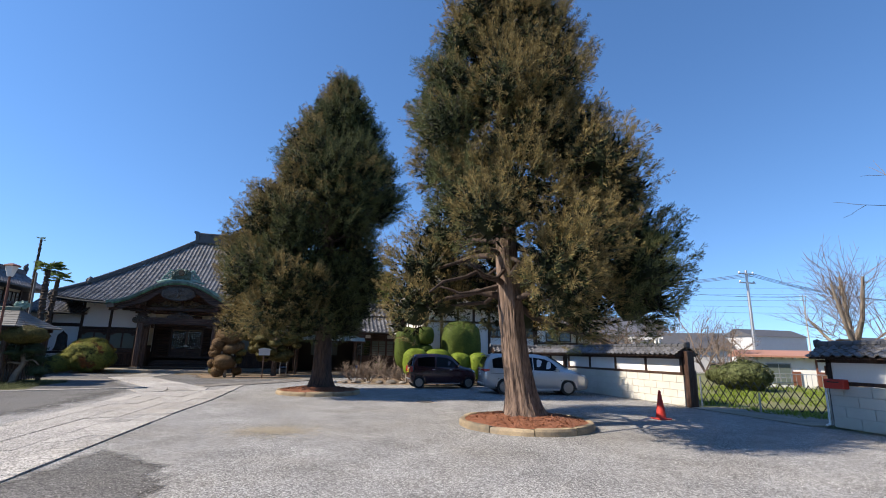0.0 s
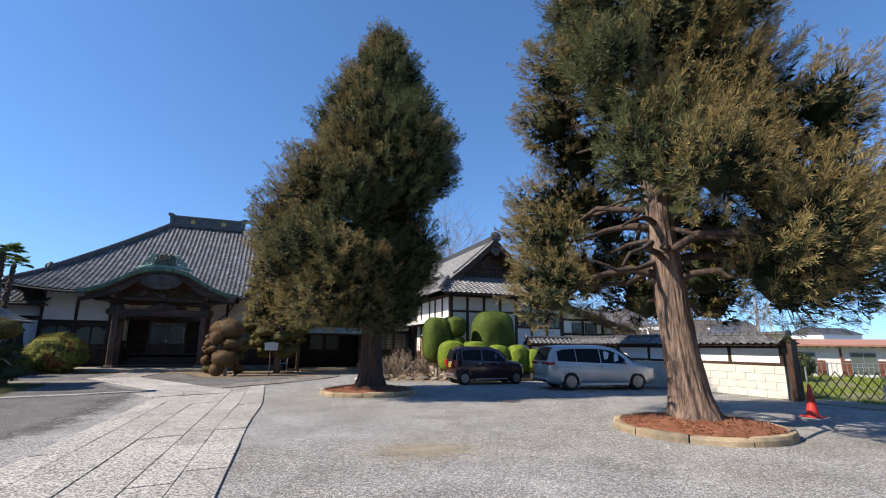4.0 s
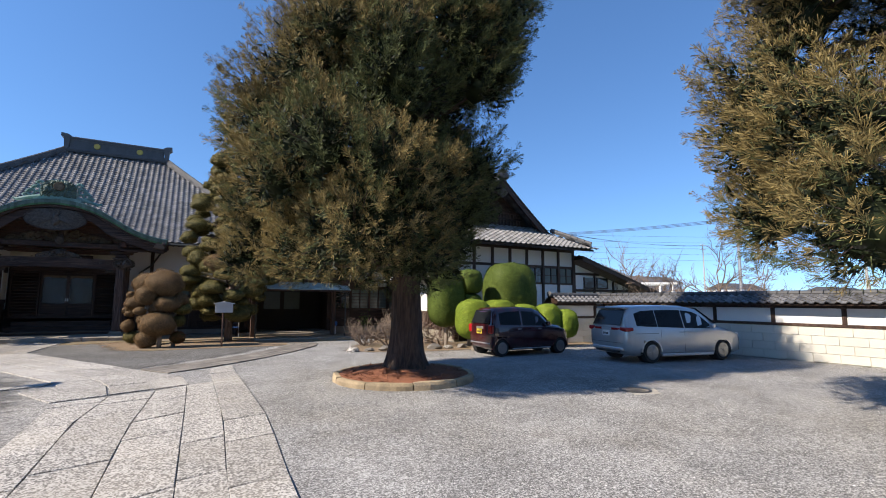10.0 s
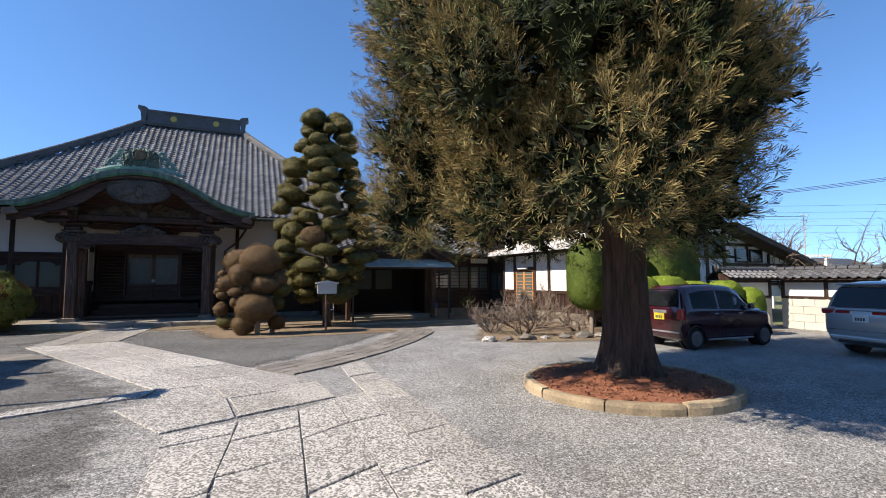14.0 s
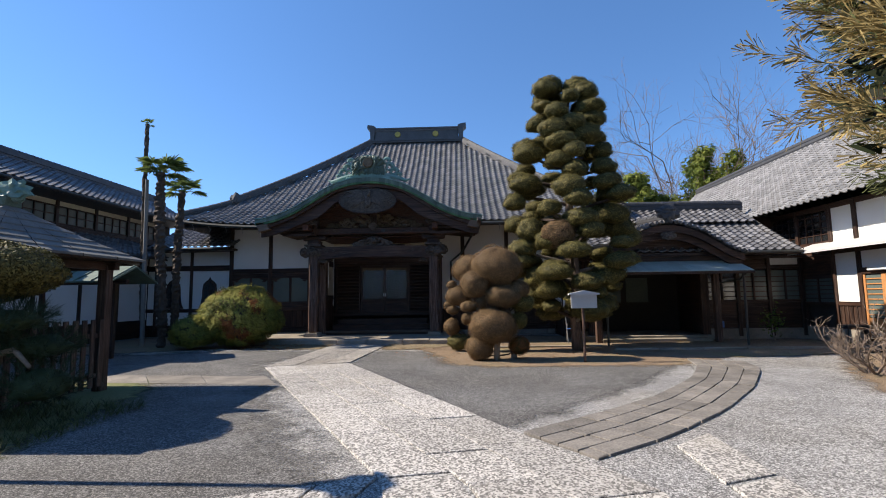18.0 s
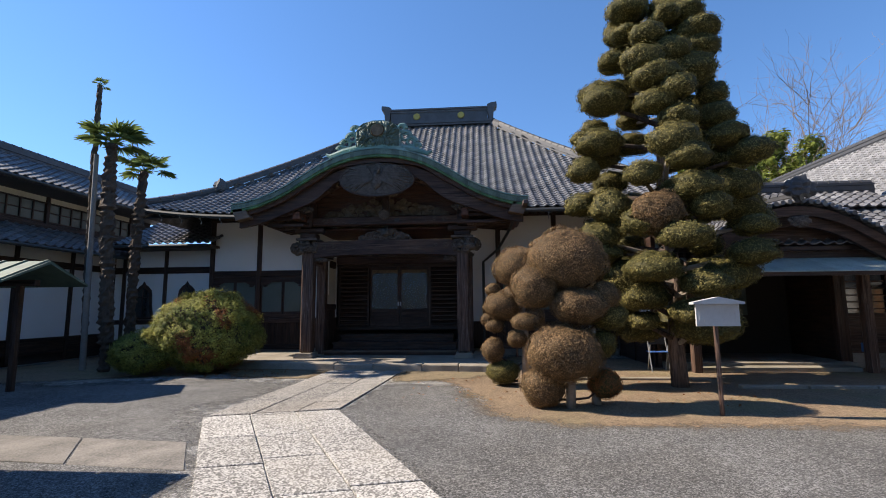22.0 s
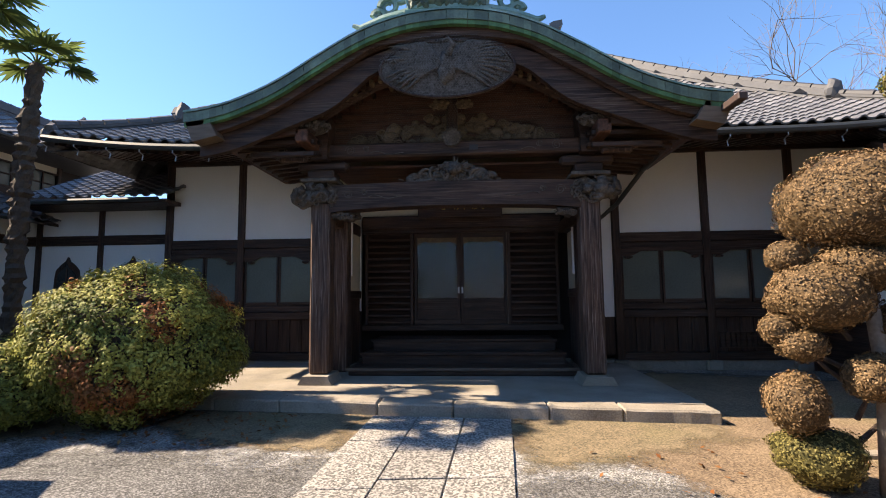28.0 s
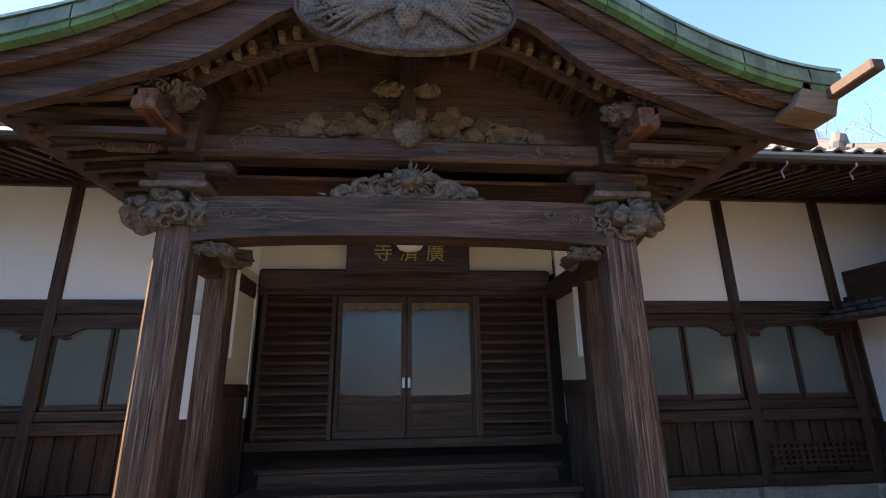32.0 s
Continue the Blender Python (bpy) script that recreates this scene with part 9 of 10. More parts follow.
# gutter pipe at the porch's side
part("downpipe", tube([(PX + 3.65, 34.2, 4.1), (PX + 3.55, 36.2, 3.85), (PX + 3.2, 36.75, 3.3), (PX + 2.72, 36.78, 2.9), (PX + 2.72, 36.78, 0.2)], 0.045, 8), GUTTER, hall)
part("speaker", box(-12.95, 36.62, 2.52, -12.65, 36.85, 2.70, 0.02), GREYPAINT, hall, "small grey box lamp under the beam")

# ---- notice board on a post ----
nb = thing("notice_board", (-4.3, 28.8, 0), "white notice board with a small roof on a brown post", "notice board")
part("post", tube([(-4.3, 28.83, 0), (-4.3, 28.83, 1.25)], 0.032, 8), POSTWOOD, nb)
part("board", box(-4.57, 28.78, 1.20, -3.99, 28.81, 1.50, 0.004), GREYPAINT, nb)
part("cap", prism([(-4.62, 1.50), (-3.94, 1.50), (-3.94, 1.53), (-4.28, 1.60), (-4.62, 1.53)], "y", 28.72, 28.86), GREYPAINT, nb, "grey sheet cap")
for k in range(16):
    h = 0.08 + 0.14 * random.Random(k).random()
    part("text_bar", box(-4.53 + k * 0.032, 28.774, 1.46 - h, -4.519 + k * 0.032, 28.778, 1.46), GREYPAINT, nb)

# ---- lamp post ----
lp = thing("yard_lamp", (-12.85, 22.05, 0), "tall rust-red lamp post with a white glass lantern", "lamp")
part("pole", tube([(-12.85, 22.05, 0), (-12.86, 22.05, 2.0), (-12.9, 22.05, 4.0)], [0.05, 0.045, 0.04], 10), RUST, lp)
part("lantern", lathe([(0.10, 0.0), (0.22, 0.36), (0.22, 0.38)], (-12.9, 22.05, 4.0), 6), WHITEPAINT, lp, "white tapered lantern glass")
part("lantern_cap", lathe([(0.30, 0.38), (0.28, 0.42), (0.05, 0.50)], (-12.9, 22.05, 4.0), 6), RUST, lp)

# ---- open shelter with a shingled roof, fence and a second small roof ----
SX0, SX1, SY0, SY1, SZ = -17.2, -12.75, 22.75, 26.35, 2.2
SHINGLE = surface("grey_shingle", (0.20, 0.195, 0.178), (0.105, 0.102, 0.092), 0.85, scale=3, fine=30, bump=0.3, rand=0.1, island=True)
sh = thing("roofed_shelter", (-15.0, 24.5, 0), "weathered timber shelter with a grey shingled hip roof", "shelter")
for x in (-13.15, -16.8):
    for y in (23.1, 25.9):
        part("post", box(x - 0.08, y - 0.08, 0, x + 0.08, y + 0.08, 2.11, 0.01), POSTWOOD, sh)
for y in (23.1, 25.9):
    part("beam", box(-17.0, y - 0.06, 2.03, -12.95, y + 0.06, 2.165, 0.01), WOODX, sh)
for x in (-13.15, -16.8):
    part("beam", box(x - 0.06, 23.17, 2.03, x + 0.06, 25.83, 2.16, 0.01), WOODY, sh)
SRZ = 2.92
for edge in range(4):
    bm = bmesh.new()
    rows = 7
    for j in range(rows):
        t0, t1 = j / rows, (j + 1.12) / rows

        def corner(t, side):
            h = SZ + (SRZ - SZ) * (0.75 * t + 0.25 * t * t)
            xa, xb = SX0 + 2.4 * t, SX1 - 0.85 * t
            ya, yb = SY0 + 1.78 * t, SY1 - 1.78 * t
            return {0: [(xa, ya, h), (xb, ya, h)], 1: [(xb, ya, h), (xb, yb, h)], 2: [(xb, yb, h), (xa, yb, h)], 3: [(xa, yb, h), (xa, ya, h)]}[edge][side]
        a0, a1, b0, b1 = [Vector(corner(t0, q)) for q in (0, 1)] + [Vector(corner(t1, q)) for q in (0, 1)]
        n = 5
        for i in range(n):
            p, q = i / n + 0.003, (i + 1) / n - 0.003
            up = Vector((0, 0, 0.028))
            v = [bm.verts.new(c) for c in (a0.lerp(a1, p) + up, a0.lerp(a1, q) + up, b0.lerp(b1, q) + up * 0.3, b0.lerp(b1, p) + up * 0.3, a0.lerp(a1, p) - up * 0.3, a0.lerp(a1, q) - up * 0.3)]
            bm.faces.new((v[0], v[1], v[2], v[3]))
            bm.faces.new((v[4], v[5], v[1], v[0]))
    part("shingle_slope", bm, SHINGLE, sh)["kind"] = "stuff"
part("soffit", box(SX0 + 0.05, SY0 + 0.05, SZ - 0.03, SX1 - 0.05, SY1 - 0.05, SZ - 0.005), WOODX, sh)
part("ridge_board", box(SX0 + 2.35, 24.4, SRZ - 0.04, SX1 - 0.8, 24.7, SRZ + 0.12, 0.02), COPPER_DARK, sh)
for x in (SX0 + 2.4, SX1 - 0.85):
    part("ridge_scroll", lump((x, 24.55, SRZ + 0.2), (0.26, 0.09, 0.17), 4 + x, 3, 0.5, 3), COPPER, sh, "green copper ridge scroll")
FENCEWOOD = surface("greyed_fence_boards", (0.20, 0.165, 0.138), (0.065, 0.05, 0.04), 0.9, scale=4, fine=40, contrast=0.15, bump=0.7, mix=0.55, stretch=(1, 1, 0.1), rand=0.25, spec=0.2)
fence = thing("picket_fence", (-13.2, 24.5, 0), "leaning grey weathered board fence beside the shelter", "fence")
for k in range(15):
    y = 23.2 + k * 0.18
    part("picket", box(-13.08, y, 0.10, -13.05, y + 0.09, 1.2, 0.005), POSTWOOD, fence)
for z in (0.25, 0.9):
    part("rail", box(-13.12, 23.1, z, -13.085, 25.9, z + 0.07, 0.005), POSTWOOD, fence)
rnd = random.Random(33)
for k in range(15):
    x = -16.75 + k * 0.235
    bd = box(-0.085, 0, 0, 0.085, 0.03, 1.17 + 0.05 * rnd.random(), 0.006)
    bd.transform(Matrix.Translation((x, 23.0, 0.10)) @ Matrix.Rotation(math.radians(11 + 2 * rnd.random()), 4, 'Y'))
    part("picket", bd, FENCEWOOD, fence)
for z in (0.3, 0.95):
    part("rail", box(-16.8, 23.035, z, -13.2, 23.07, z + 0.07, 0.005), POSTWOOD, fence)
sr = thing("small_copper_roof", (-17.0, 30.3, 0), "small green copper-roofed water shelter", "shelter")
for x in (-18.3, -16.3):
    part("post", box(x - 0.05, 30.25, 0, x + 0.05, 30.35, 2.05, 0.008), WOOD, sr)
part("beam", box(-18.6, 30.24, 1.96, -15.95, 30.36, 2.08, 0.008), WOODX, sr)
for s in (-1, 1):
    part("roof_sheet", prism([(30.3, 2.38), (30.3 + s * 0.9, 1.98), (30.3 + s * 0.9, 2.02), (30.3, 2.44)], "x", -19.0, -15.72), COPPER_DARK, sr)
    for k in range(8):
        x = -18.95 + k * 0.45
        part("seam", prism([(30.3, 2.44), (30.3 + s * 0.9, 2.02), (30.3 + s * 0.9, 2.05), (30.3, 2.47)], "x", x, x + 0.03), COPPER_DARK, sr)

# ---- palms ----
def palm(base, top, r, seed, fronds, label, droop=0.6, size=0.7):
    rnd = random.Random(seed)
    ob = thing("windmill_palm", base, label, "palm", "windmill palms")
    b, t = Vector(base), Vector(top)
    pts, rad = [], []
    n = 72
    for k in range(n + 1):
        f = k / n
        pts.append(b.lerp(t, f) + Vector((0.03 * math.sin(5 * f + seed), 0.03 * math.cos(4 * f), 0)))
        rad.append(r * ((0.72 if f < 0.12 else 1.0) + 0.24 * (k % 2) + 0.24 * rnd.random() - 0.08) * (1.0 if f < 0.85 else 0.85))
    part("trunk", tube(pts, rad, 14, None, 0.6, rnd), PALMBARK, ob, "shaggy brown fibrous trunk")
    for i in range(fronds):
        a = i * 2.4 + rnd.random()
        up = 1.1 - 1.25 * (i / max(1, fronds))
        d = Vector((math.cos(a), math.sin(a), up)).normalized()
        bm = bmesh.new()
        c = t + d * (0.42 + 0.2 * rnd.random()) * size
        tube([t, t.lerp(c, 0.5) + Vector((0, 0, 0.03)), c], [0.016, 0.012, 0.009], 5, bm)
        e0 = (d + Vector((0, 0, -droop * 0.5))).normalized()
        side = e0.cross(Vector((0, 0, 1))).normalized()
        upv = side.cross(e0)
        n = 23
        for q in range(n):
            ang = -1.9 + 3.8 * q / (n - 1)
            e = e0 * math.cos(ang) + side * math.sin(ang) + upv * 0.12 * (q % 2)
            ln = size * (0.56 - 0.07 * abs(ang)) * (0.88 + 0.24 * rnd.random())
            m1 = c + e * ln * 0.62
            tip = c + e * ln - Vector((0, 0, 0.05 + 0.07 * rnd.random())) * size
            w = e.cross(upv).normalized() * 0.030 * size
            v = [bm.verts.new(p) for p in (c - w * 0.3, c + w * 0.3, m1 + w, tip, m1 - w)]
            bm.faces.new(v)
        part("frond", bm, PALMLEAF, ob)
    return ob


palm((-16.68, 32.9, 0), (-16.95, 33.0, 5.75), 0.125, 1, 14, "shaggy windmill palm with a few fan fronds", 0.5, 0.88)
palm((-16.95, 34.0, 0), (-16.9, 34.1, 5.35), 0.10, 2, 10, "slimmer windmill palm with fan fronds", 0.5, 0.78)
palm((-17.64, 33.4, 0), (-17.84, 33.4, 7.6), 0.06, 3, 4, "thin dead-topped palm stem tied to a pole", 0.2, 0.34)
GREYPOLE = surface("weathered_grey_pole", (0.27, 0.26, 0.24), (0.16, 0.15, 0.14), 0.9, scale=4, fine=40, bump=0.3)
pole = thing("support_pole", (-17.52, 33.2, 0), "pale grey pole standing beside the palms", "pole")
part("shaft", tube([(-17.52, 33.26, 0), (-17.58, 33.27, 3.0), (-17.64, 33.28, 5.6)], [0.07, 0.065, 0.055], 10), GREYPOLE, pole)

# ---- clipped pine in the grass bed ----
pine = thing("garden_pine", (-13.1, 23.6, 0), "clipped garden pine with a domed top and pale bent trunk", "tree")
rnd = random.Random(14)
part("trunk", tube([(-12.9, 23.5, 0), (-12.86, 23.5, 0.12), (-12.78, 23.5, 0.45), (-12.62, 23.52, 0.8), (-12.72, 23.55, 1.15), (-12.85, 23.55, 1.8)], [0.17, 0.12, 0.105, 0.09, 0.075, 0.05], 12, None, 0.25, rnd), BARK_PALE, pine, "pale bent trunk", True)
part("limb", tube([(-12.66, 23.5, 0.78), (-13.0, 23.42, 0.84), (-13.35, 23.35, 0.76), (-13.6, 23.3, 0.8)], [0.05, 0.04, 0.03, 0.02], 8), BARK_PALE, pine, "", True)
part("limb", tube([(-12.64, 23.5, 0.85), (-12.3, 23.45, 0.95), (-12.05, 23.4, 0.75)], [0.045, 0.035, 0.02], 8), BARK_PALE, pine, "", True)
clipped_mass("dome_pad", (-12.8, 23.5, 1.88), (0.80, 0.70, 0.36), YEW, pine, 4.1, 0.02, 3800, "smoothly clipped domed pad", rough=0.10)
pts = []
for c, s in (((-13.3, 23.4, 1.38), (0.42, 0.4, 0.16)), ((-12.35, 23.4, 1.3), (0.42, 0.4, 0.16)), ((-12.95, 23.3, 1.2), (0.4, 0.35, 0.15)), ((-12.3, 23.8, 0.95), (0.4, 0.4, 0.18)), ((-13.2, 23.9, 1.0), (0.4, 0.4, 0.18)), ((-12.15, 23.7, 0.5), (0.38, 0.4, 0.25))):
    part("pad_core", lump(c, [x * 0.8 for x in s], c[0], 2, 0.3, 2), PINE, pine, "", True)
    for _ in range(150):
        v = Vector((rnd.gauss(0, 1), rnd.gauss(0, 1), rnd.gauss(0, 1))).normalized()
        pts.append((Vector(c) + Vector((v.x * s[0], v.y * s[1], v.z * s[2])) * (0.75 + 0.2 * rnd.random()), v + Vector((0, 0, 0.7))))
needle_sprays("needles", pts, PINE, pine, 0.14, 18, 0.085, 0.008, 5)
# grass blades along the bed
rnd = random.Random(19)
bl = []
for _ in range(1500):
    p = Vector((-14.5 + 3.0 * rnd.random(), 20.6 + 4.2 * rnd.random(), 0.01))
    bl.append((p, Vector((rnd.gauss(0, 0.3), rnd.gauss(0, 0.3), 1))))
gr = thing("grass_tufts", (-13, 22.5, 0), "green grass tufts in the planting bed", "grass", kind="stuff")
needle_sprays("blades", bl, NEEDLE, gr, 0.03, 6, 0.16, 0.010, 9)

# ---- small things by the entrance ----
bx = thing("blue_box_stand", (1.09, 33.4, 0), "small blue box on a thin white stand", "box")
part("stand", box(1.02, 33.3, 0, 1.16, 33.42, 0.42, 0.01), WHITEPAINT, bx)
part("box", box(0.98, 33.25, 0.42, 1.2, 33.45, 0.62, 0.01), BLUE, bx)
st = thing("metal_stand", (3.7, 31.4, 0), "low dark metal stand beside the door", "stand")
part("tray", box(3.4, 31.3, 0.5, 4.0, 31.7, 0.58, 0.01), BLACKMETAL, st)
for x in (3.42, 3.95):
    for y in (31.32, 31.66):
        part("leg", tube([(x, y, 0), (x, y, 0.5)], 0.015, 6), BLACKMETAL, st)
pot = thing("potted_plant", (2.6, 33.1, 0), "small leafy shrub by the entrance wall", "plant")
part("stem", tube([(2.6, 33.1, 0), (2.55, 33.1, 0.5)], [0.03, 0.015], 6), BARK_PALE, pot)
rnd = random.Random(3)
leaf_cloud("leaves", [(Vector((2.6 + rnd.gauss(0, 0.16), 33.1 + rnd.gauss(0, 0.14), 0.62 + rnd.gauss(0, 0.2))), Vector((rnd.gauss(0, 1), rnd.gauss(0, 1), 1))) for _ in range(220)], HEDGE, pot, 0.05, 2)
ch = thing("folding_chair", (-3.5, 33.3, 0), "folded dark tubular chair leaning by the entrance", "chair")
for x in (-3.7, -3.3):
    part("frame_tube", tube([(x, 33.15, 0), (x, 33.4, 0.8)], 0.014, 6), STEEL, ch)
    part("frame_tube", tube([(x, 33.45, 0), (x, 33.2, 0.6)], 0.014, 6), STEEL, ch)
part("seat", box(-3.7, 33.2, 0.42, -3.3, 33.5, 0.45, 0.01), BLUE, ch)
part("backrest", box(-3.7, 33.38, 0.6, -3.3, 33.41, 0.8, 0.01), BLACKMETAL, ch)

SOILPATCH = surface("sandy_concrete", (0.46, 0.42, 0.35), (0.28, 0.26, 0.22), 0.95, scale=3, fine=55, bump=0.8, kind="voronoi")
# drain cover in the yard
dc = thing("drain_cover", (1.86, 16.28, 0), "round cast iron drain cover in a pale concrete patch", "drain cover")
part("collar", outline(wavy([(1.5, 15.95), (2.2, 15.9), (2.35, 16.4), (2.1, 16.6), (1.55, 16.6)], 0.2, 0.2, 3), -0.02, 0.004), SOILPATCH, dc, "worn sandy concrete patch")
part("lid", lathe([(0.29, 0.0), (0.29, 0.012), (0.26, 0.014), (0.25, 0.009), (0.01, 0.009)], (1.86, 16.28, 0), 28), BLACKMETAL, dc)
for k in range(9):
    x = -0.2 + 0.05 * k
    w = math.sqrt(0.24 ** 2 - x * x)
    part("rib", box(1.86 + x - 0.012, 16.28 - w, 0.008, 1.86 + x + 0.012, 16.28 + w, 0.016), DARKSTONE, dc)

# grass in the lot beyond the gate
rnd = random.Random(23)
bl = []
for _ in range(5200):
    p = Vector((11.0 + 15.0 * rnd.random() ** 1.3, 6.0 + 17.0 * rnd.random(), 0.0))
    if noise.noise(p * 0.55) > -0.08:
        bl.append((p, Vector((rnd.gauss(0, 0.35), rnd.gauss(0, 0.35), 1))))
lg = thing("grass_clumps", (15, 12, 0), "bright green grass clumps in the lot", "grass", kind="stuff")
needle_sprays("blades", bl, LIME, lg, 0.04, 7, 0.20, 0.016, 10)
# dry leaves on the ground before the platform
rnd = random.Random(41)
lv = []
for _ in range(420):
    x, y = (-14.6 + 2.6 * rnd.random(), 32.0 + 1.3 * rnd.random()) if rnd.random() < 0.6 else (-8.9 + 6.0 * rnd.random(), 29.2 + 3.0 * rnd.random())
    lv.append((Vector((x, y, 0.03)), Vector((rnd.gauss(0, 0.25), rnd.gauss(0, 0.25), 1))))
dl = thing("fallen_leaves", (-13.5, 32.6, 0), "dry brown fallen leaves on the soil", "leaves", kind="stuff")
leaf_cloud("leaf", lv, AZALEA_RED, dl, 0.03, 12)

# ---- beyond the yard ----
def house(at, size, turn, wall, roof, label, windows=4, storeys=1, flat=False, balcony=False, sunk=0.0):
    ob = thing("house", (*at, 0), label, "house", "houses beyond the gate")
    M = Matrix.Translation((*at, -sunk)) @ pose(0, 0, 0, 0, 0, turn)
    w, d, h = size

    def add(nm, bm, m, parent=None, lab=""):
        bm.transform(M)
        return part(nm, bm, m, parent or ob, lab)
    add("wall", box(0, 0, 0, w, d, h), wall)
    if flat:
        add("roof", box(-0.1, -0.1, h, w + 0.1, d + 0.1, h + 0.3), roof)
    else:
        add("roof", prism([(-0.5, h - 0.05), (d + 0.5, h - 0.05), (d + 0.5, h + 0.05), (d / 2, h + d * 0.22), (-0.5, h + 0.05)], "x", -0.5, w + 0.5), roof)
    for s in range(storeys):
        for k in range(windows):
            x = w * (k + 0.5) / windows
            z = h * s / storeys + 0.95
            win = add("window", box(x - 0.75, -0.06, z - 0.08, x + 0.75, 0.0, z + 1.2), STEEL)
            add("pane", box(x - 0.68, -0.075, z, x + 0.68, -0.062, z + 1.12), DARKGLASS, win)
            add("bar", box(x - 0.02, -0.085, z, x + 0.02, -0.076, z + 1.12), STEEL, win)
            if balcony and s:
                add("balcony", box(x - 1.3, -1.1, z - 1.0, x + 1.3, -0.0, z - 0.85), wall)
                add("balcony_rail", box(x - 1.3, -1.1, z - 0.85, x + 1.3, -1.03, z + 0.1), GREYPAINT)
    return ob


REDROOF = surface("rusty_sheet_roof", (0.42, 0.21, 0.14), (0.32, 0.15, 0.10), 0.6, scale=2, fine=30, bump=0.1)
house((34.6, 20.8), (3.2, 5, 2.9), -50, GREYPAINT, GREYPAINT, "low white house with a pale roof", 3, sunk=1.7)
house((33.0, 52.0), (13, 9, 3.6), -30, GREYPAINT, TILE_DARK, "grey house with a dark tiled roof", 4, sunk=1.0)
house((18.0, 48.0), (12, 8, 4.0), -10, GREYPAINT, TILE_PALE, "white house with a pale tiled roof", 4)
house((65.2, 24.8), (22, 17, 16.1), -66, GREYPAINT, GREYPAINT, "grey four-storey apartment block with balconies", 5, 4, True, True)
house((14.5, 36.0), (9, 6, 3.1), -15, GREYPAINT, TILE, "grey house with a tiled roof behind the wing", 3)
# lean-to at the wing's far corner
lt = thing("wing_lean_to", (11, 27, 0), "white plastered lean-to with dark timbers and a long sloping tiled roof", "building")
part("plaster_wall", prism([(10.92, 0.9), (17.8, 0.9), (17.8, 1.5), (10.92, 3.52)], "y", 27.0, 27.1), PLASTER, lt)
for x in (11.0, 12.35, 13.7, 15.1, 16.5):
    part("wall_post", box(x - 0.07, 26.95, 0.1, x + 0.07, 26.998, 3.5 - (x - 10.92) * 0.294, 0.006), WOOD, lt)
for z, x1 in ((1.35, 17.8), (2.15, 15.4), (2.95, 12.7)):
    part("cross_beam", box(10.92, 26.94, z, x1, 26.994, z + 0.12, 0.006), WOODX, lt)
for x in (11.62, 12.5):
    w = part("window", box(x, 26.93, 2.3, x + 0.78, 26.99, 2.36), WOODX, lt)
    part("pane", box(x + 0.04, 26.95, 2.36, x + 0.74, 26.96, 2.84), DARKGLASS, w)
    part("bar", box(x, 26.93, 2.36, x + 0.04, 26.99, 2.86), WOOD, w)
    part("bar", box(x + 0.74, 26.93, 2.36, x + 0.78, 26.99, 2.86), WOOD, w)
tile_roof("roof", lambda u, v: Vector((18.3 - 0.296 * v, u, 1.62 + 0.0885 * v)), 26.35, 31.0, 25, lt)
part("barge_board", prism([(18.3, 1.42), (18.3, 1.6), (10.9, 3.8), (10.9, 3.6)], "y", 26.3, 26.36), WOODX, lt)
part("roof_boarding", prism([(18.2, 1.5), (18.2, 1.58), (10.9, 3.74), (10.9, 3.66)], "y", 26.37, 31.0), WOODX, lt)
cp = thing("carport_frame", (20.1, 29.2, 0), "white painted steel carport frame behind the wall", "carport")
for x, y in ((19.6, 29.6), (21.0, 28.7), (20.6, 31.2), (22.0, 30.3)):
    part("post", box(x - 0.07, y - 0.07, 0, x + 0.07, y + 0.07, 2.75, 0.01), WHITEPAINT, cp)
part("beam", tube([(19.4, 29.73, 2.82), (21.2, 28.57, 2.82)], 0.09, 4), WHITEPAINT, cp)
part("beam", tube([(20.4, 31.33, 2.82), (22.2, 30.17, 2.82)], 0.09, 4), WHITEPAINT, cp)
house((28.0, 60.0), (16, 9, 5.0), -20, GREYPAINT, TILE_DARK, "grey two-storey house with dark roof", 5, 2)


def utility_pole(at, h, label, material=CEMENT):
    ob = thing("utility_pole", (*at, 0), label, "utility pole", "utility poles")
    part("shaft", tube([(*at, 0), (*at, h)], [0.14, 0.09], 8), material, ob)
    for z in (h - 0.3, h - 1.0):
        part("crossarm", box(at[0] - 0.75, at[1] - 0.05, z, at[0] + 0.75, at[1] + 0.05, z + 0.09), STEEL, ob)
        for k in (-0.65, 0, 0.65):
            part("insulator", lathe([(0.04, 0), (0.06, 0.05), (0.03, 0.14)], (at[0] + k, at[1], z + 0.09), 8), WHITEPAINT, ob)
    return ob


P1, P2, P3, P4 = (30.0, 29.5), (44.0, 27.0), (33.0, 62.0), (17.5, 40.0)
utility_pole(P1, 8.2, "slim grey concrete utility pole with crossarms", STEEL)
utility_pole(P2, 6.5, "grey utility pole behind the houses")
utility_pole(P3, 13.0, "tall concrete utility pole with wires")
utility_pole((75.0, 60.0), 12.0, "far concrete utility pole")
ant = thing("antenna_mast", (20.5, 42.0, 0), "thin antenna mast on a roof", "antenna")
part("mast", tube([(20.5, 42.0, 3.0), (20.5, 42.0, 9.0)], 0.03, 6), STEEL, ant)
for z in (8.5, 8.8):
    part("aerial", box(20.1, 41.98, z, 20.9, 42.02, z + 0.03), STEEL, ant)
wires = thing("overhead_wires", (30, 30, 0), "thin black overhead wires between the poles", "wire")


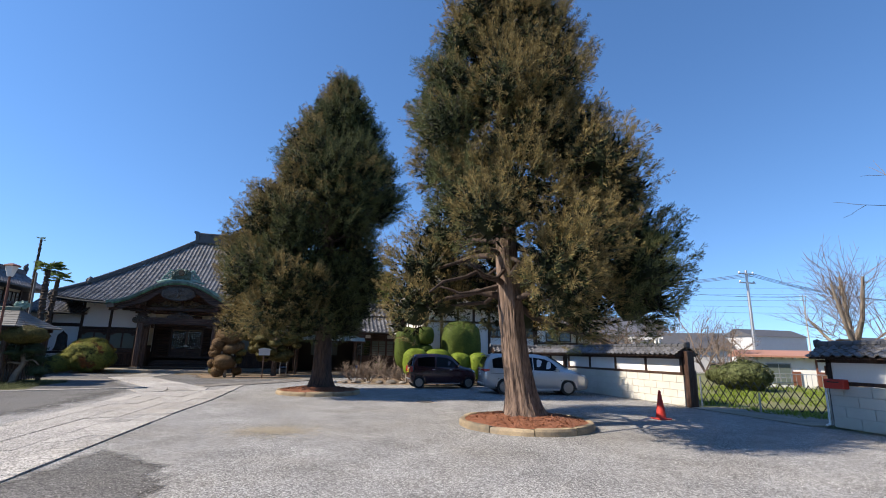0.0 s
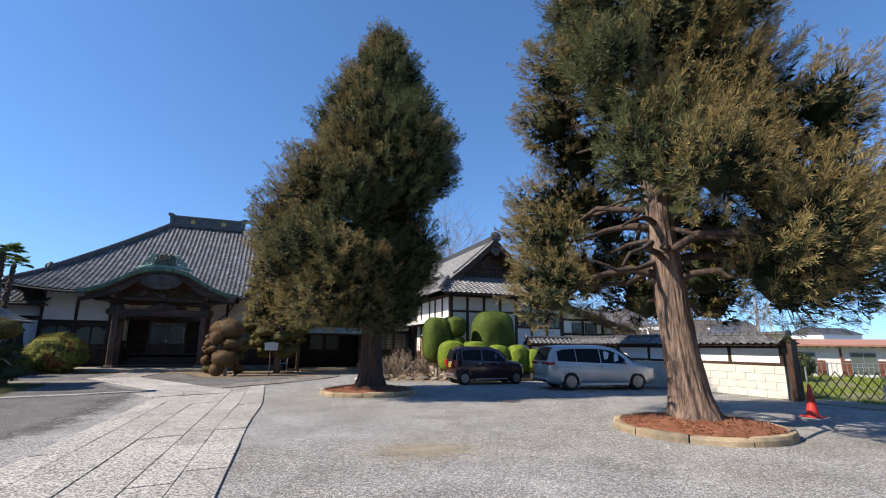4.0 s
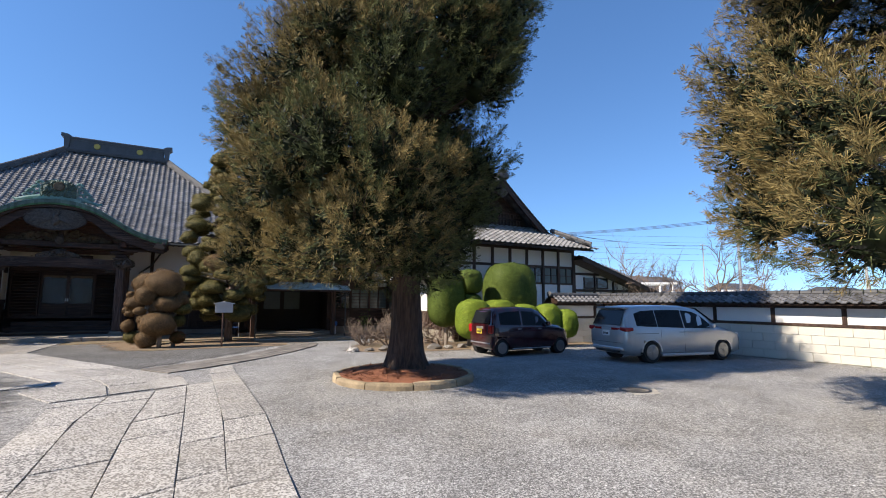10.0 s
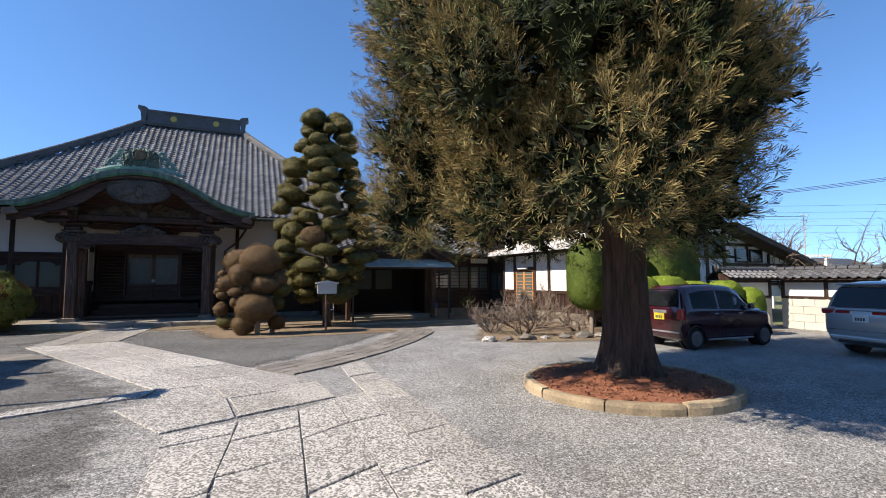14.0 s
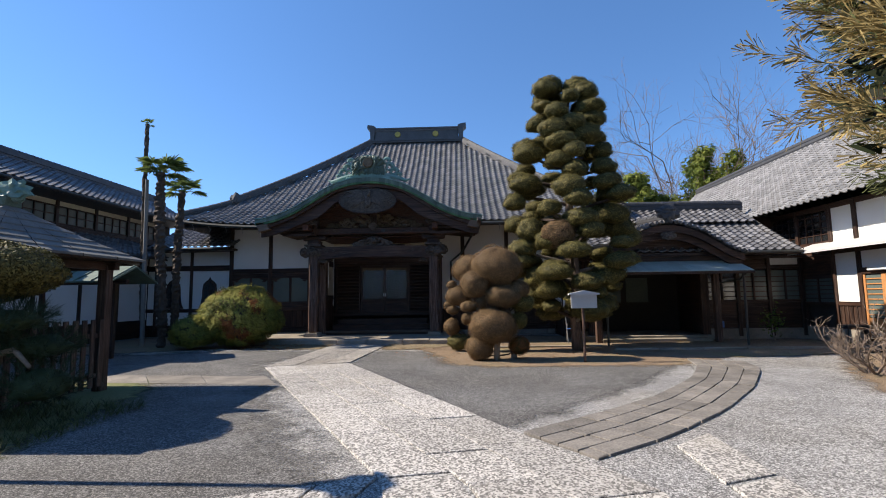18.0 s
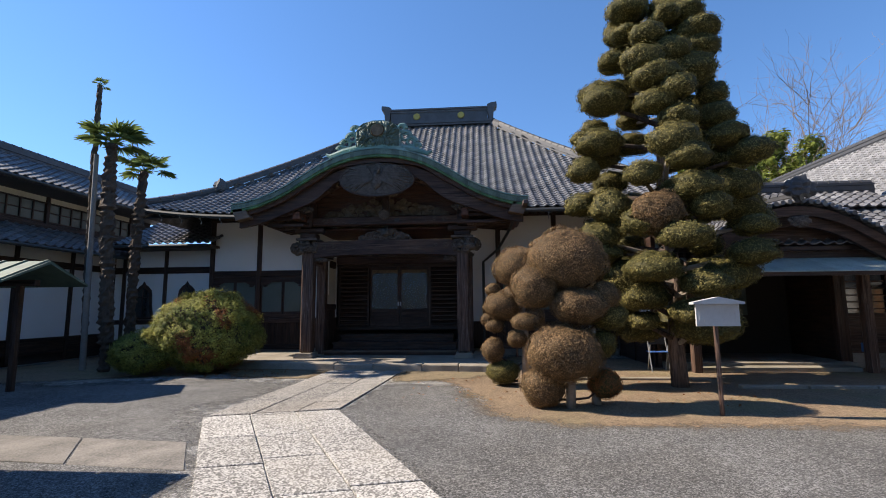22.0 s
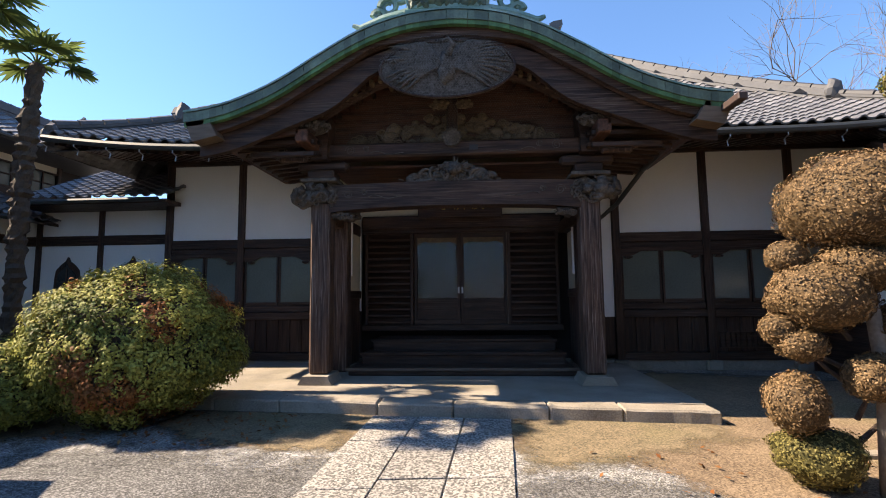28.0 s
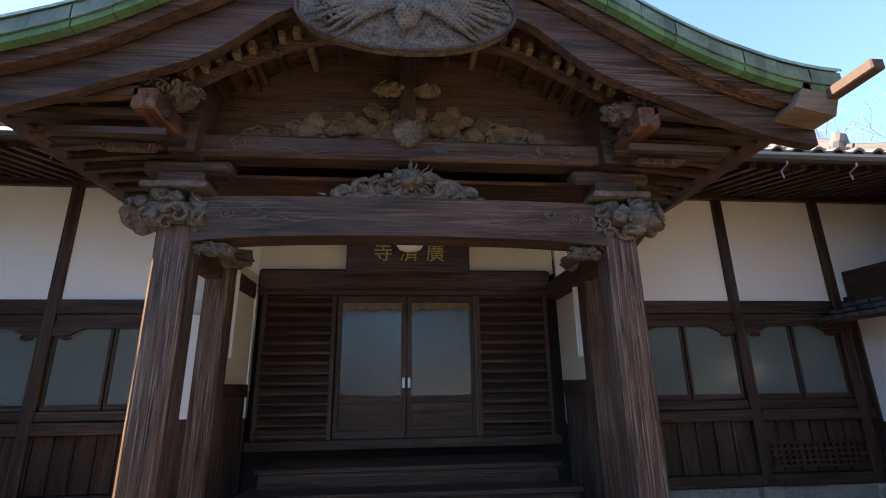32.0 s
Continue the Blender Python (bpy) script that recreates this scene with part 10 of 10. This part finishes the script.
def wire(a, b, sag):
    a, b = Vector(a), Vector(b)
    pts = [a.lerp(b, k / 10) - Vector((0, 0, sag * 4 * (k / 10) * (1 - k / 10))) for k in range(11)]
    part("wire", tube(pts, 0.018, 4), BLACKMETAL, wires)


for k in (-0.65, 0, 0.65):
    wire((P1[0] + k, P1[1], 8.0), (P2[0] + k, P2[1], 6.2), 0.5)
    wire((P1[0] + k, P1[1], 7.8), (14 + k, 48, 7.5), 0.4)
    wire((P3[0] + k, P3[1], 12.7), (75 + k, 60, 11.7), 1.0)
    wire((P3[0] + k, P3[1], 12.0), (10 + k, 75, 11.0), 0.8)
for k in range(5):
    wire((40, 70, 9.0 + 0.9 * k), (110, 18, 8.0 + 0.9 * k), 0.8)

# pollarded tree beyond the gate wall
pol = thing("pollarded_tree", (16.6, 13.4, 0), "large pollarded bare tree with stubby limbs and fine twigs", "tree")
rnd = random.Random(50)
base = Vector((16.6, 13.4, 0))
part("trunk", tube([base, base + Vector((0.03, 0, 0.4)), base + Vector((0.05, 0, 0.9)), base + Vector((0.0, -0.04, 1.4)), base + Vector((-0.04, 0.02, 1.75)), base + Vector((-0.05, 0.05, 2.1))], [0.25, 0.19, 0.17, 0.17, 0.21, 0.15], 14, None, 0.25, rnd), BARK_PALE, pol, "", True)
tw = bmesh.new()
for k, (dy, dz, ln, r) in enumerate(((0.15, 1.0, 3.6, 0.26), (0.75, 0.9, 3.2, 0.24), (1.0, 0.45, 2.2, 0.2), (-0.55, 0.9, 3.2, 0.24), (-1.0, 0.5, 2.4, 0.2), (-0.1, 1.0, 3.2, 0.2), (0.4, 0.9, 2.4, 0.16))):
    d = Vector((0.4 * math.sin(k * 2.1) + 0.3 * dy, 0.6 * dy, dz)).normalized()
    s = base + Vector((-0.04, 0.04, 1.75 + 0.1 * (k % 4)))
    ln, r = ln * 0.78, r * 0.38
    e = s + d * ln
    part("limb", tube([s, (s + e) / 2 + Vector((0, 0.12 * dy, -0.2)), e], [r * 1.2, r * 0.8, r * 0.5], 9, None, 0.25, rnd), BARK_PALE, pol)
    for q in range(24):
        p = s.lerp(e, 0.15 + 0.85 * rnd.random())
        dd = (d * 0.5 + Vector((rnd.gauss(0, 0.7), rnd.gauss(0, 0.8), rnd.gauss(0.45, 0.45)))).normalized()
        l1 = 0.6 + 1.0 * rnd.random()
        m1 = p + dd * l1 * 0.5
        m2 = p + dd * l1 + Vector((rnd.gauss(0, 0.15), rnd.gauss(0, 0.15), 0.2))
        tube([p, m1, m2], [0.013, 0.009, 0.005], 3, tw)
        for _ in range(4):
            a = m1.lerp(m2, rnd.random())
            tube([a, a + (dd + Vector((rnd.gauss(0, 0.6), rnd.gauss(0, 0.6), rnd.gauss(0.2, 0.4)))).normalized() * 0.55], [0.006, 0.003], 3, tw)
part("twig_mass", tw, TWIG, pol)["kind"] = "stuff"
# long low shed behind the lot, on lower ground
shed = thing("low_shed", (26.3, 21.0, 0), "long low white shed with a rusty sheet roof and brown shutters", "house")
SHED = Matrix.Translation((22.9, 23.6, -0.75)) @ pose(0, 0, 0, 0, 0, -37.3)


def shed_part(nm, bm, m, parent=None, lab=""):
    bm.transform(SHED)
    return part(nm, bm, m, parent or shed, lab)


shed_part("wall", box(0, 0, 0, 8.4, 4.0, 2.5), PLASTER)
shed_part("roof", prism([(-0.45, 2.42), (-0.45, 2.52), (2.0, 2.85), (4.5, 2.52), (4.5, 2.42)], "x", -0.4, 8.8), REDROOF, None, "faded rusty sheet roof")
for k in range(17):
    shed_part("rafter_end", box(0.1 + k * 0.5, -0.4, 2.34, 0.18 + k * 0.5, 0.0, 2.42), GREYPAINT)
for k in range(3):
    x = 1.4 + 2.8 * k
    shed_part("post", box(x - 1.05, -0.09, 0, x - 0.97, -0.01, 2.42), RUST if k == 1 else GREYPAINT)
    w = shed_part("window", box(x - 0.6, -0.05, 1.0, x + 0.6, 0.0, 2.1), STEEL)
    shed_part("pane", box(x - 0.55, -0.06, 1.05, x + 0.55, -0.052, 2.05), FROSTED, w)
    shed_part("bar", box(x - 0.02, -0.07, 1.05, x + 0.02, -0.061, 2.05), STEEL, w)
    for sd in (-1.0, 0.62):
        shed_part("shutter", box(x + sd, -0.1, 0.85, x + sd + 0.38, -0.01, 1.65, 0.01), RUST)
    shed_part("window_rail", tube([(x - 0.6, -0.25, 1.3), (x + 0.6, -0.25, 1.3)], 0.02, 5), STEEL)

# bare trees and green woodland behind the roofs
for k, (x, y, h) in enumerate(((11.6, 56, 17.0), (7.6, 58, 14.0), (15, 57, 14), (17.0, 34.5, 5.0), (15.0, 26.5, 4.6), (22.0, 24.0, 4.2), (13.0, 21.0, 4.4), (40, 45, 8), (48, 60, 9), (24.3, 11.0, 8.0), (27.0, 13.2, 8.5))):
    bare_plant("bare_tree", (x, y, 0), "leafless tree with a fine haze of twigs", 60 + k, 3 if h < 12 else 5, h, 0.35, 0.03 * h ** 0.8 * (0.62 if h < 12 else 0.42), 5 if h < 12 else 6, "tree", TWIG, "bare trees", (3, 4))
rnd = random.Random(77)
for k in range(9):
    x, y, h = 1.5 + k * 1.3 + rnd.random(), 48 + 4 * rnd.random(), 10.0 + 3.2 * rnd.random() - (1.2 if k > 7 else 0) - (3.6 if k < 3 else 1.8)
    tr = thing("evergreen_tree", (x, y, 0), "sunlit evergreen tree behind the entrance roof", "tree", "evergreens behind the roofs")
    part("trunk", tube([(x, y, 0), (x, y, h * 0.9)], [0.18, 0.05], 7), BARK_DARK, tr)
    pl = []
    for _ in range(120):
        f = rnd.random() ** 1.2
        c = Vector((x + rnd.gauss(0, 0.25 + 1.05 * (1.0 - f)), y + rnd.gauss(0, 0.25 + 1.05 * (1.0 - f)), h * (0.35 + 0.64 * f)))
        for _ in range(42):
            v = Vector((rnd.gauss(0, 1), rnd.gauss(0, 1), rnd.gauss(0, 1))).normalized()
            pl.append((c + v * 0.42 * rnd.random() ** 0.4, v + Vector((0, 0, 0.4))))
    leaf_cloud("crown", pl, WOODLAND if k % 3 else HEDGE, tr, 0.15, k, narrow=0.35)
# hedge and shrubs in the grass lot
for k, (x, y, w, h) in enumerate(((19.2, 20.6, 1.25, 0.72), (22.5, 25.0, 0.9, 0.6), (24.0, 24.0, 0.9, 0.6), (30, 40, 3, 1.5))):
    hd = thing("lot_hedge", (x, y, 0), "dark green rounded hedge in the grass lot", "hedge", "lot hedges")
    part("core", lump((x, y, h * 0.95), (w * 0.95, 1.0, h * 0.95), k, 3, 0.15, 1.5), NEEDLE, hd, "", True)
    leaf_cloud("leaves", pad_points((x, y, h), (w, 1.1, h), 5000, random.Random(k), 0.15, k), NEEDLE, hd, 0.07, k)
lf = thing("lot_fence", (24, 20, 0), "thin grey railing along the far side of the lot", "fence")
FA, FB = Vector((21.2, 22.6, 0)), Vector((29.2, 16.4, 0))
for k in range(46):
    p = FA.lerp(FB, k / 45)
    part("baluster", tube([p, p + Vector((0, 0, 0.8))], 0.013, 4), STEEL, lf)
part("top_rail", tube([FA + Vector((0, 0, 0.8)), FB + Vector((0, 0, 0.8))], 0.02, 5), STEEL, lf)
# clouds low over the roofs are left to the sky; a far line of roofs and trees closes the view
rnd = random.Random(91)
for k in range(26):
    a = radians(-25 + 215 * k / 25)
    R = 120 + 30 * rnd.random()
    x, y = R * math.cos(a), 20 + R * math.sin(a)
    w, h = 10 + 12 * rnd.random(), 3.5 + 3.5 * rnd.random()
    fb = thing("far_building", (x, y, 0), "far low building on the skyline", "building", "skyline")
    part("wall", box(x - w / 2, y - 4, 0, x + w / 2, y + 4, h), GREYPAINT if k % 2 else WHITEPAINT, fb)
    part("roof", prism([(y - 4.5, h), (y + 4.5, h), (y, h + 1.8)], "x", x - w / 2 - 0.4, x + w / 2 + 0.4), TILE_DARK, fb)

# the unseen side behind the walk: added wall and evergreens dim the glass reflections
back = thing("unseen_back_wall", (-5, -9, 0), "long plain plastered wall added out of view behind the walk", "wall", kind="structure")
part("wall_body", box(-30, -9.2, 0, 25, -9.0, 1.9), PLASTER, back)
part("wall_coping", prism([(-9.5, 1.9), (-8.7, 1.9), (-9.1, 2.2)], "x", -30, 25), TILE_DARK, back)
rnd = random.Random(17)
for k in range(12):
    x, y, h = -28 + k * 4.4 + rnd.random(), -14 - 3 * rnd.random(), 8 + 4 * rnd.random()
    tr = thing("unseen_back_tree", (x, y, 0), "dark evergreen tree added out of view behind the walk", "tree", "street evergreens")
    part("trunk", tube([(x, y, 0), (x, y, h * 0.9)], [0.2, 0.05], 7), BARK_DARK, tr)
    pl = []
    for _ in range(50):
        c = Vector((x + rnd.gauss(0, 1.2), y + rnd.gauss(0, 1.0), h * (0.25 + 0.72 * rnd.random())))
        for _ in range(26):
            v = Vector((rnd.gauss(0, 1), rnd.gauss(0, 1), rnd.gauss(0, 1))).normalized()
            pl.append((c + v * 0.8 * rnd.random() ** 0.4, v + Vector((0, 0, 0.4))))
    leaf_cloud("crown", pl, HEDGE, tr, 0.32, k, narrow=0.5)
